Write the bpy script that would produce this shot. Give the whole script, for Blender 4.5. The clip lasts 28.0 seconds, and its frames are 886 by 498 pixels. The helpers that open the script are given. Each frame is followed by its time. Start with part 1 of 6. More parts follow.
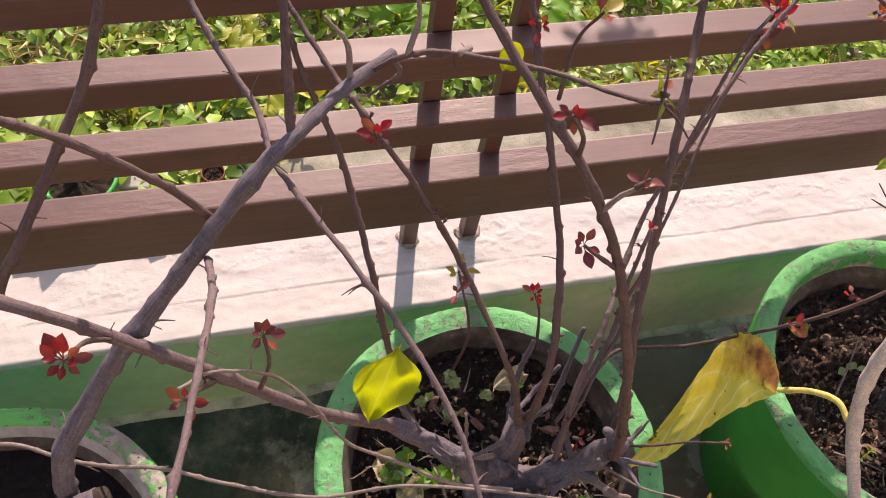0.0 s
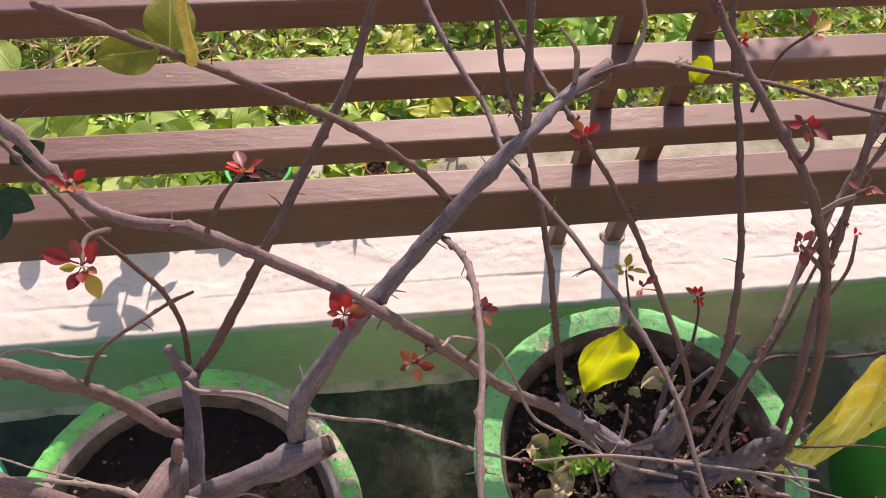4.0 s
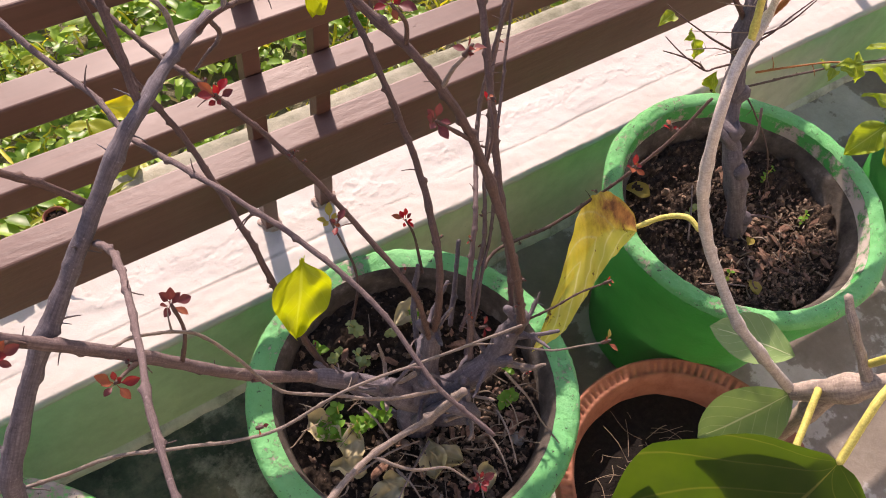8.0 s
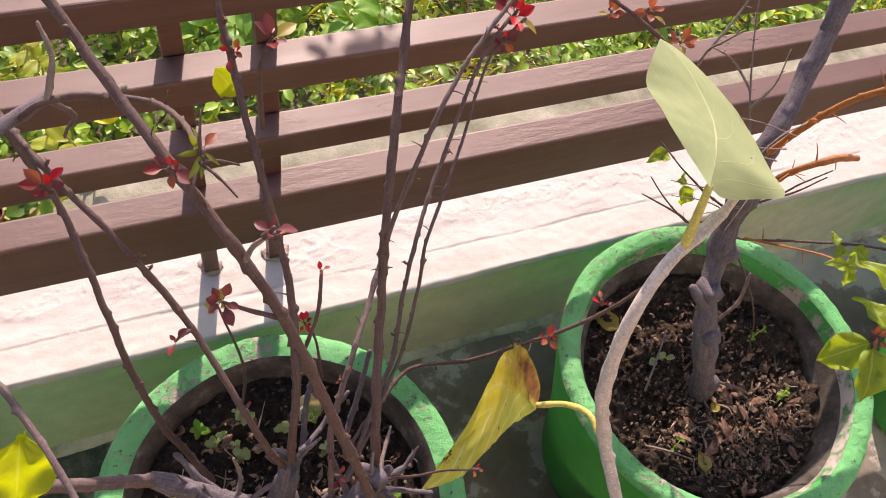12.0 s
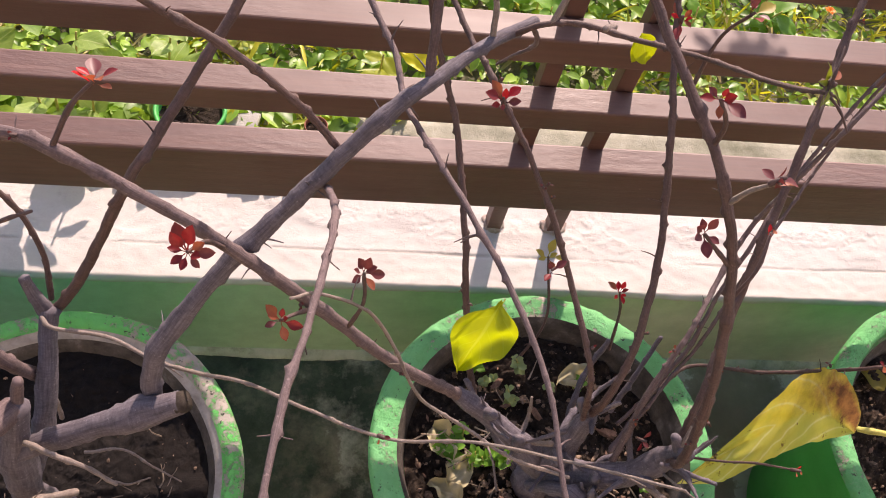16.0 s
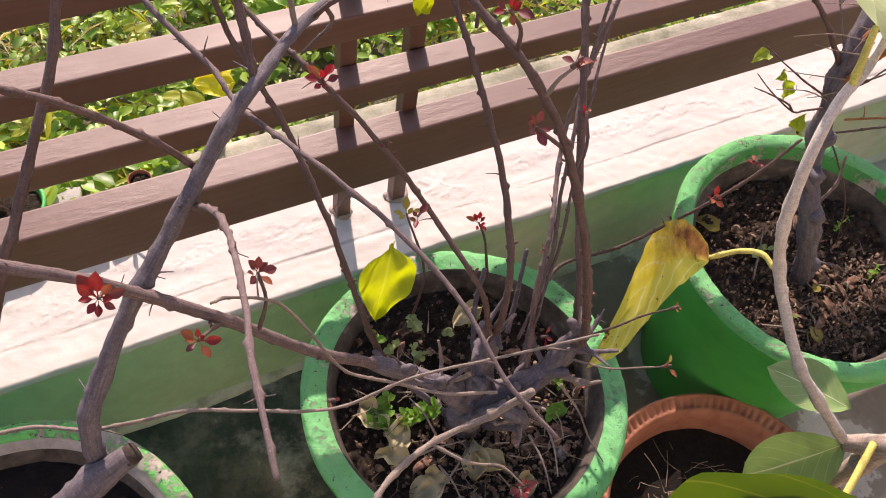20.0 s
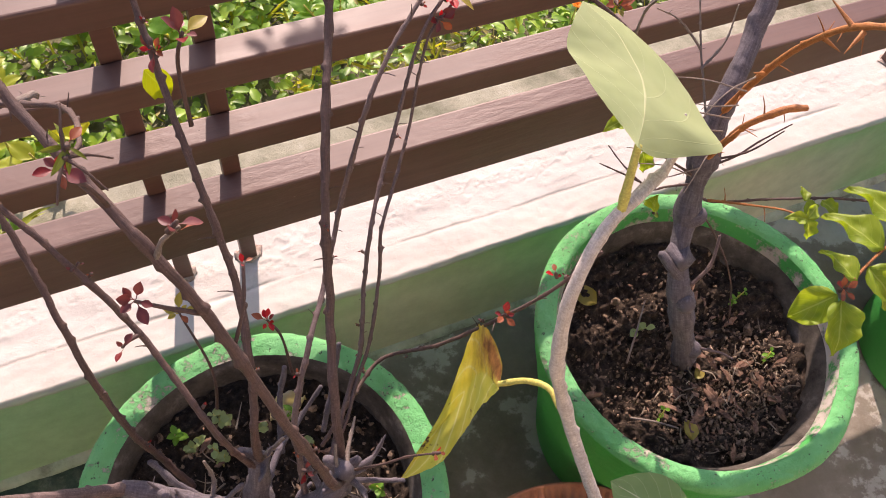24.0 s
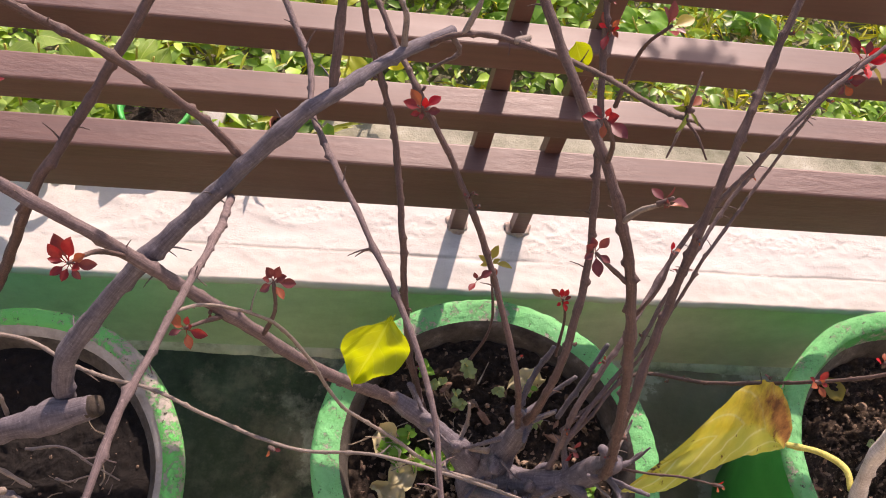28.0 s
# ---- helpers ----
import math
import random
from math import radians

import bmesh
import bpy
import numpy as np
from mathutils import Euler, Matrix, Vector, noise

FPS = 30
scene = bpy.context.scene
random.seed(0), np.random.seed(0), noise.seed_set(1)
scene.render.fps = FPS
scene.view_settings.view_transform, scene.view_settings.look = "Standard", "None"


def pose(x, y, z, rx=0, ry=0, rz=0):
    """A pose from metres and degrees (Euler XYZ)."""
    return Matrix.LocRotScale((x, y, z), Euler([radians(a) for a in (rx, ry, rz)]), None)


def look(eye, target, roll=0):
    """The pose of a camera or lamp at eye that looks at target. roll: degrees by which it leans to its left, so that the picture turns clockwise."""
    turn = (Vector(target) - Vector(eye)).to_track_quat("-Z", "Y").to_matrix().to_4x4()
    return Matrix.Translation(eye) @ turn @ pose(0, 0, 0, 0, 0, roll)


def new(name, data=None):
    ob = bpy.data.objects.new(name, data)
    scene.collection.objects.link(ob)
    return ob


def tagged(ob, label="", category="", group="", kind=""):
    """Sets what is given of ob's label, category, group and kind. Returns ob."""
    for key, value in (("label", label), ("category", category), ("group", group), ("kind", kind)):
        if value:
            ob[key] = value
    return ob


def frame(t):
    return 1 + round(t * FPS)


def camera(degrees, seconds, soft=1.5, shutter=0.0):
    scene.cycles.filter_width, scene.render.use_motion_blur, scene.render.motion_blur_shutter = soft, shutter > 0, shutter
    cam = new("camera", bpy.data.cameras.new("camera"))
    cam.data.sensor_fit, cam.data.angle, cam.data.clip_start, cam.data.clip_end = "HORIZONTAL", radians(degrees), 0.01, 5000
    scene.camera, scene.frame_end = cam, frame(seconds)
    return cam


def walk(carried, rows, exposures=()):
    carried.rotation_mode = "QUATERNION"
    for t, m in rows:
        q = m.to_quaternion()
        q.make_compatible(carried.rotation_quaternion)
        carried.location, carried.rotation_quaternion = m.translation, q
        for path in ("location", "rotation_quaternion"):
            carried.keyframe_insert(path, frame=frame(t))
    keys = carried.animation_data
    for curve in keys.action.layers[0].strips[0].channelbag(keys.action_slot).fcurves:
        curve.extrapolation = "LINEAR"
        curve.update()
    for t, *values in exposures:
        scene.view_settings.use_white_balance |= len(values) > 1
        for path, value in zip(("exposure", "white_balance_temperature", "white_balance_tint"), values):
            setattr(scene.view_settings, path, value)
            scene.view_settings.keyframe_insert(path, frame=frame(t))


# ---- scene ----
cam = camera(55.6, 28.0, soft=1.0)
PATH = [
    (0, (0.1404, 0.2753, 1.2959), (0.5560, 1.2318, -0.4107), 12.72),
    (0.5, (0.1493, 0.2951, 1.2931), (0.4891, 1.2678, -0.4211), 12.82),
    (1, (0.1489, 0.3091, 1.3031), (0.4505, 1.2945, -0.4109), 11.83),
    (1.5, (0.1579, 0.3055, 1.3029), (0.4356, 1.2886, -0.4164), 10.25),
    (2, (0.1220, 0.2728, 1.3008), (0.3613, 1.2583, -0.4230), 10.81),
    (2.5, (0.0941, 0.2574, 1.3044), (0.2764, 1.2509, -0.4218), 10.42),
    (4.5, (0.0014, 0.2387, 1.3349), (0.2908, 1.2303, -0.3777), 2.77),
    (5, (-0.0278, 0.1977, 1.3285), (0.4772, 1.1135, -0.3763), 2.87),
    (5.5, (0.0034, 0.1754, 1.3273), (0.6431, 1.0198, -0.3692), 5.34),
    (6, (0.0076, 0.1789, 1.3269), (0.6803, 1.0035, -0.3665), 7.04),
    (6.5, (-0.0059, 0.1799, 1.3257), (0.6863, 1.0014, -0.3613), 9.86),
    (7, (-0.0027, 0.1771, 1.3222), (0.7101, 0.9965, -0.3573), 10.15),
    (7.5, (0.0325, 0.1821, 1.3168), (0.7591, 1.0067, -0.3541), 9.82),
    (8, (0.0937, 0.2044, 1.2987), (0.8177, 1.0274, -0.3742), 10.03),
    (8.5, (0.1878, 0.2421, 1.3010), (0.8834, 1.0762, -0.3784), 16.60),
    (9, (0.2548, 0.2508, 1.2894), (0.8276, 1.1383, -0.4089), 15.33),
    (9.5, (0.2947, 0.2593, 1.2793), (0.8202, 1.1536, -0.4307), 13.35),
    (10, (0.3620, 0.2647, 1.2929), (0.8992, 1.1554, -0.4153), 10.44),
    (10.5, (0.3950, 0.2668, 1.2965), (1.0162, 1.1331, -0.3958), 10.71),
    (11, (0.3923, 0.2649, 1.3061), (1.0229, 1.1352, -0.3806), 9.92),
    (11.5, (0.3377, 0.2698, 1.3012), (0.9519, 1.1402, -0.3915), 13.19),
    (12, (0.3129, 0.2778, 1.3017), (0.8946, 1.1663, -0.3931), 15.92),
    (12.5, (0.2882, 0.2763, 1.2999), (0.8075, 1.1883, -0.4026), 15.47),
    (14.5, (0.2186, 0.2434, 1.2735), (0.6208, 1.1947, -0.4393), 15.94),
    (15, (0.1768, 0.2355, 1.2641), (0.5570, 1.2075, -0.4420), 16.95),
    (15.5, (0.1404, 0.2431, 1.2712), (0.4672, 1.2271, -0.4390), 16.32),
    (16, (0.1040, 0.2523, 1.2800), (0.3841, 1.2324, -0.4407), 16.20),
    (16.5, (0.0751, 0.2386, 1.2730), (0.2737, 1.2276, -0.4539), 16.53),
    (17, (0.0619, 0.2407, 1.2700), (0.2005, 1.2148, -0.4712), 14.19),
    (17.5, (-0.0013, 0.2460, 1.2836), (0.1462, 1.2158, -0.4593), 11.32),
    (18, (-0.0873, 0.2402, 1.2881), (0.3015, 1.2058, -0.4197), 13.78),
    (18.5, (-0.1270, 0.2290, 1.2918), (0.3555, 1.1700, -0.4058), 15.28),
    (19, (-0.1034, 0.2059, 1.3119), (0.4182, 1.1406, -0.3776), 15.61),
    (19.5, (-0.0616, 0.1956, 1.3128), (0.5491, 1.1077, -0.3591), 16.09),
    (20, (0.0622, 0.2038, 1.3048), (0.6988, 1.0984, -0.3668), 12.27),
    (20.5, (0.2000, 0.2375, 1.3196), (0.8910, 1.0966, -0.3491), 14.77),
    (21, (0.2832, 0.2621, 1.3237), (0.9498, 1.1278, -0.3514), 15.10),
    (21.5, (0.3296, 0.2519, 1.3067), (0.9774, 1.1070, -0.3813), 13.65),
    (22, (0.3491, 0.2529, 1.3193), (0.9928, 1.1197, -0.3642), 11.02),
    (22.5, (0.3427, 0.2674, 1.3276), (0.9642, 1.1329, -0.3650), 11.77),
    (24.5, (0.3682, 0.2514, 1.2907), (0.8939, 1.1423, -0.4210), 8.91),
    (25, (0.3408, 0.2508, 1.2916), (0.8478, 1.1463, -0.4234), 8.43),
    (25.5, (0.2679, 0.2530, 1.2932), (0.7567, 1.1653, -0.4182), 13.45),
    (26, (0.2175, 0.2527, 1.2984), (0.6586, 1.1946, -0.4099), 17.19),
    (26.5, (0.1742, 0.2537, 1.2970), (0.5570, 1.2084, -0.4182), 19.14),
    (27, (0.1738, 0.2517, 1.2832), (0.5056, 1.2165, -0.4370), 18.58),
    (27.5, (0.1934, 0.2554, 1.2828), (0.4771, 1.2216, -0.4452), 16.51),
    (28, (0.1765, 0.2645, 1.2950), (0.4260, 1.2262, -0.4408), 15.98),
]
walk(cam, [(t, look(eye, target, roll)) for t, eye, target, roll in PATH],
     exposures=[(0.0, 0.99, 7520, 30), (2.5, 1.00, 7520, 30), (4.5, 1.09, 7450, 28), (8.0, 1.09, 7450, 28), (10.0, 1.13, 7420, 28), (28.0, 1.13, 7450, 28)])

# ---- light ----
SUN_EL, SUN_AZ = 34.3, 75.0        # degrees above the horizon; degrees from +x towards +y
world = bpy.data.worlds.new("sky")
scene.world = world
world.use_nodes = True
wn = world.node_tree.nodes
sky = wn.new("ShaderNodeTexSky")
sky.sky_type, sky.sun_disc = "NISHITA", False
sky.sun_elevation, sky.sun_rotation = radians(SUN_EL), radians(90 - SUN_AZ)
world.node_tree.links.new(sky.outputs[0], wn["Background"].inputs[0])
wn["Background"].inputs[1].default_value = 0.15
sun = new("sun", bpy.data.lights.new("sun", "SUN"))
sun.data.energy, sun.data.angle, sun.data.color = 3.75, radians(0.6), (1.0, 0.94, 0.86)
to_sun = Vector((math.cos(radians(SUN_EL)) * math.cos(radians(SUN_AZ)), math.cos(radians(SUN_EL)) * math.sin(radians(SUN_AZ)), math.sin(radians(SUN_EL))))
sun.matrix_world = look(to_sun * 8, (0, 0, 0))


# ---- materials ----
def shader(name):
    m = bpy.data.materials.new(name)
    m.use_nodes = True
    return m, m.node_tree.nodes, m.node_tree.links, m.node_tree.nodes["Principled BSDF"]


def ramp(nodes, links, src, stops):
    r = nodes.new("ShaderNodeValToRGB")
    els = r.color_ramp.elements
    while len(els) < len(stops):
        els.new(0.5)
    for e, (p, c) in zip(els, stops):
        e.position, e.color = p, (*c, 1) if len(c) == 3 else c
    links.new(src, r.inputs[0])
    return r.outputs[0]


def noise_tex(nodes, links, scale, detail=4.0, rough=0.6, stretch=None, kind="Object"):
    co = nodes.new("ShaderNodeTexCoord")
    n = nodes.new("ShaderNodeTexNoise")
    n.inputs["Scale"].default_value, n.inputs["Detail"].default_value, n.inputs["Roughness"].default_value = scale, detail, rough
    if stretch:
        mp = nodes.new("ShaderNodeMapping")
        mp.inputs["Scale"].default_value = stretch
        links.new(co.outputs[kind], mp.inputs[0])
        links.new(mp.outputs[0], n.inputs[0])
    else:
        links.new(co.outputs[kind], n.inputs[0])
    return n.outputs[0]


def mix(nodes, links, fac, a, b, mode="MIX"):
    m = nodes.new("ShaderNodeMix")
    m.data_type, m.blend_type = "RGBA", mode
    for i, v in ((0, fac), (6, a), (7, b)):
        if hasattr(v, "is_linked"):
            links.new(v, m.inputs[i])
        elif i == 0:
            m.inputs[0].default_value = v
        else:
            m.inputs[i].default_value = (*v, 1)
    return m.outputs[2]


def bump(nodes, links, bsdf, height, dist=0.002, strength=0.6):
    b = nodes.new("ShaderNodeBump")
    b.inputs["Distance"].default_value, b.inputs["Strength"].default_value = dist, strength
    links.new(height, b.inputs["Height"])
    links.new(b.outputs[0], bsdf.inputs["Normal"])
    return b


def worn(name, paint, paint2, under, amount=0.5, rough=0.5, scale=14.0, bump_d=0.0015, specular=0.5, pits=0.0):
    """Old paint in two tones, chipped down to what is under it."""
    m, n, l, b = shader(name)
    tone = ramp(n, l, noise_tex(n, l, scale * 0.35, 5), [(0.35, paint), (0.7, paint2)])
    fine = noise_tex(n, l, scale * 3.2, 9, 0.72)
    chips = ramp(n, l, mix(n, l, 0.20, mix(n, l, 0.55, noise_tex(n, l, scale * 0.5, 8, 0.7), noise_tex(n, l, scale * 3.5, 8, 0.75)), noise_tex(n, l, scale * 0.14, 3, 0.5)), [(amount, (0, 0, 0)), (amount + 0.04, (1, 1, 1))])
    dirt = ramp(n, l, noise_tex(n, l, scale * 0.6, 8, 0.7), [(0.4, (1, 1, 1)), (0.75, (0.72, 0.68, 0.62))])
    col = mix(n, l, chips, tone, under)
    if pits:
        holes = ramp(n, l, noise_tex(n, l, scale * 4.5, 6, 0.7), [(0.60, (0, 0, 0)), (0.66, (pits,) * 3)])
        col = mix(n, l, holes, col, (0.045, 0.05, 0.035))
    l.new(mix(n, l, 0.7, col, dirt, "MULTIPLY"), b.inputs["Base Color"])
    l.new(ramp(n, l, chips, [(0, (rough,) * 3), (1, (0.9,) * 3)]), b.inputs["Roughness"])
    b.inputs["Specular IOR Level"].default_value = specular
    h = mix(n, l, 0.5, fine, chips, "SUBTRACT")
    bump(n, l, b, h, bump_d, 0.8)
    return m


def earthy(name, stops, scale=60.0, rough=0.95, dist=0.004, per_piece=False):
    m, n, l, b = shader(name)
    col = ramp(n, l, noise_tex(n, l, scale, 8, 0.7), stops)
    if per_piece:
        g = n.new("ShaderNodeNewGeometry")
        col = mix(n, l, 0.6, col, ramp(n, l, g.outputs["Random Per Island"], [(0, (0.16, 0.14, 0.13)), (0.6, (0.45, 0.40, 0.38)), (0.93, (0.8, 0.76, 0.72)), (1, (1.6, 1.5, 1.35))]), "MULTIPLY")
    l.new(col, b.inputs["Base Color"])
    b.inputs["Roughness"].default_value = rough
    b.inputs["Specular IOR Level"].default_value = 0.2
    bump(n, l, b, noise_tex(n, l, scale * 3, 8, 0.75), dist, 0.9)
    return m


def bark(name, dark, light, rough=0.85, scale=90.0):
    """Bark with lengthwise cracks, fine cross wrinkles and pale pores: UV x runs round the stem, UV y along it in metres."""
    m, n, l, b = shader(name)
    st = noise_tex(n, l, 6.0, 8, 0.72, (1.6, 3.2, 1.0), "UV")
    rings = noise_tex(n, l, 6.0, 6, 0.7, (0.5, 40.0, 1.0), "UV")
    blot = noise_tex(n, l, scale * 1.1, 9, 0.8)
    pores = ramp(n, l, noise_tex(n, l, scale * 5, 3, 0.5), [(0.66, (0, 0, 0)), (0.72, (1, 1, 1))])
    c = ramp(n, l, st, [(0.24, dark), (0.74, light)])
    c = mix(n, l, 0.5, c, ramp(n, l, blot, [(0.38, (0.50, 0.45, 0.44)), (0.62, (1.1, 1.1, 1.1))]), "MULTIPLY")
    c = mix(n, l, 0.5, c, ramp(n, l, rings, [(0.4, (0.6, 0.58, 0.58)), (0.6, (1.1, 1.1, 1.1))]), "MULTIPLY")
    l.new(mix(n, l, mix(n, l, 0.35, (0, 0, 0), pores), c, tuple(min(1, v * 1.7) for v in light)), b.inputs["Base Color"])
    b.inputs["Roughness"].default_value = rough
    b.inputs["Specular IOR Level"].default_value = 0.3
    h = mix(n, l, 0.35, st, noise_tex(n, l, scale * 4, 7, 0.75))
    bump(n, l, b, mix(n, l, 0.3, mix(n, l, 0.5, h, blot), rings), 0.0017, 1.0)
    return m


def leafy(name, c1, c2, vein, clear=0.45, scale=30.0, spots=None, spot_at=0.7, rough=0.45, vary=False, glow=None, vw=1.0):
    """A thin leaf that lets light through. UV x across from the midrib (0.5), UV y along."""
    m, n, l, b = shader(name)
    col = ramp(n, l, noise_tex(n, l, scale, 5), [(0.35, c1), (0.68, c2)])
    if spots:
        col = mix(n, l, ramp(n, l, noise_tex(n, l, scale * 0.8, 6, 0.7), [(spot_at, (0, 0, 0)), (spot_at + 0.07, (1, 1, 1))]), col, spots)
    if vary:
        g = n.new("ShaderNodeNewGeometry")
        col = mix(n, l, 0.85, col, ramp(n, l, g.outputs["Random Per Island"], [(0, (0.35, 0.45, 0.35)), (0.45, (0.85, 0.95, 0.8)), (0.8, (1.25, 1.2, 0.8)), (1, (1.7, 1.55, 1.4))]), "MULTIPLY")
    if vein:
        uv = n.new("ShaderNodeTexCoord")
        sep = n.new("ShaderNodeSeparateXYZ")
        l.new(uv.outputs["UV"], sep.inputs[0])
        off = n.new("ShaderNodeMath"); off.operation = "SUBTRACT"; off.inputs[1].default_value = 0.5
        l.new(sep.outputs[0], off.inputs[0])
        ab = n.new("ShaderNodeMath"); ab.operation = "ABSOLUTE"
        l.new(off.outputs[0], ab.inputs[0])
        rise = n.new("ShaderNodeMath"); rise.operation = "MULTIPLY_ADD"; rise.inputs[1].default_value = -0.75
        l.new(ab.outputs[0], rise.inputs[0]); l.new(sep.outputs[1], rise.inputs[2])
        saw = n.new("ShaderNodeMath"); saw.operation = "PINGPONG"; saw.inputs[1].default_value = 0.085
        l.new(rise.outputs[0], saw.inputs[0])
        side = ramp(n, l, saw.outputs[0], [(0.0, (1, 1, 1)), (0.012 * vw, (0, 0, 0))])
        mid = ramp(n, l, ab.outputs[0], [(0.012 * vw, (1, 1, 1)), (0.03 * vw, (0, 0, 0))])
        both = mix(n, l, 1.0, side, mid, "LIGHTEN")
        faint = mix(n, l, 0.4, (0, 0, 0), both)
        col = mix(n, l, mix(n, l, 1.0, faint, mid, "LIGHTEN"), col, vein)
        bump(n, l, b, both, 0.0006, 0.4)
    l.new(col, b.inputs["Base Color"])
    b.inputs["Roughness"].default_value = rough
    b.inputs["Specular IOR Level"].default_value = 0.35
    t = n.new("ShaderNodeBsdfTranslucent")
    l.new(mix(n, l, 1.0, col, glow or (1.25, 1.2, 0.6), "MULTIPLY"), t.inputs[0])
    mx = n.new("ShaderNodeMixShader")
    mx.inputs[0].default_value = clear
    l.new(b.outputs[0], mx.inputs[1]); l.new(t.outputs[0], mx.inputs[2])
    l.new(mx.outputs[0], n["Material Output"].inputs[0])
    return m


def rail_material():
    """Brown enamel on steel: brushed along the rail, wrinkled in patches, with a few pale chips."""
    m, n, l, b = shader("brown_rail_paint")
    tone = ramp(n, l, noise_tex(n, l, 2.2, 6, 0.65, (0.6, 4.0, 4.0)), [(0.35, (0.077, 0.031, 0.023)), (0.68, (0.108, 0.049, 0.036))])
    brushed = noise_tex(n, l, 16, 7, 0.65, (0.35, 9.0, 9.0))
    tone = mix(n, l, 0.5, tone, ramp(n, l, brushed, [(0.35, (0.72, 0.68, 0.66)), (0.65, (1.18, 1.15, 1.12))]), "MULTIPLY")
    chips = ramp(n, l, noise_tex(n, l, 55, 7, 0.7, (0.5, 1.0, 1.0)), [(0.70, (0, 0, 0)), (0.73, (1, 1, 1))])
    dust = ramp(n, l, noise_tex(n, l, 5, 8, 0.7), [(0.45, (0, 0, 0)), (0.75, (0.25, 0.25, 0.25))])
    tone = mix(n, l, dust, tone, (0.19, 0.125, 0.105))
    l.new(mix(n, l, mix(n, l, 0.6, (0, 0, 0), chips), tone, (0.26, 0.19, 0.16)), b.inputs["Base Color"])
    l.new(ramp(n, l, noise_tex(n, l, 9, 7, 0.7, (0.4, 2.0, 2.0)), [(0.3, (0.50,) * 3), (0.7, (0.62,) * 3)]), b.inputs["Roughness"])
    b.inputs["Specular IOR Level"].default_value = 0.60
    wrinkles = mix(n, l, 1.0, noise_tex(n, l, 75, 5, 0.6, (0.45, 1.6, 1.6)), ramp(n, l, noise_tex(n, l, 4, 5, 0.6), [(0.46, (0.1, 0.1, 0.1)), (0.60, (1, 1, 1))]), "MULTIPLY")
    bump(n, l, b, mix(n, l, 0.5, wrinkles, chips, "SUBTRACT"), 0.0014, 0.7)
    return m


M_RAIL = rail_material()


def wall_material():
    """Faded green limewash: bluish green at one end, olive, then bare grey-beige towards the other."""
    m, n, l, b = shader("pale_green_wall_paint")
    co = n.new("ShaderNodeTexCoord")
    sep = n.new("ShaderNodeSeparateXYZ")
    l.new(co.outputs["Object"], sep.inputs[0])
    at = n.new("ShaderNodeMath"); at.operation = "MULTIPLY_ADD"; at.inputs[1].default_value = 0.18
    half = n.new("ShaderNodeMath"); half.operation = "MULTIPLY"; half.inputs[1].default_value = 0.5
    l.new(sep.outputs[0], half.inputs[0])
    l.new(noise_tex(n, l, 3, 6, 0.65), at.inputs[0]); l.new(half.outputs[0], at.inputs[2])
    c = ramp(n, l, at.outputs[0], [(0.0, (0.37, 0.54, 0.40)), (0.26, (0.40, 0.55, 0.35)), (0.45, (0.43, 0.53, 0.33)), (0.74, (0.40, 0.52, 0.33)), (0.86, (0.26, 0.48, 0.24))])
    # green worn off low down, more towards the sunny end
    low = n.new("ShaderNodeMath"); low.operation = "MULTIPLY_ADD"; low.inputs[1].default_value = 0.10
    l.new(noise_tex(n, l, 5, 7, 0.65, (0.6, 1.0, 1.0)), low.inputs[0]); l.new(sep.outputs[2], low.inputs[2])
    bare = ramp(n, l, low.outputs[0], [(0.215, (1, 1, 1)), (0.315, (0, 0, 0))])
    bare = mix(n, l, 1.0, bare, ramp(n, l, at.outputs[0], [(0.24, (0.05, 0.05, 0.05)), (0.36, (0.9, 0.9, 0.9)), (0.80, (1, 1, 1)), (0.92, (0, 0, 0))]), "MULTIPLY")
    c = mix(n, l, bare, c, (0.62, 0.585, 0.50))
    grime = ramp(n, l, noise_tex(n, l, 22, 9, 0.75), [(0.35, (0.78, 0.78, 0.74)), (0.65, (1.06, 1.05, 1.03))])
    c = mix(n, l, 0.8, c, grime, "MULTIPLY")
    specks = ramp(n, l, noise_tex(n, l, 60, 6, 0.7), [(0.70, (0, 0, 0)), (0.74, (1, 1, 1))])
    l.new(mix(n, l, mix(n, l, 0.6, (0, 0, 0), specks), c, (0.22, 0.20, 0.17)), b.inputs["Base Color"])
    b.inputs["Roughness"].default_value = 0.8
    bump(n, l, b, noise_tex(n, l, 70, 9, 0.7), 0.0015, 0.8)
    return m


M_WALLGREEN = wall_material()
# ochre for the added, unseen wall that throws warm fill back
M_BOUNCE_WALL = worn("ochre_bounce_wall_paint", (0.50, 0.42, 0.30), (0.54, 0.46, 0.34), (0.42, 0.37, 0.30), 0.8, 0.8, 4, 0.001, 0.2)
M_GREEN_RIM = worn("worn_green_rim_paint", (0.080, 0.38, 0.115), (0.14, 0.45, 0.175), (0.40, 0.35, 0.30), 0.545, 0.6, 34, 0.0044, 0.4, 1.0)
M_OLD_RIM = worn("flaked_green_rim_paint", (0.075, 0.46, 0.09), (0.12, 0.54, 0.14), (0.38, 0.34, 0.29), 0.515, 0.6, 30, 0.0046, 0.4, 1.0)
M_GREEN = worn("bright_green_pot_paint", (0.025, 0.34, 0.06), (0.045, 0.40, 0.085), (0.42, 0.38, 0.32), 0.62, 0.5, 30, 0.0012, 0.4)
M_TEAL = worn("teal_green_pot_paint", (0.05, 0.38, 0.27), (0.09, 0.44, 0.31), (0.42, 0.38, 0.32), 0.62, 0.5, 42, 0.001, 0.4)
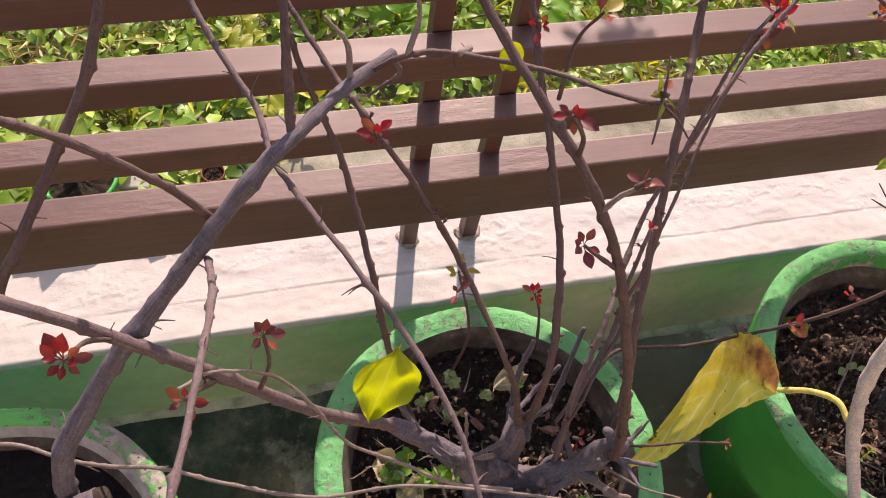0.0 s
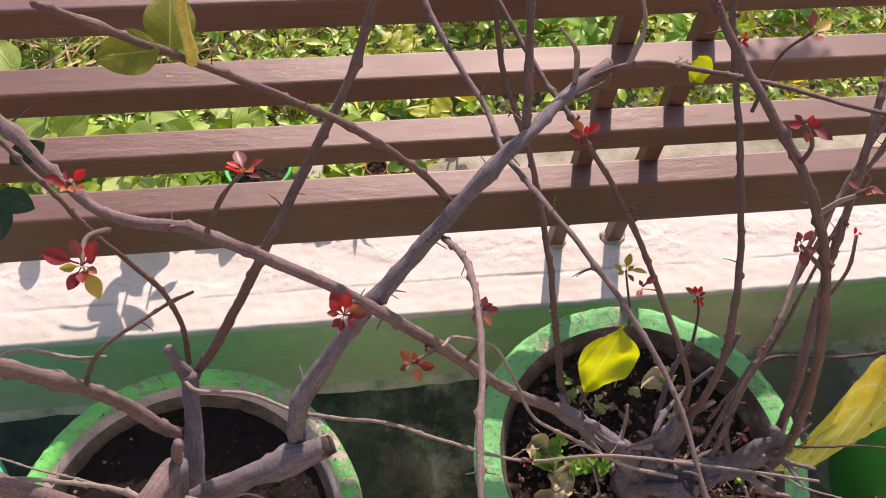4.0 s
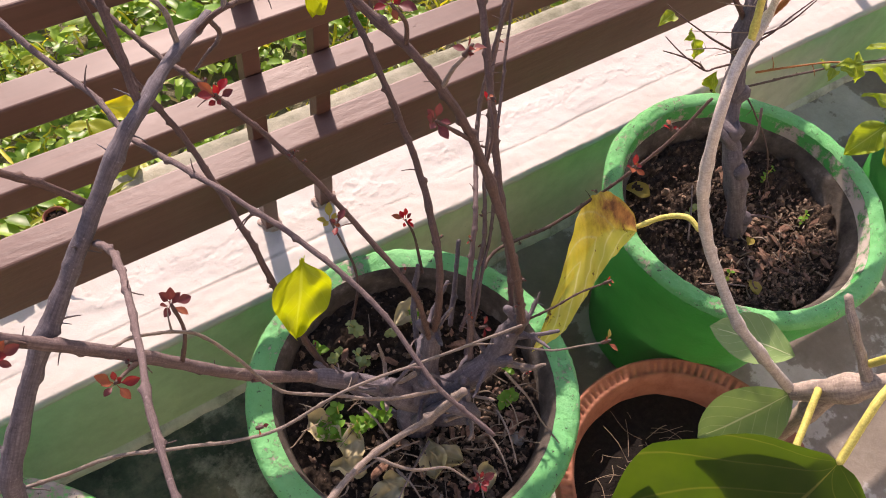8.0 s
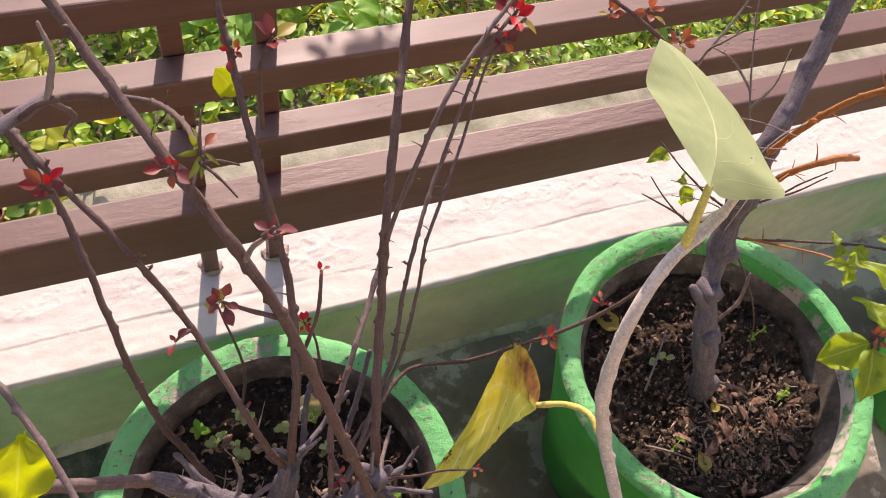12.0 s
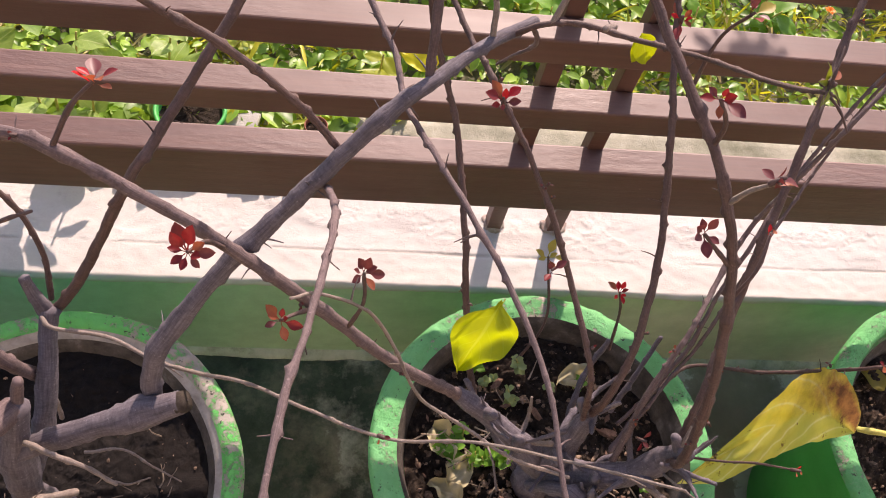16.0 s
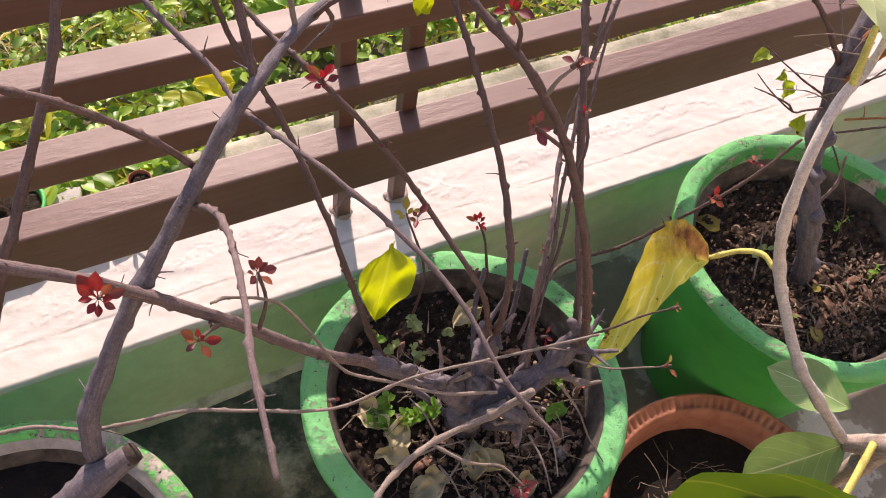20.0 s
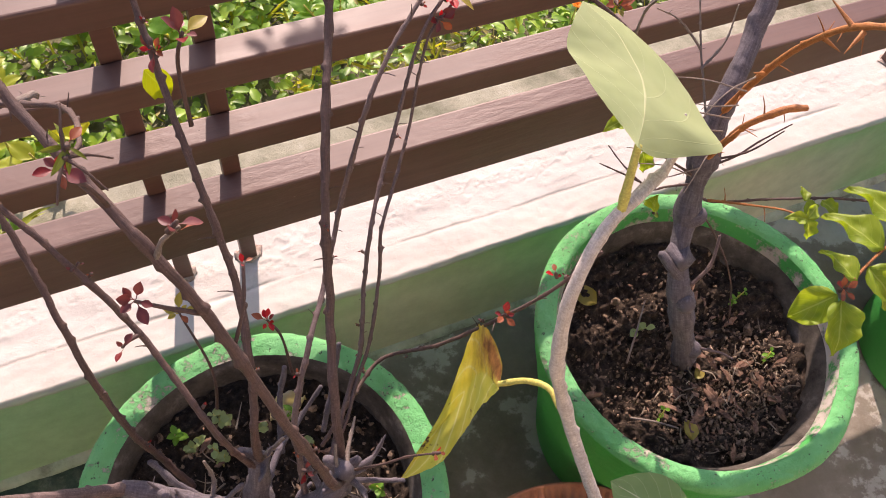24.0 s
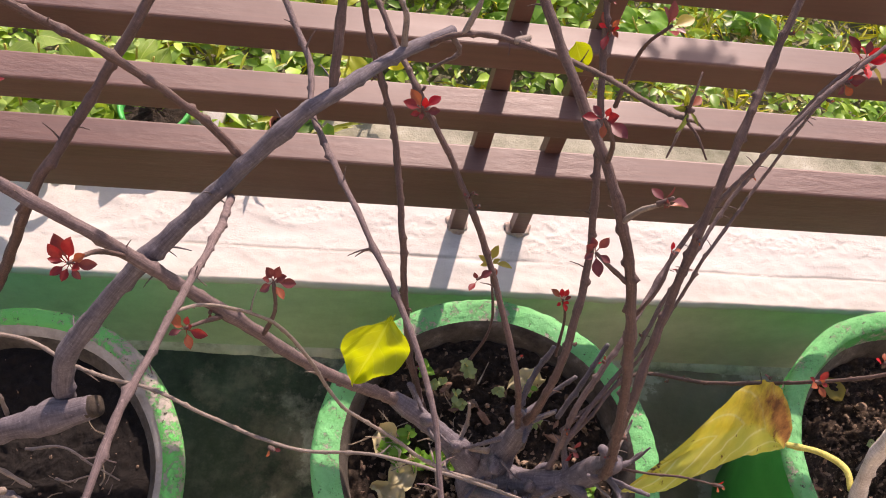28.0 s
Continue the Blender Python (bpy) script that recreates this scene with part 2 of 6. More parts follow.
M_CEMENT = earthy("bare_cement", [(0.3, (0.22, 0.195, 0.17)), (0.7, (0.45, 0.41, 0.365))], 40, 0.92, 0.0022)
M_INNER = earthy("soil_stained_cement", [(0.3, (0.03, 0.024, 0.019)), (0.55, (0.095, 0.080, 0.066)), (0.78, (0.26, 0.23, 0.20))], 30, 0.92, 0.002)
M_MOSSY = earthy("mossy_cement", [(0.3, (0.13, 0.13, 0.085)), (0.6, (0.31, 0.295, 0.225)), (0.75, (0.42, 0.395, 0.33))], 14, 0.95, 0.003)
M_OLIVEBIG = leafy("shaded_olive_leaf", (0.12, 0.15, 0.015), (0.20, 0.21, 0.03), (0.26, 0.28, 0.06), 0.4, 20, (0.16, 0.08, 0.025), 0.62)
M_FILLET = earthy("whitewashed_plaster", [(0.3, (0.16, 0.165, 0.13)), (0.5, (0.42, 0.42, 0.36)), (0.7, (0.56, 0.55, 0.49))], 18, 0.9, 0.003)
M_TERRA = earthy("terracotta", [(0.3, (0.22, 0.085, 0.052)), (0.7, (0.36, 0.155, 0.10))], 35, 0.85, 0.001)
M_SOIL = earthy("dark_soil", [(0.35, (0.013, 0.009, 0.007)), (0.58, (0.050, 0.035, 0.025)), (0.80, (0.19, 0.135, 0.096))], 110, 0.95, 0.006)
M_SOIL_LOOSE = earthy("loosened_brown_soil", [(0.33, (0.018, 0.012, 0.009)), (0.56, (0.075, 0.052, 0.037)), (0.80, (0.27, 0.195, 0.14))], 110, 0.95, 0.006)
# much darker than dark_soil; for the left green pot and the terracotta pot
M_SOIL_BLACK = earthy("near_black_soil", [(0.35, (0.008, 0.006, 0.005)), (0.60, (0.016, 0.012, 0.010)), (0.84, (0.038, 0.029, 0.023))], 110, 0.9, 0.004)
M_CLOD = earthy("soil_crumbs", [(0.3, (0.07, 0.048, 0.034)), (0.7, (0.52, 0.37, 0.265))], 120, 0.95, 0.002, True)
M_BARK = bark("grey_bark", (0.048, 0.040, 0.047), (0.196, 0.169, 0.186))
M_BARK2 = bark("pale_brown_bark", (0.066, 0.043, 0.042), (0.215, 0.157, 0.152), 0.8)
M_TWIG = bark("dark_red_brown_stem", (0.042, 0.024, 0.021), (0.168, 0.104, 0.091), 0.6)
M_DRYTWIG = bark("dry_grey_twig", (0.11, 0.085, 0.07), (0.34, 0.275, 0.235))
M_CHIP = earthy("bark_chip", [(0.3, (0.10, 0.050, 0.034)), (0.7, (0.42, 0.26, 0.185))], 90, 0.9, 0.002, True)
M_LIP_WORN = worn("worn_green_inner_rim", (0.03, 0.30, 0.06), (0.05, 0.36, 0.09), (0.42, 0.37, 0.325), 0.485, 0.6, 11, 0.003, 0.4, 0.6)
M_STRAW = earthy("dry_straw", [(0.3, (0.14, 0.105, 0.078)), (0.7, (0.50, 0.41, 0.31))], 90, 0.9, 0.001, True)
M_ORANGE = bark("orange_brown_stem", (0.26, 0.085, 0.025), (0.48, 0.19, 0.06), 0.55)
M_FIG = bark("pale_fig_bark", (0.44, 0.38, 0.33), (0.66, 0.585, 0.51), 0.7)
M_FIGBARK = bark("rough_fig_bark", (0.17, 0.125, 0.10), (0.50, 0.42, 0.35), 0.85)
M_PETIOLE = bark("yellow_green_petiole", (0.50, 0.44, 0.08), (0.62, 0.56, 0.16), 0.5)
M_CUT = earthy("dark_cut_wood", [(0.3, (0.02, 0.015, 0.013)), (0.7, (0.09, 0.07, 0.055))], 80)
M_RED = leafy("red_young_leaf", (0.15, 0.010, 0.016), (0.24, 0.030, 0.028), None, 0.35, 120, glow=(1.3, 0.7, 0.6))
M_SCARLET = leafy("scarlet_young_leaf", (0.44, 0.008, 0.016), (0.54, 0.025, 0.028), None, 0.4, 60, glow=(1.3, 0.7, 0.6))
M_MAROON = leafy("maroon_young_leaf", (0.11, 0.022, 0.026), (0.17, 0.045, 0.042), None, 0.25, 60, glow=(1.3, 0.8, 0.7))
M_RUST = leafy("orange_brown_young_leaf", (0.26, 0.062, 0.036), (0.34, 0.12, 0.05), None, 0.4, 60, glow=(1.2, 0.9, 0.6))
M_OLIVE = leafy("olive_yellow_leaf", (0.30, 0.26, 0.05), (0.42, 0.30, 0.07), None, 0.45, 60)
M_LIME = leafy("lime_green_leaf", (0.19, 0.29, 0.02), (0.30, 0.37, 0.035), (0.34, 0.42, 0.09), 0.5, 30)
M_YELLOW = leafy("yellow_green_leaf", (0.27, 0.34, 0.006), (0.36, 0.41, 0.010), (0.36, 0.42, 0.04), 0.5, 40)
M_PALE = leafy("pale_green_leaf_underside", (0.33, 0.39, 0.19), (0.38, 0.43, 0.225), (0.54, 0.57, 0.34), 0.35, 14, rough=0.6, vw=0.35)
M_FIGLEAF = leafy("dark_green_fig_leaf", (0.022, 0.058, 0.007), (0.036, 0.078, 0.009), (0.12, 0.14, 0.05), 0.55, 12, (0.012, 0.012, 0.006), 0.72, 0.42, glow=(2.6, 2.0, 0.5), vw=0.5)
M_FIGYOUNG = leafy("young_fig_leaf", (0.16, 0.27, 0.09), (0.24, 0.34, 0.13), (0.46, 0.50, 0.30), 0.3, 20, rough=0.5, glow=(0.9, 0.95, 0.6), vw=0.6)
M_WEED = leafy("pale_green_seedling_leaf", (0.25, 0.34, 0.14), (0.36, 0.42, 0.20), None, 0.4, 60)
M_WEED2 = leafy("green_weed_leaf", (0.12, 0.30, 0.03), (0.20, 0.38, 0.05), None, 0.45, 60)
M_DARKLEAF = leafy("dark_green_round_leaf", (0.012, 0.035, 0.014), (0.025, 0.06, 0.022), (0.05, 0.09, 0.03), 0.15, 30, rough=0.35)
M_DRYLEAF = leafy("dry_tan_leaf", (0.42, 0.36, 0.20), (0.56, 0.50, 0.32), (0.5, 0.45, 0.28), 0.3, 30, (0.22, 0.15, 0.08), 0.66, 0.8)
M_COVER = leafy("garden_leaf", (0.150, 0.295, 0.036), (0.35, 0.50, 0.095), None, 0.45, 18, rough=0.4, vary=True)
M_COVER_Y = leafy("garden_yellow_leaf", (0.38, 0.40, 0.04), (0.50, 0.46, 0.06), None, 0.45, 18, vary=True)
M_DRYSTALK = leafy("dry_straw_leaf", (0.40, 0.33, 0.19), (0.58, 0.50, 0.33), None, 0.3, 30, rough=0.8, vary=True)
M_GOLD = leafy("golden_leaf_skin", (0.60, 0.54, 0.015), (0.72, 0.62, 0.03), (0.66, 0.60, 0.05), 0.45, 30)
M_PALELEAF = leafy("pale_broad_leaf", (0.20, 0.32, 0.06), (0.32, 0.42, 0.10), (0.40, 0.48, 0.18), 0.45, 20)
M_MARIGOLD = leafy("orange_petal", (0.80, 0.22, 0.01), (0.85, 0.32, 0.02), None, 0.4, 40)
M_GROUND = earthy("garden_soil", [(0.3, (0.06, 0.055, 0.035)), (0.6, (0.20, 0.185, 0.12)), (0.8, (0.38, 0.34, 0.25))], 25, 0.95, 0.01)
M_RUST_CRUST = earthy("rusty_crust", [(0.3, (0.20, 0.11, 0.08)), (0.48, (0.40, 0.31, 0.26)), (0.62, (0.50, 0.46, 0.42))], 40, 0.95, 0.003)
M_WHITEWASH = earthy("whitewashed_block", [(0.3, (0.26, 0.25, 0.22)), (0.7, (0.46, 0.44, 0.40))], 16, 0.9, 0.002)
M_STONE = earthy("grey_pebble", [(0.3, (0.13, 0.115, 0.10)), (0.7, (0.30, 0.275, 0.25))], 50, 0.8, 0.001)


def floor_material():
    m, n, l, b = shader("old_cement_floor")
    c = ramp(n, l, noise_tex(n, l, 7, 8, 0.7), [(0.3, (0.30, 0.275, 0.245)), (0.7, (0.50, 0.47, 0.435))])
    wet = ramp(n, l, noise_tex(n, l, 4.6, 7, 0.68), [(0.455, (1, 1, 1)), (0.480, (0.46, 0.41, 0.36)), (0.55, (0.34, 0.28, 0.22))])
    c = mix(n, l, 0.8, c, wet, "MULTIPLY")
    co = n.new("ShaderNodeTexCoord")
    sep = n.new("ShaderNodeSeparateXYZ")
    l.new(co.outputs["Object"], sep.inputs[0])
    add = n.new("ShaderNodeMath"); add.operation = "MULTIPLY_ADD"; add.inputs[1].default_value = 1.2
    l.new(noise_tex(n, l, 6, 8, 0.72), add.inputs[0])
    x2 = n.new("ShaderNodeMath"); x2.operation = "MULTIPLY"; x2.inputs[1].default_value = -0.55
    l.new(sep.outputs[0], x2.inputs[0]); l.new(x2.outputs[0], add.inputs[2])
    # green algae on the damp side of the floor
    moss = ramp(n, l, add.outputs[0], [(0.36, (0, 0, 0)), (0.56, (1, 1, 1))])
    c = mix(n, l, moss, c, ramp(n, l, noise_tex(n, l, 11, 9, 0.75), [(0.35, (0.020, 0.029, 0.023)), (0.52, (0.054, 0.069, 0.054)), (0.68, (0.12, 0.135, 0.11))]))
    l.new(c, b.inputs["Base Color"])
    b.inputs["Roughness"].default_value = 0.85
    bump(n, l, b, noise_tex(n, l, 60, 9, 0.75), 0.003, 0.8)
    return m


M_FLOOR = floor_material()


def ledge_material():
    """Thick white paint, weathered: hairline cracks along the ledge, flaking towards the railing."""
    m, n, l, b = shader("white_ledge_paint")
    tone = ramp(n, l, noise_tex(n, l, 6, 7, 0.7), [(0.3, (0.425, 0.394, 0.362)), (0.7, (0.510, 0.476, 0.440))])
    co = n.new("ShaderNodeTexCoord")
    sep = n.new("ShaderNodeSeparateXYZ")
    l.new(co.outputs["Object"], sep.inputs[0])
    flow = noise_tex(n, l, 20, 9, 0.72, (1.0, 1.9, 1.0))
    edges = ramp(n, l, flow, [(0.545, (0, 0, 0)), (0.552, (1, 1, 1)), (0.562, (0, 0, 0))])
    # the flaked band lies under the railing, patchy along it
    y = n.new("ShaderNodeMath"); y.operation = "MULTIPLY_ADD"; y.inputs[1].default_value = 0.06
    l.new(noise_tex(n, l, 7, 4, 0.6), y.inputs[0]); l.new(sep.outputs[1], y.inputs[2])
    band = ramp(n, l, y.outputs[0], [(0.845, (0.06, 0.06, 0.06)), (0.862, (1, 1, 1))])
    marks = mix(n, l, 1.0, edges, band, "MULTIPLY")
    pits = ramp(n, l, noise_tex(n, l, 90, 9, 0.75, (0.6, 1.4, 1.0)), [(0.64, (0, 0, 0)), (0.70, (1, 1, 1))])
    c = mix(n, l, mix(n, l, 0.25, (0, 0, 0), marks), tone, (0.30, 0.265, 0.235))
    # one long hairline crack along the ledge, broken here and there
    wav = n.new("ShaderNodeMath"); wav.operation = "MULTIPLY_ADD"; wav.inputs[1].default_value = 0.016
    l.new(noise_tex(n, l, 6, 9, 0.7, (1.0, 0.05, 1.0)), wav.inputs[0]); l.new(sep.outputs[1], wav.inputs[2])
    off = n.new("ShaderNodeMath"); off.operation = "SUBTRACT"; off.inputs[1].default_value = 0.838
    l.new(wav.outputs[0], off.inputs[0])
    ab = n.new("ShaderNodeMath"); ab.operation = "ABSOLUTE"; l.new(off.outputs[0], ab.inputs[0])
    line = ramp(n, l, ab.outputs[0], [(0.0005, (1, 1, 1)), (0.0018, (0, 0, 0))])
    line = mix(n, l, 1.0, line, ramp(n, l, noise_tex(n, l, 5, 6, 0.7), [(0.44, (0, 0, 0)), (0.52, (1, 1, 1))]), "MULTIPLY")
    c = mix(n, l, mix(n, l, 0.6, (0, 0, 0), line), c, (0.24, 0.21, 0.18))
    c = mix(n, l, mix(n, l, 0.5, (0, 0, 0), pits), c, (0.42, 0.38, 0.34))
    l.new(c, b.inputs["Base Color"])
    b.inputs["Roughness"].default_value = 0.8
    b.inputs["Specular IOR Level"].default_value = 0.25
    plates = mix(n, l, 1.0, ramp(n, l, flow, [(0.50, (0, 0, 0)), (0.60, (1, 1, 1))]), band, "MULTIPLY")
    h = mix(n, l, 0.84, plates, noise_tex(n, l, 55, 9, 0.7))
    bump(n, l, b, mix(n, l, 0.5, h, line, "SUBTRACT"), 0.0015, 0.9)
    return m


M_WHITE = ledge_material()


def withered_material():
    """A yellow leaf with one large brown burn near its stalk, and small spots."""
    m, n, l, b = shader("withered_yellow_leaf")
    co = n.new("ShaderNodeTexCoord")
    uv = n.new("ShaderNodeSeparateXYZ")
    l.new(co.outputs["UV"], uv.inputs[0])
    stripes = n.new("ShaderNodeMath"); stripes.operation = "PINGPONG"; stripes.inputs[1].default_value = 0.09
    ab = n.new("ShaderNodeMath"); ab.operation = "SUBTRACT"; ab.inputs[1].default_value = 0.5
    l.new(uv.outputs[0], ab.inputs[0])
    aa = n.new("ShaderNodeMath"); aa.operation = "ABSOLUTE"; l.new(ab.outputs[0], aa.inputs[0])
    sl = n.new("ShaderNodeMath"); sl.operation = "MULTIPLY_ADD"; sl.inputs[1].default_value = -0.6
    l.new(aa.outputs[0], sl.inputs[0]); l.new(uv.outputs[1], sl.inputs[2]); l.new(sl.outputs[0], stripes.inputs[0])
    base = ramp(n, l, stripes.outputs[0], [(0.0, (0.74, 0.69, 0.30)), (0.014, (0.73, 0.61, 0.10)), (0.09, (0.67, 0.55, 0.05))])
    base = mix(n, l, ramp(n, l, noise_tex(n, l, 14, 4), [(0.42, (0, 0, 0)), (0.62, (0.7, 0.7, 0.7))]), base, (0.46, 0.50, 0.07))
    base = mix(n, l, 0.6, base, ramp(n, l, noise_tex(n, l, 35, 5), [(0.35, (0.75, 0.7, 0.5)), (0.7, (1.1, 1.1, 1.0))]), "MULTIPLY")
    base = mix(n, l, ramp(n, l, uv.outputs[0], [(0.44, (0.85, 0.85, 0.85)), (0.50, (0, 0, 0))]), base, mix(n, l, 0.5, ramp(n, l, stripes.outputs[0], [(0.0, (0.74, 0.76, 0.42)), (0.02, (0.50, 0.56, 0.17)), (0.09, (0.46, 0.52, 0.13))]), base))
    d = n.new("ShaderNodeVectorMath"); d.operation = "DISTANCE"; d.inputs[1].default_value = (0.78, 0.11, 0)
    l.new(co.outputs["UV"], d.inputs[0])
    add = n.new("ShaderNodeMath"); add.operation = "MULTIPLY_ADD"; add.inputs[1].default_value = 0.5
    l.new(noise_tex(n, l, 55, 6, 0.7), add.inputs[0]); l.new(d.outputs["Value"], add.inputs[2])
    burn = ramp(n, l, add.outputs[0], [(0.36, (1, 1, 1)), (0.55, (0.35, 0.35, 0.35)), (0.68, (0, 0, 0))])
    base = mix(n, l, burn, base, ramp(n, l, noise_tex(n, l, 70, 6, 0.7), [(0.35, (0.10, 0.035, 0.012)), (0.65, (0.36, 0.16, 0.05))]))
    spots = ramp(n, l, noise_tex(n, l, 42, 6, 0.65), [(0.62, (0, 0, 0)), (0.67, (1, 1, 1))])
    base = mix(n, l, spots, base, (0.12, 0.05, 0.015))
    l.new(base, b.inputs["Base Color"])
    b.inputs["Roughness"].default_value = 0.5
    t = n.new("ShaderNodeBsdfTranslucent")
    l.new(mix(n, l, 1.0, base, (1.2, 1.12, 0.8), "MULTIPLY"), t.inputs[0])
    mx = n.new("ShaderNodeMixShader"); mx.inputs[0].default_value = 0.45
    l.new(b.outputs[0], mx.inputs[1]); l.new(t.outputs[0], mx.inputs[2]); l.new(mx.outputs[0], n["Material Output"].inputs[0])
    bump(n, l, b, stripes.outputs[0], 0.0025, 0.4)
    return m


M_WITHERED = withered_material()


# ---- builders ----
def placed(ob):
    """Where an object stands in the world."""
    return ob.matrix_basis if ob.parent is None else placed(ob.parent) @ ob.matrix_parent_inverse @ ob.matrix_basis


def part(name, bm, material, parent=None, label="", smooth=True):
    me = bpy.data.meshes.new(name)
    bm.to_mesh(me)
    bm.free()
    me.materials.append(material)
    if smooth:
        me.polygons.foreach_set("use_smooth", [True] * len(me.polygons))
    ob = new(name, me)
    if parent is not None:
        ob.parent = parent
        ob.matrix_parent_inverse = placed(parent).inverted()
    if label:
        ob["label"] = label
    return ob


def thing(name, at, label, category, group=""):
    e = new(name)
    e.empty_display_size = 0.05
    e.matrix_basis = Matrix.Translation(at)
    return tagged(e, label, category, group)


def share(name, mesh, m, parent, label=""):
    """One more object on a mesh that others use too."""
    ob = new(name, mesh)
    ob.matrix_basis = m
    if parent is not None:
        ob.parent = parent
        ob.matrix_parent_inverse = placed(parent).inverted()
    if label:
        ob["label"] = label
    return ob


def smooth_line(pts, step=0.012):
    """Points along a soft curve through the given ones; extra values ride along."""
    p = np.array(pts, float)
    if len(p) == 2:
        k = max(2, int(np.linalg.norm(p[1, :3] - p[0, :3]) / step))
        return [p[0] + (p[1] - p[0]) * i / k for i in range(k + 1)]
    q = np.vstack([2 * p[0] - p[1], p, 2 * p[-1] - p[-2]])
    out = []
    for i in range(1, len(q) - 2):
        k = max(2, int(np.linalg.norm(q[i + 1, :3] - q[i, :3]) / step))
        for j in range(k):
            t = j / k
            out.append(0.5 * (2 * q[i] + (q[i + 1] - q[i - 1]) * t + (2 * q[i - 1] - 5 * q[i] + 4 * q[i + 1] - q[i + 2]) * t * t
                              + (3 * q[i] - q[i - 1] - 3 * q[i + 1] + q[i + 2]) * t ** 3))
    out.append(p[-1])
    return out


def sweep(pts, r0, r1, sides=8, rough=0.12, step=0.012, knots=0, seed=0, tip=True, nodes=0.0):
    """A stem along pts, from radius r0 to r1, uneven, with swollen knots and bud scars every nodes metres."""
    rng = random.Random(seed)
    line = [Vector(p[:3]) for p in smooth_line(pts, step)]
    n = len(line)
    at_knots = [rng.uniform(0.05, 0.95) for _ in range(knots)]
    bm = bmesh.new()
    uv = bm.loops.layers.uv.new("uv")
    rings, dist = [], [0.0]
    for a, b in zip(line, line[1:]):
        dist.append(dist[-1] + (b - a).length)
    total = dist[-1] or 1
    side = None
    scars, s_at = [], nodes * 0.5
    while nodes and s_at < total:
        scars.append((s_at, rng.uniform(0, 6.28), rng.uniform(0.5, 1.25)))
        s_at += nodes * rng.uniform(0.6, 1.5)
    for i, c in enumerate(line):
        d = (line[min(i + 1, n - 1)] - line[max(i - 1, 0)]).normalized()
        if side is None:
            side = d.cross(Vector((0.3, 0.8, 0.52))).normalized()
        side = (side - d * side.dot(d)).normalized()
        up = d.cross(side)
        f = dist[i] / total
        r = r0 + (r1 - r0) * f
        for k in at_knots:
            r += (0.34 if r0 > 0.014 else 0.22) * (r0 * 0.4 + r1 * 0.6) * math.exp(-((f - k) * total / ((0.42 if r0 > 0.014 else 0.9) * (r0 + r1))) ** 2)
        ring = []
        near_scars = [q for q in scars if abs(q[0] - dist[i]) < 0.02]
        if nodes and nodes < 0.04:
            c = c + (side * noise.noise(Vector((dist[i] * 45, seed, 1.7))) + up * noise.noise(Vector((dist[i] * 45, 9.1, seed)))) * min(r, 0.003) * 0.35
        for s in range(sides):
            a = 2 * math.pi * s / sides
            v = side * math.cos(a) + up * math.sin(a)
            w = 1
            for q, qa, qh in near_scars:
                w += qh * math.exp(-((dist[i] - q) / (0.0012 + 0.25 * min(r, 0.004))) ** 2) * min(1.0, 0.0032 / r) * (0.10 + 0.75 * max(0.0, math.cos(a - qa)) ** 3)
            w += rough * noise.noise(Vector((seed * 3.1 + dist[i] * 34, math.cos(a) * 1.4, math.sin(a) * 1.4)))
            w += 0.5 * rough * noise.noise(Vector((dist[i] * 160, seed + math.cos(a) * 3, math.sin(a) * 3)))
            ring.append(bm.verts.new(c + v * r * w))
        rings.append(ring)
    for i in range(n - 1):
        for s in range(sides):
            t = (s + 1) % sides
            face = bm.faces.new((rings[i][s], rings[i][t], rings[i + 1][t], rings[i + 1][s]))
            for loop, (u, v) in zip(face.loops, ((s, i), (s + 1, i), (s + 1, i + 1), (s, i + 1))):
                loop[uv].uv = (u / sides * 3, dist[v] * 2)
    for ring, c, d in ((rings[0], line[0], line[0] - line[1]), (rings[-1], line[-1], line[-1] - line[-2])):
        apex = bm.verts.new(c + d.normalized() * (r1 if ring is rings[-1] else r0) * (0.7 if tip else 0.1))
        for s in range(sides):
            a, b = ring[s], ring[(s + 1) % sides]
            bm.faces.new((b, a, apex) if ring is rings[0] else (a, b, apex))
    return bm


def near(line, f):
    """The point and the way at the share f of a soft line."""
    k = min(int(f * (len(line) - 1)), len(line) - 2)
    return Vector(line[k][:3]), (Vector(line[k + 1][:3]) - Vector(line[k][:3])).normalized()


def thorn_on(parent, pts, f, length, seed, material=None):
    p, d = near(smooth_line(pts), f)
    rng = random.Random(seed)
    out = d.cross(Vector((rng.uniform(-1, 1), rng.uniform(-1, 1), rng.uniform(-1, 1)))).normalized()
    end = p + out * length + d * length * 0.3
    bm = sweep([tuple(p), tuple((p + end) / 2 + d * length * 0.06), tuple(end)], length * 0.055, 0.0003, 5, 0, length / 5, 0, seed)
    return part("thorn", bm, material or M_TWIG, parent)


SLIM = {"grey_bark": 0.37, "pale_brown_bark": 0.42, "dark_red_brown_stem": 0.52, "dry_grey_twig": 0.50, "orange_brown_stem": 0.62, "pale_fig_bark": 0.80, "rough_fig_bark": 0.86}


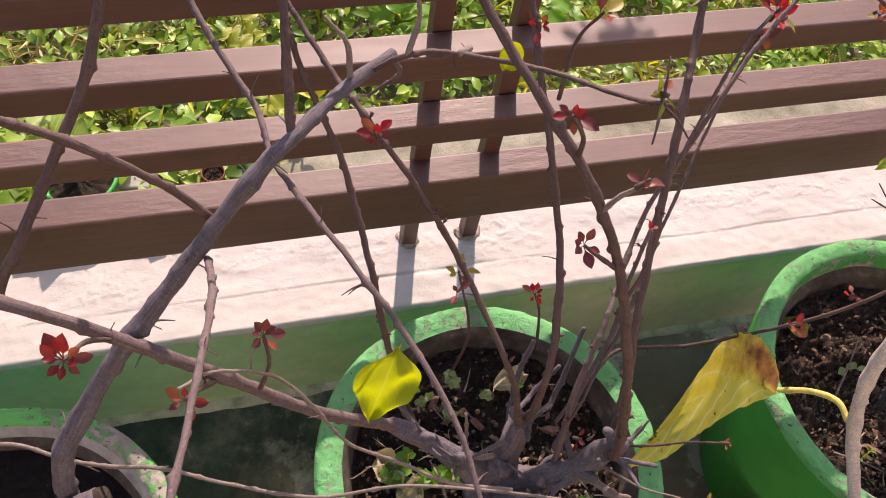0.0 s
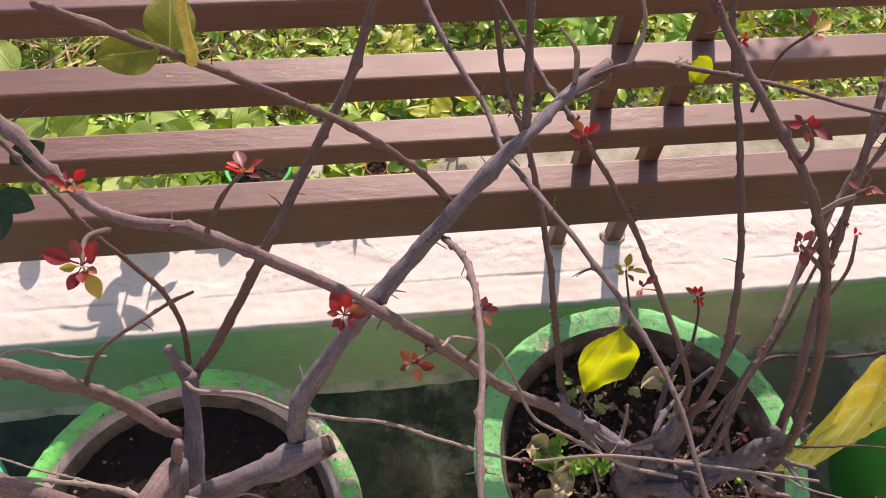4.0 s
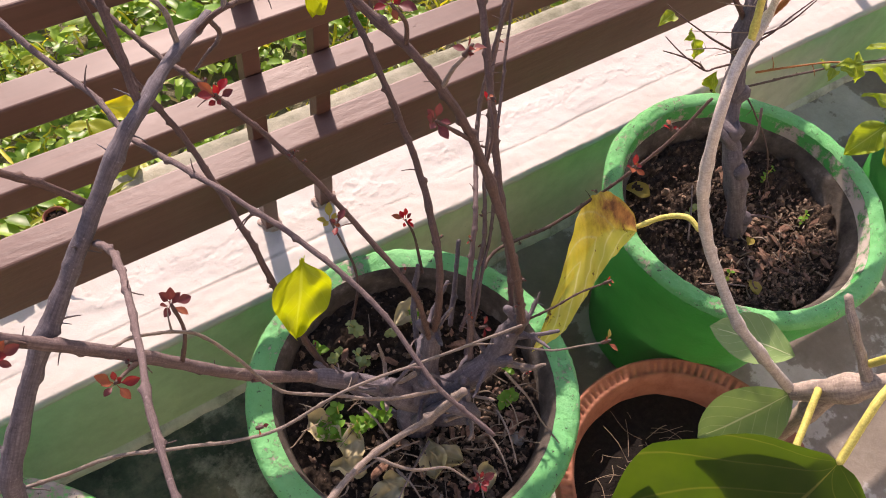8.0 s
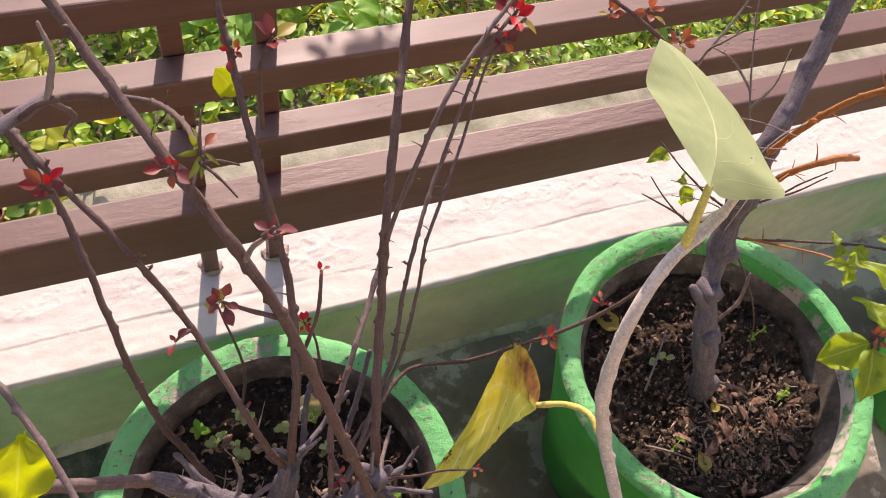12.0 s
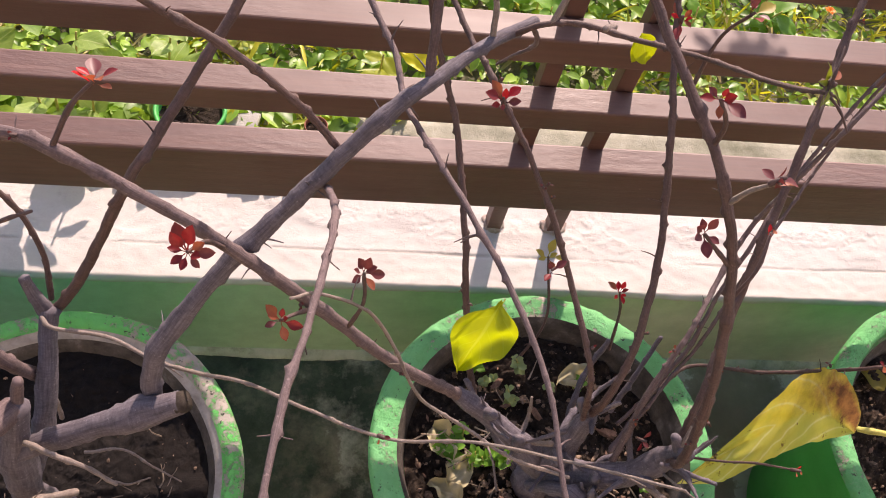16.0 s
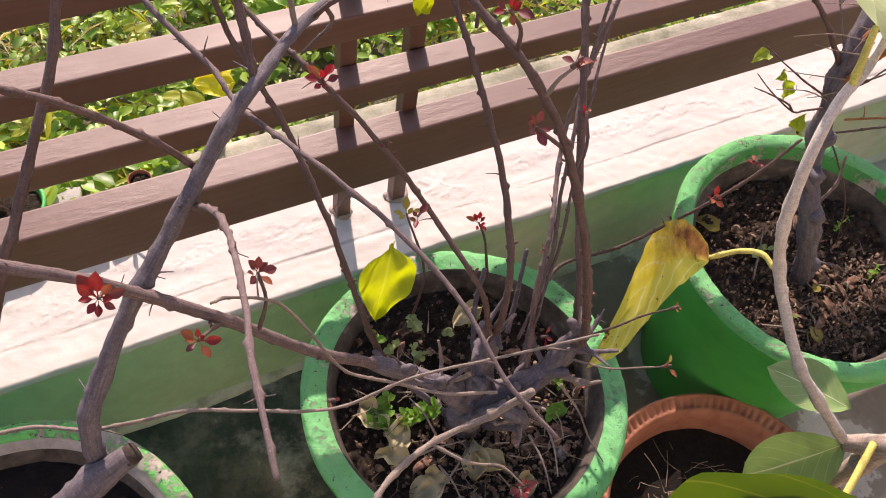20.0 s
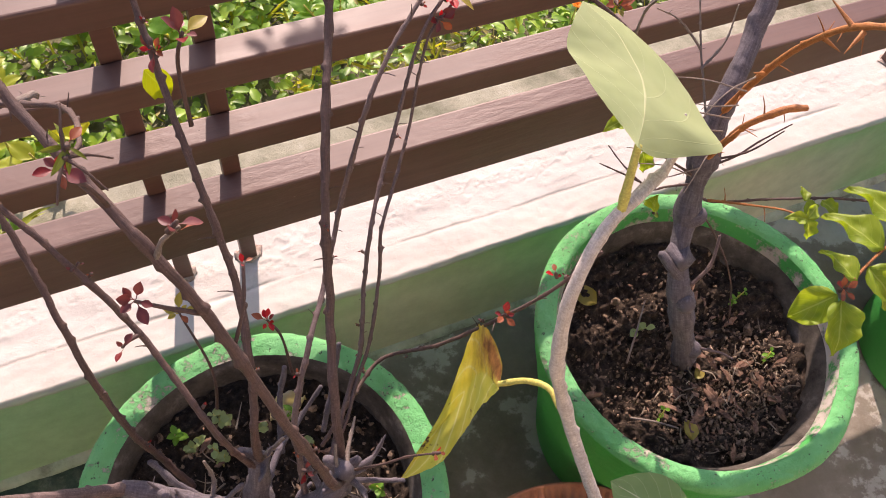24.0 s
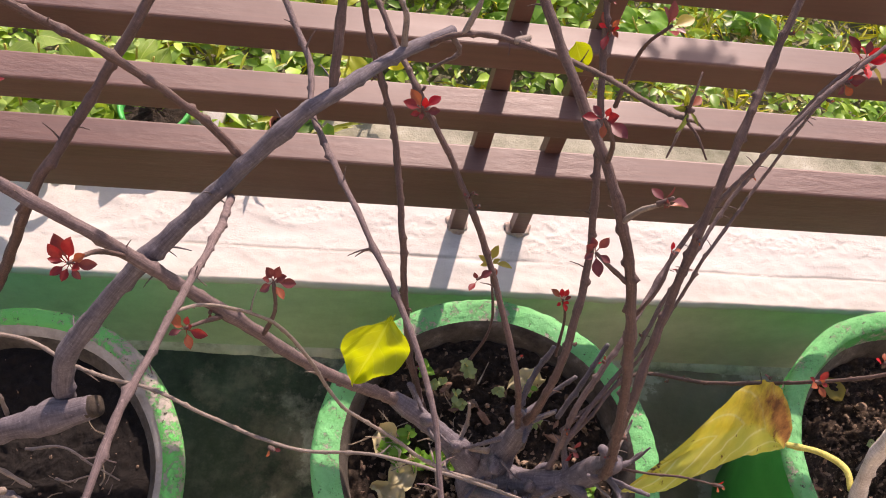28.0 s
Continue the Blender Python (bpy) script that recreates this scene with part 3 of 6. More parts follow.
def stem(plant, pts, r0, r1, material, knots=3, seed=0, sides=8, thorns=0, label="", name="stem", thorn_len=0.014):
    k = SLIM.get(material.name, 1.0)
    r0, r1 = r0 * k, r1 * k
    woody = material is not M_PETIOLE
    bm = sweep(pts, r0, r1, max(sides, 10 if r0 > 0.004 else 7), 0.34 if material is M_BARK and r0 > 0.014 else 0.20 if material is M_BARK else 0.15, max(0.0018, min(0.004, r0 * 0.7)), knots, seed, True,
               (0.045 if material in (M_FIG, M_ORANGE) else 0.020 if r0 < 0.006 else 0.032) if woody else 0.0)
    ob = part(name, bm, material, plant, label)
    rng = random.Random(seed + 91)
    thorns = int(thorns * (0.8 if material is M_TWIG else 1.5) + 0.5)
    for i in range(thorns):
        thorn_on(ob, pts, rng.uniform(0.1, 0.95), rng.uniform(0.6, 1.3) * thorn_len, seed * 17 + i, material)
    return ob


def leaf_mesh(name, length, width, material, point=0.5, fold=0.25, curl=0.2, wave=0.0, notch=0.0, rows=10, cols=6, seed=0, taper=0.0, stalk=0.0):
    """A leaf along +y from its stalk at the origin, face up (+z). point: where it is widest."""
    bm = bmesh.new()
    uv = bm.loops.layers.uv.new("uv")
    grid = []
    for i in range(rows + 1):
        t = i / rows
        u = max(0.0, (t - stalk) / (1 - stalk))
        w = width / 2 * (math.sin(math.pi * u ** (math.log(0.5) / math.log(point)))) ** 0.8 if 0 < u < 1 else 0.0
        if stalk and t < 1:
            w = max(w, width * 0.05)
        w *= (1 - taper * t ** 1.4) * (1 + taper * 0.25)
        row = []
        for j in range(cols + 1):
            s = 2 * j / cols - 1
            x = w * s
            y = length * (t - notch * abs(s) * (1 - t) ** 3)
            z = fold * abs(x) - curl * length * t * t
            z += wave * width * noise.noise(Vector((s * 1.7 + seed, t * 3.5, seed * 2.3))) * (0.3 + abs(s))
            row.append(bm.verts.new((x, y, z)))
        grid.append(row)
    for i in range(rows):
        for j in range(cols):
            f = bm.faces.new((grid[i][j], grid[i][j + 1], grid[i + 1][j + 1], grid[i + 1][j]))
            for loop, (a, b) in zip(f.loops, ((j, i), (j + 1, i), (j + 1, i + 1), (j, i + 1))):
                loop[uv].uv = (a / cols, b / rows)
    bmesh.ops.remove_doubles(bm, verts=bm.verts, dist=1e-6)
    me = bpy.data.meshes.new(name)
    bm.to_mesh(me)
    bm.free()
    me.materials.append(material)
    me.polygons.foreach_set("use_smooth", [True] * len(me.polygons))
    return me


def aim(at, along, face=(0, 0, 1), scale=1.0):
    """The pose of a leaf at a point, growing along a way, its face turned as near to face as it can be."""
    y = Vector(along).normalized()
    x = y.cross(Vector(face))
    x = x.normalized() if x.length > 1e-4 else y.orthogonal().normalized()
    z = x.cross(y)
    return Matrix.Translation(at) @ Matrix((x, y, z)).transposed().to_4x4() @ Matrix.Scale(scale, 4)


def lathe(profile, sides=64, wobble=0.0, seed=0, bottom=False):
    bm = bmesh.new()
    rings = []
    for r, z in profile:
        ring = []
        for s in range(sides):
            a = 2 * math.pi * s / sides
            v = Vector((math.cos(a), math.sin(a), 0))
            k = 1 + wobble * noise.noise(Vector((v.x * 2.2, v.y * 2.2, z * 9 + seed)))
            ring.append(bm.verts.new((v.x * r * k, v.y * r * k, z + wobble * 0.12 * noise.noise(Vector((v.x * 4, v.y * 4, seed + 5.0))))))
        rings.append(ring)
    for a, b in zip(rings, rings[1:]):
        for s in range(sides):
            t = (s + 1) % sides
            bm.faces.new((a[s], a[t], b[t], b[s]))
    if bottom:
        bm.faces.new(rings[0][::-1])
    return bm


def box(x0, x1, y0, y1, z0, z1, bevel=0.003, cuts=0):
    bm = bmesh.new()
    bmesh.ops.create_cube(bm, size=1, matrix=Matrix.LocRotScale(((x0 + x1) / 2, (y0 + y1) / 2, (z0 + z1) / 2), None, (x1 - x0, y1 - y0, z1 - z0)))
    if bevel:
        bmesh.ops.bevel(bm, geom=bm.edges[:], offset=bevel, segments=3, affect="EDGES", profile=0.5)
    return bm


# ---- the place: floor, parapet, garden ----
LEDGE_Z, WALL_Y, BACK_Y = 0.250, 0.777, 1.060

bm = bmesh.new()
bmesh.ops.create_grid(bm, x_segments=90, y_segments=60, size=1)
for v in bm.verts:
    v.co = Vector((v.co.x * 2.6 + 0.4, v.co.y * 1.5 - 0.72, 0))
    v.co.z = 0.004 * noise.noise(v.co * 4)
tagged(part("floor", bm, M_FLOOR), "old grey cement terrace floor with damp stains and algae", "floor", kind="structure")

# parapet: a painted core with a thick, uneven white coat over its top
wall = tagged(part("wall_north", box(-2.2, 3.0, WALL_Y + 0.002, BACK_Y - 0.003, -0.05, LEDGE_Z - 0.014, 0.0), M_WALLGREEN, smooth=False),
              "low parapet wall painted pale green", "wall", kind="structure")
bm = bmesh.new()
rows = []
LEDGE_X = [-2.2 + 0.013 * i for i in range(100)] + [-0.9 + 0.0026 * i for i in range(1000)] + [1.7 + 0.013 * i for i in range(101)]
LEDGE_Y = [0.003 + 0.0026 * j for j in range(48)] + [0.130 + 0.019 * j for j in range(9)]
for x in LEDGE_X:
    col = []
    edge = WALL_Y - 0.002 + 0.0025 * noise.noise(Vector((x * 7, 0, 3))) + 0.0018 * noise.noise(Vector((x * 40, 2, 3)))
    low = LEDGE_Z - 0.016 + 0.003 * noise.noise(Vector((x * 9, 7, 1))) + 0.0022 * noise.noise(Vector((x * 60, 7, 1)))
    col.append(bm.verts.new((x, edge + 0.003, low)))
    col.append(bm.verts.new((x, edge, low + 0.006)))
    col.append(bm.verts.new((x, edge + 0.001, LEDGE_Z - 0.004)))
    flaky = WALL_Y + 0.060 + 0.022 * noise.noise(Vector((x * 5, 5, 5)))
    for dy in LEDGE_Y:
        y = WALL_Y + dy
        z = LEDGE_Z + 0.0016 * noise.noise(Vector((x * 14, y * 25, 0))) + 0.0007 * noise.noise(Vector((x * 55, y * 80, 4)))
        seam = y - (WALL_Y + 0.052 + 0.004 * noise.noise(Vector((x * 5, 1, 8))))
        z -= 0.0013 * math.exp(-(seam / 0.0026) ** 2) * min(1.0, max(0.0, 3 * noise.noise(Vector((x * 4, 3, 3)))))
        # scales of old paint: flat plates with lifted lips, towards the railing
        if y > flaky - 0.012:
            f = 0.8 * noise.noise(Vector((x * 26, y * 44, 2))) + 0.6 * noise.noise(Vector((x * 70, y * 105, 6))) + 0.35 * noise.noise(Vector((x * 150, y * 190, 3))) + 0.10
            amount = min(1.0, max(0.0, (y - flaky) / 0.012 + 0.5)) * min(1.0, max(0.0, noise.noise(Vector((x * 9, y * 22, 9))) * 4 + 0.35))
            z += amount * (0.0007 * min(1.0, max(0.0, f / 0.07)) + 0.0010 * math.exp(-((f - 0.06) / 0.06) ** 2))
        col.append(bm.verts.new((x, y, z)))
    col.append(bm.verts.new((x, BACK_Y, LEDGE_Z - 0.03)))
    rows.append(col)
for a, b in zip(rows, rows[1:]):
    for j in range(len(a) - 1):
        bm.faces.new((a[j], b[j], b[j + 1], a[j + 1]))
tagged(part("ledge", bm, M_WHITE), "white-painted parapet ledge with cracked, flaking edges", "ledge", kind="structure")

bm = bmesh.new()
bmesh.ops.create_grid(bm, x_segments=300, y_segments=10, size=1)
for v in bm.verts:
    v.co = Vector((v.co.x * 2.6 + 0.4, 1.005 + v.co.y * 0.075, 0))
    v.co.z = LEDGE_Z + 0.005 + 0.003 * noise.noise(v.co * 20) + 0.002 * noise.noise(v.co * 70) - (0.02 if v.co.y > 1.07 else 0)
tagged(part("ledge_back", bm, M_MOSSY), "mossy unpainted cement strip of the parapet top behind the railing", "ledge", kind="structure")

# skirting where the wall meets the floor
bm = bmesh.new()
rows = []
for i in range(401):
    x = -2.2 + 5.2 * i / 400
    w = 0.010 + 0.005 * noise.noise(Vector((x * 6, 0, 0))) + 0.004 * noise.noise(Vector((x * 30, 4, 0)))
    h = 0.014 + 0.004 * noise.noise(Vector((x * 9, 2, 0)))
    rows.append([bm.verts.new((x, WALL_Y - w, -0.006)), bm.verts.new((x, WALL_Y - w * 0.9, 0.005)), bm.verts.new((x, WALL_Y - w * 0.4, h * 0.7)), bm.verts.new((x, WALL_Y + 0.004, h))])
for p, q in zip(rows, rows[1:]):
    for j in range(3):
        bm.faces.new((p[j], q[j], q[j + 1], p[j + 1]))
tagged(part("trim", bm, M_FILLET), "rough whitewashed plaster fillet at the foot of the wall", "trim", kind="structure")

# added wall across the terrace, unseen behind the viewer, bouncing warm sun as fill
tagged(part("bounce_wall_south", box(-3.5, 4.5, -2.35, -2.2, -0.05, 3.0, 0.0), M_BOUNCE_WALL, smooth=False), "unseen plain ochre wall added across the terrace to bounce sunlight", "wall", kind="structure")

# garden beyond: one sheet out to the horizon
bm = bmesh.new()
bmesh.ops.create_grid(bm, x_segments=80, y_segments=80, size=1)
for v in bm.verts:
    fx, fy = v.co.x, (v.co.y + 1) / 2
    v.co = Vector((math.copysign(abs(fx) ** 4 * 400 + abs(fx) * 3, fx), BACK_Y + fy * 2.0 + fy ** 6 * 400, 0.12))
    v.co.z += 0.02 * noise.noise(Vector((v.co.x * 2, v.co.y * 2, 0))) if fy < 0.8 else 0
tagged(part("ground", bm, M_GROUND), "dark garden soil behind the parapet", "ground", kind="structure")
bm = bmesh.new()
bmesh.ops.create_grid(bm, x_segments=2, y_segments=2, size=200, matrix=Matrix.Translation((0, -198.93, -0.045)))
tagged(part("ground_near", bm, M_GROUND), "ground below the terrace", "ground", kind="structure")

# ground cover: leaves of many low plants
rng = random.Random(5)


def cover(name, count, x0, x1, y0, y1, zlo, zhi, size, material, label, slim=0.62, clump=0.0, up=0.5):
    verts, faces, uvs = [], [], []
    centres = [(rng.uniform(x0, x1), rng.uniform(y0, y1)) for _ in range(max(1, count // 14))]
    for k in range(count):
        cx, cy = centres[k % len(centres)]
        x, y = cx + rng.gauss(0, 0.035), cy + rng.gauss(0, 0.035)
        if y < y0:
            y = 2 * y0 - y
        hump = 0.5 + 0.5 * noise.noise(Vector((x * 3, y * 3, 2)))
        z = zlo + (zhi - zlo) * hump * rng.uniform(0.35, 1)
        L = size * rng.uniform(0.55, 1.35)
        a = rng.uniform(0, 2 * math.pi)
        d = Vector((math.cos(a), math.sin(a), rng.uniform(-0.25, up))).normalized()
        m = aim((x, y, z), d, (rng.uniform(-.5, .5), rng.uniform(-.7, .3), 1))
        base = len(verts)
        w = L * slim / 2
        for px, py, pz in ((0, 0, 0), (-w * .8, L * .3, w * .3), (w * .8, L * .3, w * .3), (0, L * .35, 0), (-w * .75, L * .68, w * .2), (w * .75, L * .68, w * .2), (0, L * .7, -L * .04), (0, L, -L * .15)):
            verts.append(m @ Vector((px, py, pz)))
        for f in ((0, 3, 1), (0, 2, 3), (1, 3, 6, 4), (3, 2, 5, 6), (4, 6, 7), (6, 5, 7)):
            faces.append([base + i for i in f])
    me = bpy.data.meshes.new(name)
    me.from_pydata([tuple(v) for v in verts], [], faces)
    me.materials.append(material)
    me.polygons.foreach_set("use_smooth", [True] * len(me.polygons))
    ob = new(name, me)
    return tagged(ob, label, "plants", kind="stuff")


cover("ground_cover", 15500, -1.3, 2.6, BACK_Y + 0.05, 2.3, 0.13, 0.29, 0.027, M_COVER, "sunlit low green leafy ground cover in the garden", 0.58)
cover("clover_leaves", 10000, -1.3, 2.6, BACK_Y + 0.03, 2.0, 0.12, 0.23, 0.018, M_COVER, "small round clover-like leaves in the garden", 0.95, up=0.25)
cover("ground_cover_back", 12000, -4.5, 6.0, 1.9, 6.0, 0.12, 0.32, 0.065, M_COVER, "green leafy garden plants further off")
cover("grass_tufts", 5200, -1.3, 2.4, BACK_Y + 0.02, 1.9, 0.12, 0.22, 0.06, M_COVER_Y, "yellow-green grassy blades among the ground cover", 0.09, up=1.6)
cover("dry_stalks", 2600, -1.3, 2.4, BACK_Y + 0.02, 2.1, 0.12, 0.19, 0.05, M_DRYSTALK, "dry straw-coloured stalks and leaves among the ground cover", 0.16, up=0.7)

cover("dry_heap", 1500, -0.75, 0.02, 1.28, 1.75, 0.14, 0.24, 0.085, M_DRYSTALK, "heap of dry brown stalks and cuttings in the garden", 0.05, up=0.9)
cover("creeping_leaves", 900, -1.3, 0.16, 0.975, 1.08, 0.262, 0.31, 0.036, M_COVER, "green leaves creeping over the back of the parapet", 0.75, up=0.2)
cover("creeping_blades", 260, -1.3, 0.24, 0.965, 1.08, 0.258, 0.29, 0.05, M_COVER_Y, "dry yellow-green blades on the back of the parapet", 0.14, up=0.5)

# ---- railing ----
RAIL_Y0, RAIL_Y1 = 0.838, 0.874
railing = thing("railing", (0.39, 0.88, LEDGE_Z), "brown-painted steel railing of square tubes on the parapet", "railing")
for z0, z1, d in ((0.366, 0.457, 0.004), (0.536, 0.571, 0.003), (0.644, 0.679, 0.003), (0.752, 0.787, 0.003)):
    bm = box(-2.2, 3.0, RAIL_Y0, RAIL_Y1 + (0.006 if z0 < 0.5 else 0), z0, z1, d)
    part("rail", bm, M_RAIL, railing, "deep bottom rail" if z0 < 0.5 else "", smooth=False)
for x in (0.347, 0.437, 1.615, 1.705, -0.83, -0.92):
    bm = box(x - 0.0105, x + 0.0105, RAIL_Y1 + 0.001, RAIL_Y1 + 0.022, LEDGE_Z - 0.004, 0.95, 0.0015)
    post = part("post", bm, M_RAIL, railing, smooth=False)
    bm = bmesh.new()
    bmesh.ops.create_icosphere(bm, subdivisions=3, radius=1)
    for v in bm.verts:
        k = 1 + 0.45 * noise.noise(v.co * 1.6 + Vector((x * 9, 0, 0))) + 0.25 * noise.noise(v.co * 4 + Vector((0, x * 7, 0)))
        v.co = Vector((x + v.co.x * 0.017 * k, RAIL_Y1 + 0.011 + v.co.y * 0.016 * k, LEDGE_Z + 0.001 + max(-0.2, v.co.z) * 0.0042 * k))
    part("post_foot", bm, M_RUST_CRUST, post, "rusty crust round the foot of the post")


# ---- pots ----
def pot(at, rim_z, radius, soil_z, material, label, seed, sides=72, inner=0.775, lip=None, paint=None, edge=0.905, low=0.842, earth=None, lumps=1.0, drop=0.026):
    e = thing("flower_pot", at, label, "flower pot", "round cement flower pots")
    k = radius
    m = Matrix.Translation(at)
    prof = [(k * 0.64, 0.0), (k * 0.665, 0.006), (k * 0.76, rim_z * 0.35), (k * 0.88, rim_z * 0.66), (k * 0.965, rim_z * 0.86), (k * 0.993, rim_z - 0.022),
            (k, rim_z - 0.009), (k * 0.985, rim_z - 0.002), (k * 0.95, rim_z + 0.001), (k * 0.89, rim_z), (k * 0.845, rim_z - 0.002)]
    bm = lathe(prof[:7], sides, 0.012, seed, True)
    bmesh.ops.transform(bm, matrix=m, verts=bm.verts)
    part("body", bm, material, e)
    top = smooth_line([(r, 0, z) for r, z in ([*prof[6:9], (k * (edge + 0.025), rim_z), (k * edge, rim_z - 0.004)] if lip else prof[6:])], 0.0025)
    bm = lathe([(p[0], p[2]) for p in top], 260, 0.012, seed)
    for v in bm.verts:
        bump_z = 0.0011 * noise.noise(v.co * 70 + Vector((seed, 0, 0))) + 0.0011 * noise.noise(v.co * 190 + Vector((0, seed, 0)))
        pit = max(0.0, noise.noise(v.co * 110 + Vector((0, 0, seed))) - 0.38) * 0.006
        v.co.z += bump_z - pit
        v.co *= 1 + bump_z * 1.5
    bmesh.ops.transform(bm, matrix=m, verts=bm.verts)
    part("rim", bm, paint or (M_GREEN_RIM if material is M_GREEN else material), e, "flat rim with flaking paint and bare cement patches")
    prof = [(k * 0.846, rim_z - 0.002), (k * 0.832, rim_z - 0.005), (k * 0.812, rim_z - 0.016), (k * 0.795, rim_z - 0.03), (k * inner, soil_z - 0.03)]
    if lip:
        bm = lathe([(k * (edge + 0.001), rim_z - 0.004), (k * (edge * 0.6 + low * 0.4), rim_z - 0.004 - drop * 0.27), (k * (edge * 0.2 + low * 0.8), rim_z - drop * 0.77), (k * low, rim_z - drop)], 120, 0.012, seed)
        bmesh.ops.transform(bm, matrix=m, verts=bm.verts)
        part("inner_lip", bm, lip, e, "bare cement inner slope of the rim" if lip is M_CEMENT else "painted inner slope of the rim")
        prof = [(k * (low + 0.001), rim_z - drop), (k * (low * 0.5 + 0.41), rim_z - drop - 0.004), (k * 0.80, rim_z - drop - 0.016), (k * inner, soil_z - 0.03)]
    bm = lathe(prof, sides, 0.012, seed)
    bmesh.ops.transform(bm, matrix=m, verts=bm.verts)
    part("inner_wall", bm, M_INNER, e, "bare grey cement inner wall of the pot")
    # soil with lumps
    bm = bmesh.new()
    n_r, n_a = 72, 210
    rings = []
    for i in range(n_r + 1):
        r = k * (inner + 0.012) * i / n_r
        ring = []
        for s in range(n_a if i else 1):
            a = 2 * math.pi * s / n_a
            p = Vector((r * math.cos(a), r * math.sin(a), 0))
            h = 0.010 * noise.noise(p * 18 + Vector((seed, 0, 0))) + 0.008 * noise.noise(p * 60 + Vector((0, seed, 0))) + 0.006 * noise.noise(p * 120) + 0.0035 * noise.noise(p * 240) + 0.002 * noise.noise(p * 420)
            ring.append(bm.verts.new(Vector(at) + Vector((p.x, p.y, soil_z + h * lumps))))
        rings.append(ring)
    for s in range(n_a):
        bm.faces.new((rings[0][0], rings[1][s], rings[1][(s + 1) % n_a]))
    for a, b in zip(rings[1:], rings[2:]):
        for s in range(n_a):
            t = (s + 1) % n_a
            bm.faces.new((a[s], b[s], b[t], a[t]))
    part("soil", bm, earth or M_SOIL, e, "dark crumbly potting soil")
    return e


GRAIN = (((1, 0, 0), (-1, 0, 0), (0, 1, 0), (0, -1, 0), (0, 0, 1), (0, 0, -1)), ((0, 2, 4), (2, 1, 4), (1, 3, 4), (3, 0, 4), (2, 0, 5), (1, 2, 5), (3, 1, 5), (0, 3, 5)))
ball = bmesh.new()
bmesh.ops.create_icosphere(ball, subdivisions=2, radius=1)
ball.verts.index_update()
CLOD = ([tuple(v.co) for v in ball.verts], [[v.index for v in f.verts] for f in ball.faces])
ball.free()


def crumbs(at, soil_z, radius, count, seed, lo=0.002, hi=0.007, spot=None, flat=False):
    """Crumbs and wood chips lying on the soil of one pot."""
    rg = random.Random(seed)
    verts, faces = [], []
    for _ in range(count):
        a, r = rg.uniform(0, 2 * math.pi), radius * math.sqrt(rg.random())
        x, y = r * math.cos(a), r * math.sin(a)
        if spot and rg.random() < 0.75:
            x, y = spot[0] + rg.gauss(0, spot[2]), spot[1] + rg.gauss(0, spot[2])
            if math.hypot(x, y) > radius:
                continue
        s = lo + (hi - lo) * rg.random() ** 4
        long = rg.choice((1, 1, 1.2, 1.4, 2.2))
        m = Matrix.LocRotScale(Vector(at) + Vector((x, y, soil_z + s * 0.2 + rg.uniform(-0.002, 0.005))),
                               Euler((rg.uniform(-0.5, 0.5), rg.uniform(-0.5, 0.5), rg.uniform(0, 6)) if flat else [rg.uniform(0, 6) for _ in range(3)]), Vector((s * 1.6, s * 0.6, s * 0.22)) if flat else Vector((s * long, s * 0.85, s * 0.7)))
        b = len(verts)
        shape_v, shape_f = CLOD if s > lo * 2.2 else GRAIN
        for q in shape_v:
            verts.append(tuple(m @ (Vector(q) * rg.uniform(0.55, 1.3))))
        for f in shape_f:
            faces.append([b + i for i in f])
    me = bpy.data.meshes.new("soil_crumbs")
    me.from_pydata(verts, [], faces)
    me.materials.append(M_CHIP if flat else M_CLOD)
    if flat:
        return tagged(new("bark_chips", me), "reddish-brown flat bark chips on the potting soil", "bark chips", kind="stuff")
    return tagged(new("soil_crumbs", me), "loose soil crumbs and clods on the potting soil", "soil", kind="stuff")


POT1, POT2, POT3, POT4, POT0 = (-0.160, 0.470, 0), (0.359, 0.510, 0), (0.917, 0.515, 0), (1.520, 0.430, 0), (-0.533, 0.490, 0)
pot(POT1, 0.390, 0.193, 0.360, M_GREEN, "weathered bright green cement pot with a chipped rim", 1, lip=M_CEMENT, paint=M_OLD_RIM, edge=0.885, earth=M_SOIL_BLACK, drop=0.013, lumps=0.5, inner=0.79)
pot(POT2, 0.380, 0.198, 0.340, M_GREEN, "bright green cement pot with stems and fallen leaves on its soil", 2)
pot(POT3, 0.380, 0.2055, 0.318, M_GREEN, "large bright green cement pot with freshly loosened soil", 3, lip=M_LIP_WORN, edge=0.872, low=0.845, lumps=1.6, earth=M_SOIL_LOOSE)
pot(POT4, 0.375, 0.200, 0.320, M_GREEN, "bright green cement pot beside the stained floor", 4)
pot(POT0, 0.385, 0.185, 0.330, M_TEAL, "teal-green cement pot at the end of the row", 6, lip=M_TEAL, edge=0.945, low=0.915)
crumbs(POT1, 0.360, 0.145, 140, 11, 0.0008, 0.0028)
crumbs(POT2, 0.340, 0.15, 2600, 12, 0.0006, 0.0042, (0.03, -0.08, 0.06))
crumbs(POT3, 0.320, 0.155, 5200, 13, 0.0007, 0.0030, (0.0, -0.075, 0.065))
crumbs(POT3, 0.320, 0.155, 150, 15, 0.0025, 0.0085, (0.0, -0.075, 0.060))
crumbs(POT3, 0.324, 0.150, 230, 16, 0.0025, 0.0100, (0.01, -0.070, 0.055), True)
crumbs(POT2, 0.340, 0.150, 260, 18, 0.0025, 0.0080, (0.02, -0.085, 0.05))
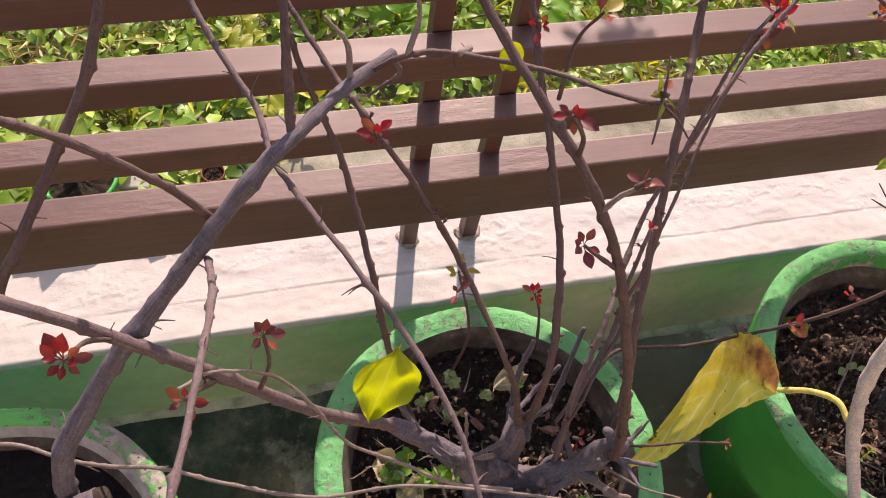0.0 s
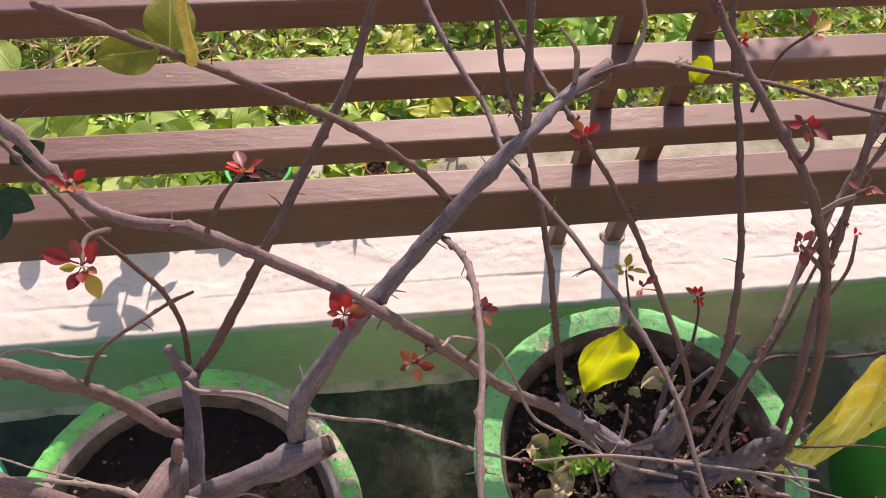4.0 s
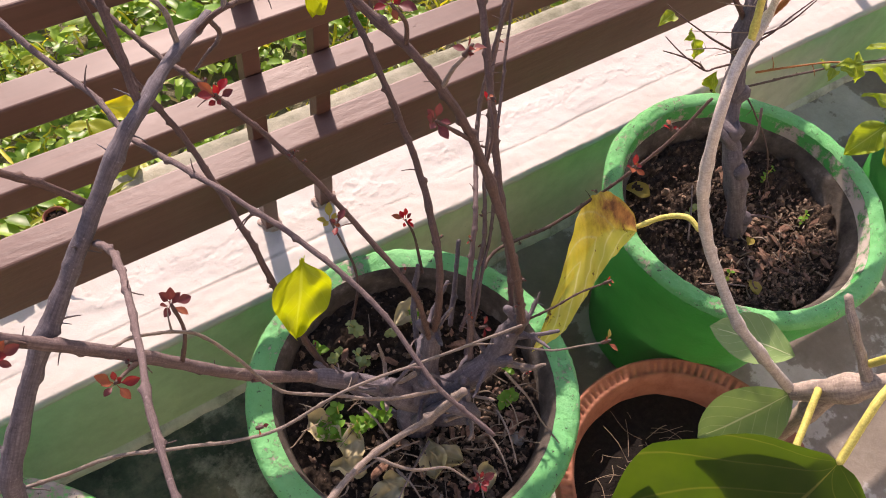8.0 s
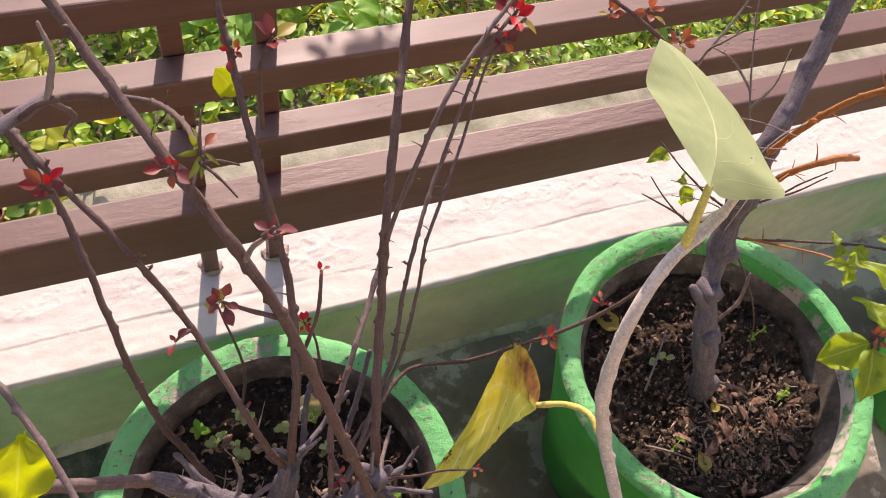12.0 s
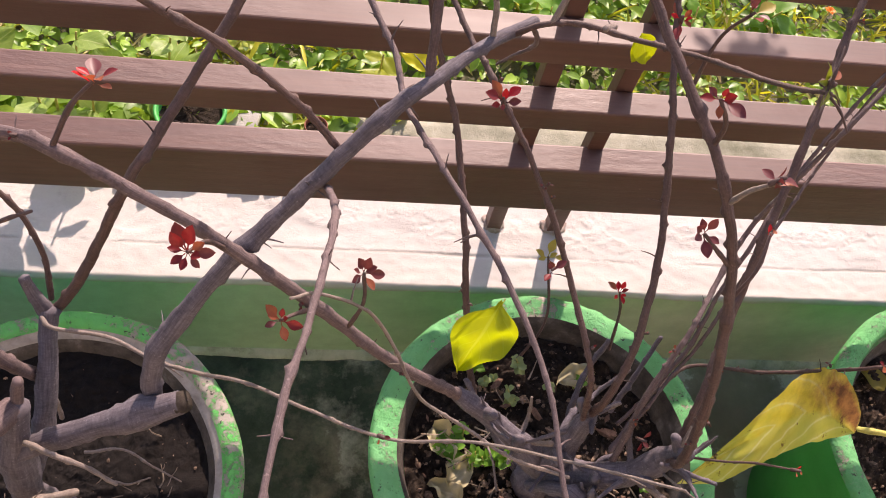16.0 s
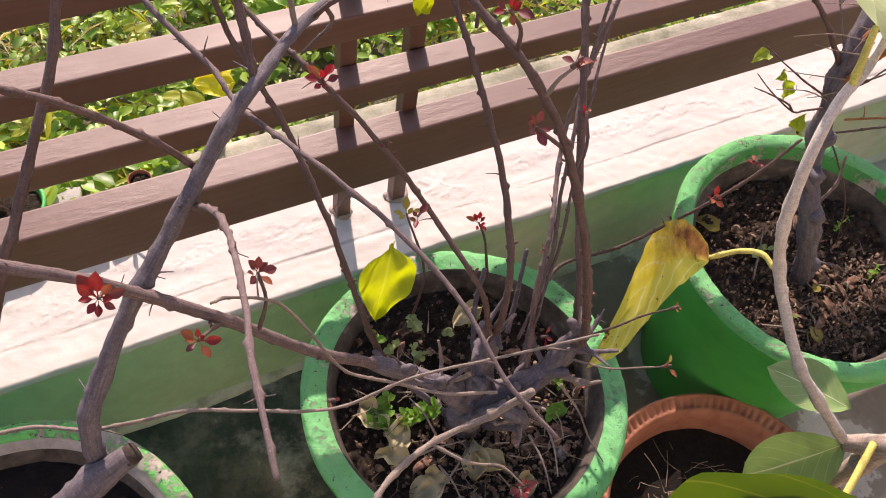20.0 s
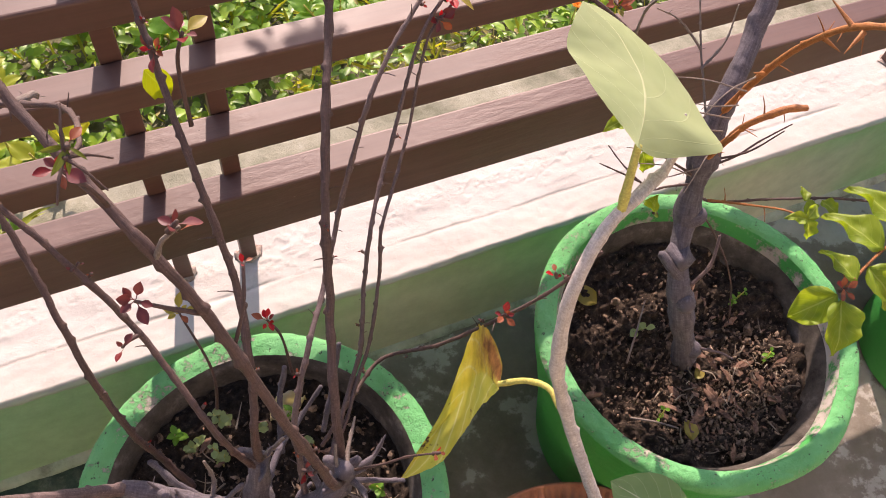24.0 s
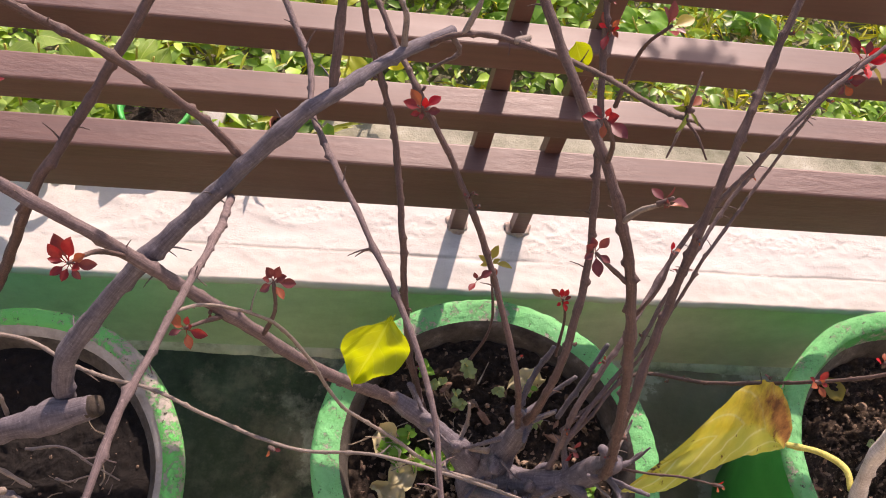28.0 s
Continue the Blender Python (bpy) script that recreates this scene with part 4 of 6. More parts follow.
crumbs(POT2, 0.345, 0.150, 160, 17, 0.0025, 0.0090, (0.03, -0.080, 0.055), True)
crumbs(POT4, 0.320, 0.15, 900, 14, 0.001, 0.004)

# terracotta pot with a crimped rim
TERRA = (0.672, 0.262, 0)
TR, TZ = 0.190, 0.178
terra = thing("terracotta_pot", TERRA, "low terracotta pot with a crimped rim and dark soil", "flower pot")
bm = bmesh.new()
prof = [(0.62, 0.0), (0.66, 0.01), (0.80, 0.5), (0.92, 0.80), (0.965, 0.84), (0.995, 0.88), (1.0, 0.97), (0.993, 0.992), (0.98, 1.0),
        (0.968, 0.992), (0.955, 0.985), (0.93, 0.972), (0.905, 0.958), (0.892, 0.955), (0.88, 0.955), (0.865, 0.945), (0.84, 0.88), (0.80, 0.55)]
sides = 420
rings = []
for i, (r, z) in enumerate(prof):
    ring = []
    for s in range(sides):
        a = 2 * math.pi * s / sides
        # pressed notches across the sloping top of the rim
        dz = -0.0042 * max(0.0, math.cos(a * 96 + 0.6 * noise.noise(Vector((math.cos(a) * 3, math.sin(a) * 3, 0))))) * (1.0 if 10 <= i <= 12 else 0.35 if i in (9, 13) else 0.0)
        k = 1 + 0.006 * noise.noise(Vector((math.cos(a) * 1.5, math.sin(a) * 1.5, z)))
        ring.append(bm.verts.new((TERRA[0] + math.cos(a) * TR * r * k, TERRA[1] + math.sin(a) * TR * r * k, TZ * z + dz)))
    rings.append(ring)
for a, b in zip(rings, rings[1:]):
    for s in range(sides):
        t = (s + 1) % sides
        bm.faces.new((a[s], a[t], b[t], b[s]))
part("body", bm, M_TERRA, terra)
bm = lathe([(0.001, 0.118), (0.05, 0.117), (0.10, 0.119), (TR * 0.83, 0.116)], 48, 0.05, 3)
bmesh.ops.transform(bm, matrix=Matrix.Translation(TERRA), verts=bm.verts)
part("soil", bm, M_SOIL_BLACK, terra, "dark soil")


# ---- plants ----
LEAVES = {
    "red": leaf_mesh("red_leaf", 0.0215, 0.0105, M_RED, 0.5, 0.35, 0.15, rows=9, cols=4, taper=0.10, stalk=0.26),
    "scarlet": leaf_mesh("scarlet_leaf", 0.019, 0.0095, M_SCARLET, 0.5, 0.35, 0.1, rows=9, cols=4, taper=0.10, stalk=0.26),
    "maroon": leaf_mesh("maroon_leaf", 0.024, 0.012, M_MAROON, 0.5, 0.3, 0.15, rows=9, cols=4, taper=0.10, stalk=0.26),
    "rust": leaf_mesh("rust_leaf", 0.022, 0.0105, M_RUST, 0.5, 0.3, 0.2, rows=9, cols=4, taper=0.10, stalk=0.26),
    "olive": leaf_mesh("olive_leaf", 0.024, 0.0115, M_OLIVE, 0.45, 0.3, 0.2, rows=9, cols=4, taper=0.10, stalk=0.26),
    "sprig": leaf_mesh("sprig_leaf", 0.024, 0.0055, M_OLIVEBIG, 0.5, 0.3, 0.25, rows=7, cols=4),
    "lime": leaf_mesh("lime_leaf", 0.054, 0.037, M_LIME, 0.42, 0.32, 0.28, 0.38, rows=12, cols=8, seed=3, taper=0.25),
    "weed": leaf_mesh("seedling_leaf", 0.0095, 0.0075, M_WEED, 0.5, 0.2, 0.1, rows=5, cols=4),
    "green": leaf_mesh("weed_leaf", 0.0115, 0.0085, M_WEED2, 0.5, 0.25, 0.2, rows=5, cols=4),
    "dark": leaf_mesh("dark_leaf", 0.042, 0.028, M_DARKLEAF, 0.5, 0.15, 0.12, rows=8, cols=6),
}


def cluster(plant, at, way, kinds, seed, scale=1.0, stalk=None, spread=1.0, stalk_mat=None, name="leaf_tuft", label=""):
    """A tuft of young leaves round a shoot tip; each leaf is a piece of the tuft."""
    rg = random.Random(seed)
    at, way = Vector(at), Vector(way).normalized()
    pts = [tuple(at - way * 0.007 * scale), tuple(at + way * 0.003 * scale)]
    if stalk:
        s = Vector(stalk)
        mid = (s + at) / 2 + Vector((rg.uniform(-.1, .1), rg.uniform(-.1, .1), 0.1)) * (at - s).length
        pts = [tuple(s), tuple(mid), tuple(at)]
    core = part(name, sweep(pts, 0.0018 * scale ** 0.5, 0.0012, 6, 0.2, 0.006, 2, seed), stalk_mat or M_TWIG, plant, label)
    a0 = rg.uniform(0, 6.28)
    side = way.orthogonal().normalized()
    scale *= 0.57
    kinds = list(kinds) + [kinds[k % len(kinds)] for k in range(len(kinds) // 2)] if len(kinds) > 3 else list(kinds)
    for i, kind in enumerate(kinds):
        a = a0 + 2.4 * i
        lean = (0.40 + 0.75 * ((i * 0.37) % 1)) * spread + rg.uniform(-0.15, 0.15)
        out = Matrix.Rotation(a, 3, way) @ side
        d = way * math.cos(lean * 1.3) + out * math.sin(lean * 1.3)
        base = at + out * 0.0016 * scale + way * (i / len(kinds) - 0.75) * 0.009 * scale
        twist = Vector((rg.uniform(-.5, .5), rg.uniform(-.5, .5), rg.uniform(-.5, .5)))
        share("leaf", LEAVES[kind], aim(base, d, way + out * -0.6 + twist, scale * rg.uniform(0.55, 1.2)), core)
    return core


def buds(plant, pts, count, kinds, seed, scale=0.5):
    """Small leaf buds along a stem."""
    rg = random.Random(seed)
    line = smooth_line(pts)
    for i in range(count):
        p, d = near(line, rg.uniform(0.1, 0.97))
        out = d.cross(Vector((rg.uniform(-1, 1), rg.uniform(-1, 1), rg.uniform(-1, 1)))).normalized()
        cluster(plant, p + out * 0.006, out + d * 0.5, [rg.choice(kinds) for _ in range(rg.choice((2, 3)))], seed * 31 + i, scale, name="leaf_bud")


# -- plant in the left pot: thick, pruned grey boughs
b1 = thing("bougainvillea", (-0.15, 0.465, 0.325), "pruned bougainvillea with thick grey crossing boughs, nearly leafless", "shrub", "bougainvilleas in pots")
TRUNK1 = [(-0.150, 0.450, 0.312), (-0.143, 0.443, 0.42), (-0.133, 0.435, 0.53), (-0.125, 0.448, 0.60), (-0.117, 0.465, 0.644)]
stem(b1, [(-0.116, 0.467, 0.642), (-0.113, 0.473, 0.660), (-0.110, 0.476, 0.672)], 0.011, 0.008, M_BARK2, 1, 19, 9, label="nub on the sawn end")
stem(b1, TRUNK1, 0.036, 0.028, M_BARK, 3, 1, 18, name="trunk")
stem(b1, [(-0.150, 0.440, 0.322), (-0.146, 0.444, 0.350), (-0.142, 0.442, 0.385)], 0.050, 0.032, M_BARK, 3, 25, 16, label="swollen root collar")
stem(b1, [(-0.119, 0.466, 0.640), (-0.128, 0.446, 0.652), (-0.140, 0.427, 0.656), (-0.152, 0.408, 0.668), (-0.166, 0.388, 0.684)], 0.023, 0.025, M_BARK2, 2, 2, 16, label="thick pale limb, torn at its end")
for k in range(7):
    a = k * 0.9
    stem(b1, [(-0.162, 0.393, 0.680), (-0.172 - 0.004 * (k % 3), 0.380 + 0.007 * math.cos(a), 0.690 + 0.008 * math.sin(a)), (-0.184 - 0.006 * (k % 2), 0.372 + 0.010 * math.cos(a), 0.695 + 0.012 * math.sin(a))], 0.012, 0.003, M_DRYTWIG, 2, 910 + k, 6, name="splinter")
stem(b1, [(-0.128, 0.446, 0.54), (-0.116, 0.470, 0.575), (-0.111, 0.504, 0.608), (-0.109, 0.546, 0.640)], 0.022, 0.020, M_BARK, 2, 3, 14)
stem(b1, [(-0.110, 0.544, 0.632), (-0.116, 0.550, 0.655), (-0.121, 0.557, 0.674)], 0.014, 0.012, M_BARK, 1, 4, 10, label="short cut stub")
S_UP = [(-0.112, 0.546, 0.630), (-0.096, 0.554, 0.646), (-0.071, 0.563, 0.692), (-0.030, 0.577, 0.780), (0.003, 0.620, 0.818), (0.043, 0.667, 0.869), (0.062, 0.700, 0.905), (0.120, 0.801, 1.039)]
stem(b1, S_UP, 0.0085, 0.0052, M_TWIG, 5, 5, 10, 4)
stem(b1, [(-0.126, 0.446, 0.592), (-0.112, 0.447, 0.606), (-0.055, 0.453, 0.642), (0.005, 0.462, 0.670)], 0.025, 0.024, M_BARK, 2, 6, 16, label="side bough with a dark cut end")
BOUGH1 = [(-0.018, 0.470, 0.655), (-0.012, 0.488, 0.698), (0.033, 0.525, 0.753), (0.075, 0.554, 0.791), (0.138, 0.595, 0.846), (0.170, 0.620, 0.857), (0.209, 0.662, 0.850), (0.252, 0.700, 0.838)]
stem(b1, BOUGH1, 0.0195, 0.0115, M_BARK, 4, 7, 12, 5, thorn_len=0.02)
DROOP = [(0.232, 0.682, 0.842), (0.250, 0.674, 0.862), (0.273, 0.671, 0.868), (0.311, 0.651, 0.877), (0.326, 0.600, 0.919), (0.331, 0.533, 0.974), (0.328, 0.494, 1.012)]
stem(b1, DROOP, 0.0045, 0.0022, M_TWIG, 4, 8, 7, 3)
stem(b1, [(0.250, 0.699, 0.838), (0.262, 0.715, 0.800), (0.252, 0.735, 0.762), (0.246, 0.750, 0.735)], 0.0055, 0.0025, M_BARK2, 3, 9, 8)
T4 = [(-0.112, 0.560, 0.632), (-0.109, 0.574, 0.675), (-0.116, 0.586, 0.715), (-0.132, 0.594, 0.748), (-0.154, 0.602, 0.793), (-0.172, 0.615, 0.828), (-0.205, 0.648, 0.850), (-0.307, 0.750, 0.942)]
stem(b1, T4, 0.0045, 0.0028, M_TWIG, 5, 10, 8, 3)
stem(b1, [(-0.120, 0.512, 0.580), (-0.128, 0.500, 0.640), (-0.145, 0.500, 0.700), (-0.156, 0.487, 0.773), (-0.183, 0.469, 0.862), (-0.215, 0.462, 0.905), (-0.300, 0.450, 1.010)], 0.0135, 0.0105, M_BARK2, 4, 11, 10)
stem(b1, [(-0.138, 0.424, 0.640), (-0.150, 0.414, 0.680), (-0.165, 0.415, 0.746), (-0.192, 0.420, 0.779), (-0.245, 0.435, 0.832), (-0.330, 0.460, 0.910)], 0.0165, 0.0135, M_BARK2, 4, 12, 14)
TW9 = [(-0.110, 0.535, 0.650), (-0.096, 0.522, 0.660), (-0.059, 0.520, 0.651), (-0.020, 0.499, 0.657), (0.015, 0.479, 0.686), (0.056, 0.463, 0.708), (0.097, 0.443, 0.714), (0.155, 0.425, 0.706), (0.211, 0.413, 0.740), (0.268, 0.384, 0.790), (0.300, 0.355, 0.850)]
stem(b1, TW9, 0.0036, 0.0018, M_DRYTWIG, 7, 13, 7, 3)
stem(b1, [(-0.135, 0.442, 0.470), (-0.108, 0.440, 0.443), (-0.075, 0.450, 0.390), (-0.040, 0.462, 0.354), (0.0, 0.470, 0.350)], 0.0070, 0.0030, M_DRYTWIG, 4, 14, 8, 2)
stem(b1, [(-0.100, 0.436, 0.505), (-0.118, 0.410, 0.580), (-0.130, 0.388, 0.655), (-0.165, 0.374, 0.690), (-0.220, 0.362, 0.700)], 0.0072, 0.0044, M_DRYTWIG, 5, 920, 8, 2)
stem(b1, [(-0.112, 0.410, 0.520), (-0.138, 0.372, 0.620), (-0.178, 0.345, 0.680), (-0.230, 0.335, 0.700)], 0.0066, 0.0040, M_DRYTWIG, 5, 921, 8, 2)
stem(b1, [(-0.135, 0.445, 0.600), (-0.175, 0.466, 0.590), (-0.221, 0.485, 0.560), (-0.290, 0.505, 0.530)], 0.0060, 0.0036, M_DRYTWIG, 4, 15, 8, 1)

stem(b1, [(-0.112, 0.445, 0.622), (-0.085, 0.431, 0.639), (-0.062, 0.424, 0.630), (-0.043, 0.416, 0.614)], 0.0050, 0.0028, M_DRYTWIG, 3, 17, 8, 1)
part("cut_end", sweep([(0.003, 0.4615, 0.669), (0.0095, 0.4625, 0.672)], 0.0095, 0.0084, 16, 0.15, 0.002, 0, 3, False), M_CUT, b1, "dark weathered saw cut")
stem(b1, [(-0.215, 0.512, 0.775), (-0.190, 0.512, 0.785), (-0.160, 0.506, 0.780), (-0.136, 0.503, 0.784)], 0.0034, 0.0016, M_DRYTWIG, 4, 26, 7, 3, thorn_len=0.006)
stem(b1, [(-0.165, 0.545, 0.345), (-0.166, 0.556, 0.385), (-0.170, 0.566, 0.412)], 0.0055, 0.0040, M_DRYTWIG, 2, 27, 8, label="short dry stub")
stem(b1, [(-0.130, 0.505, 0.385), (-0.089, 0.503, 0.402), (-0.060, 0.488, 0.398), (-0.028, 0.471, 0.402)], 0.0036, 0.0016, M_DRYTWIG, 4, 28, 7, 2)
stem(b1, [(-0.100, 0.480, 0.365), (-0.080, 0.470, 0.395), (-0.058, 0.474, 0.405)], 0.0030, 0.0016, M_DRYTWIG, 3, 29, 7, 1)
stem(b1, [(-0.382, 0.577, 0.420), (-0.320, 0.552, 0.412), (-0.265, 0.535, 0.402), (-0.215, 0.515, 0.390), (-0.170, 0.480, 0.380)], 0.0020, 0.0034, M_DRYTWIG, 6, 18, 7, 3, thorn_len=0.006)
cluster(b1, (-0.120, 0.511, 0.895), (0.1, -0.5, 1), ["red", "red", "olive", "rust", "maroon", "red"], 21, 1.5, (-0.120, 0.560, 0.855))

stem(b1, [(-0.155, 0.487, 0.765), (-0.135, 0.500, 0.800), (-0.095, 0.520, 0.815), (-0.072, 0.530, 0.818)], 0.0032, 0.0020, M_TWIG, 5, 23, 7, 2)
SHOOT = [(-0.045, 0.590, 0.975), (-0.030, 0.560, 1.060), (0.040, 0.500, 1.140), (0.110, 0.470, 1.165)]
stem(b1, SHOOT, 0.0034, 0.0018, M_PETIOLE, 2, 24, 7)
OL = leaf_mesh("broad_olive_leaf", 0.060, 0.046, M_OLIVEBIG, 0.42, 0.12, 0.15, 0.12, 0.05, 10, 8, 14)
share("leaf", OL, aim((0.112, 0.470, 1.166), (0.75, -0.10, -0.45), (0.2, -0.5, 0.8), 0.7), b1, "yellow-green leaf with a brownish edge")
share("leaf", OL, aim((-0.060, 0.585, 0.990), (-0.65, -0.15, 0.10), (0.1, -0.5, 0.8), 0.55), b1, "olive-green leaf")
share("leaf", OL, aim((-0.055, 0.590, 0.985), (0.05, 0.55, 0.35), (0.1, -0.6, 0.7), 0.6), b1, "yellow-green leaf")

# -- plant in the middle pot: a gnarled crown with many upright stems
b2 = thing("bougainvillea", (0.36, 0.49, 0.34), "bougainvillea with many thin upright dark stems and small red young leaves", "shrub", "bougainvilleas in pots")
CROWN_L, CROWN_R = (0.366, 0.508, 0.520), (0.430, 0.462, 0.535)
stem(b2, [(0.345, 0.485, 0.330), (0.342, 0.478, 0.40), (0.352, 0.490, 0.46), CROWN_L], 0.046, 0.026, M_BARK, 5, 30, 14, name="trunk")
stem(b2, [(0.345, 0.480, 0.420), (0.380, 0.462, 0.465), (0.412, 0.458, 0.495), CROWN_R, (0.428, 0.452, 0.585)], 0.036, 0.022, M_BARK, 5, 31, 12, label="gnarled crown")
stem(b2, [(0.345, 0.480, 0.415), (0.308, 0.500, 0.455), (0.272, 0.522, 0.475), (0.240, 0.537, 0.492)], 0.036, 0.018, M_BARK, 4, 32, 12)
stem(b2, [(0.366, 0.470, 0.350), (0.385, 0.440, 0.40), (0.372, 0.428, 0.46), (0.350, 0.445, 0.47), (0.330, 0.470, 0.40)], 0.020, 0.015, M_BARK, 5, 33, 10, label="twisted surface root")
stem(b2, [(0.330, 0.500, 0.345), (0.285, 0.545, 0.40), (0.262, 0.575, 0.43)], 0.013, 0.008, M_BARK, 3, 34, 10)
BOUGH8 = [(0.244, 0.536, 0.488), (0.167, 0.518, 0.615), (0.100, 0.520, 0.718), (0.050, 0.526, 0.779), (0.006, 0.536, 0.817), (-0.068, 0.563, 0.843), (-0.127, 0.580, 0.846), (-0.185, 0.634, 0.869), (-0.225, 0.680, 0.900), (-0.319, 0.788, 0.997)]
stem(b2, BOUGH8, 0.0135, 0.0070, M_BARK2, 8, 35, 10, 6, thorn_len=0.012)
S10 = [(0.075, 0.870, 0.880), (0.120, 0.745, 0.835), (0.149, 0.673, 0.823), (0.156, 0.616, 0.834), (0.188, 0.534, 0.848), (0.219, 0.468, 0.841), (0.237, 0.413, 0.830), (0.244, 0.360, 0.816), (0.262, 0.318, 0.800)]
stem(b2, S10[::-1], 0.0036, 0.0066, M_BARK2, 6, 36, 9, 5)
S11 = [(0.290, 0.560, 0.350), (0.271, 0.583, 0.413), (0.258, 0.594, 0.471), (0.246, 0.625, 0.539), (0.239, 0.661, 0.587), (0.223, 0.742, 0.655), (0.195, 0.791, 0.725), (0.185, 0.805, 0.77), (0.152, 0.851, 0.943)]
stem(b2, S11, 0.0075, 0.0045, M_TWIG, 5, 37, 8, 4)
S12 = [(0.362, 0.503, 0.505), (0.345, 0.505, 0.585), (0.334, 0.520, 0.628), (0.308, 0.587, 0.675), (0.273, 0.639, 0.732), (0.233, 0.693, 0.776), (0.205, 0.752, 0.79), (0.138, 0.893, 0.848)]
stem(b2, S12, 0.0058, 0.0042, M_TWIG, 6, 38, 8, 4)
S13 = [(0.428, 0.456, 0.545), (0.415, 0.440, 0.596), (0.402, 0.446, 0.666), (0.385, 0.461, 0.745), (0.363, 0.496, 0.836), (0.338, 0.531, 0.892), (0.315, 0.574, 0.919), (0.290, 0.625, 0.945), (0.226, 0.756, 1.036)]
stem(b2, S13, 0.0078, 0.0052, M_TWIG, 6, 39, 9, 4)
S14 = [(0.366, 0.508, 0.505), (0.366, 0.505, 0.575), (0.378, 0.535, 0.630), (0.389, 0.593, 0.681), (0.388, 0.627, 0.714), (0.383, 0.680, 0.765), (0.380, 0.745, 0.812), (0.374, 0.875, 0.930)]
stem(b2, S14, 0.0075, 0.0042, M_TWIG, 5, 40, 8, 4)
S15 = [(0.430, 0.458, 0.535), (0.434, 0.487, 0.613), (0.447, 0.535, 0.660), (0.457, 0.566, 0.689), (0.467, 0.599, 0.732), (0.481, 0.638, 0.769), (0.496, 0.677, 0.798), (0.520, 0.735, 0.835), (0.573, 0.862, 0.940)]
stem(b2, S15, 0.0080, 0.0052, M_TWIG, 6, 41, 9, 5)
S16 = [(0.425, 0.505, 0.400), (0.455, 0.545, 0.425), (0.480, 0.575, 0.455), (0.497, 0.595, 0.490), (0.513, 0.631, 0.545), (0.530, 0.660, 0.598), (0.552, 0.694, 0.622), (0.577, 0.725, 0.650), (0.615, 0.766, 0.724), (0.650, 0.790, 0.752)]
stem(b2, S16, 0.0068, 0.0040, M_BARK2, 7, 42, 7, 9, thorn_len=0.009)
stem(b2, [(p[0] + 0.014 * min(1, i / 4) + 0.004 * math.sin(i * 2.1), p[1] + 0.004 * math.cos(i * 1.7), p[2]) for i, p in enumerate(S16)], 0.0054, 0.0034, M_BARK2, 6, 421, 7, 7, thorn_len=0.009)
S17 = [(0.395, 0.470, 0.480), (0.398, 0.490, 0.540), (0.405, 0.512, 0.590), (0.432, 0.550, 0.632), (0.459, 0.592, 0.640), (0.485, 0.632, 0.667), (0.502, 0.648, 0.716), (0.528, 0.668, 0.780), (0.560, 0.697, 0.807), (0.612, 0.735, 0.835)]
stem(b2, S17, 0.0072, 0.0042, M_BARK2, 7, 43, 7, 9, thorn_len=0.010)
S18 = [(0.430, 0.530, 0.420), (0.480, 0.570, 0.425), (0.522, 0.594, 0.436), (0.570, 0.567, 0.489), (0.603, 0.547, 0.547), (0.626, 0.528, 0.607), (0.649, 0.516, 0.657), (0.676, 0.510, 0.712)]
stem(b2, S18, 0.0044, 0.0030, M_TWIG, 7, 44, 8, 4)
# the tops of the stems, arching out over the railing
for k, pts in enumerate(([S15[-1], (0.630, 1.080, 1.070), (0.690, 1.400, 1.170), (0.720, 1.600, 1.180)], [S14[-1], (0.370, 1.000, 1.040), (0.350, 1.120, 1.110)], [S11[-1], (0.130, 0.950, 1.050), (0.100, 1.060, 1.130)],
                         [S13[-1], (0.150, 0.920, 1.130), (0.060, 1.060, 1.180)], [S12[-1], (0.060, 1.050, 0.930), (0.000, 1.160, 0.970)])):
    stem(b2, pts, 0.0050, 0.0026, M_TWIG, 4, 650 + k, 7, 3)
for k, p in enumerate(((0.680, 1.525, 1.158), (0.712, 1.540, 1.158), (0.738, 1.530, 1.158), (0.352, 1.115, 1.105), (0.200, 0.900, 1.000), (0.005, 1.155, 0.968), (0.100, 1.055, 1.128))):
    cluster(b2, p, (0.2, 0.3, 1), ["maroon", "rust", "olive", "maroon", "red"], 660 + k, 2.2, (0.705, 1.480, 1.176) if k < 3 else None)
# swollen knots and healed cuts on the crown
for k, (p, q, r) in enumerate((((0.352, 0.488, 0.455), (0.340, 0.470, 0.485), 0.024), ((0.366, 0.508, 0.515), (0.350, 0.512, 0.545), 0.020), ((0.384, 0.462, 0.466), (0.372, 0.452, 0.492), 0.020),
                               ((0.412, 0.458, 0.495), (0.420, 0.440, 0.515), 0.022), ((0.430, 0.462, 0.535), (0.446, 0.466, 0.552), 0.020), ((0.308, 0.500, 0.455), (0.304, 0.492, 0.484), 0.019),
                               ((0.272, 0.522, 0.475), (0.276, 0.512, 0.500), 0.018), ((0.430, 0.456, 0.575), (0.416, 0.464, 0.592), 0.016))):
    stem(b2, [p, q], r, r * 0.5, M_BARK, 2, 950 + k, 12, 0, name="knot")
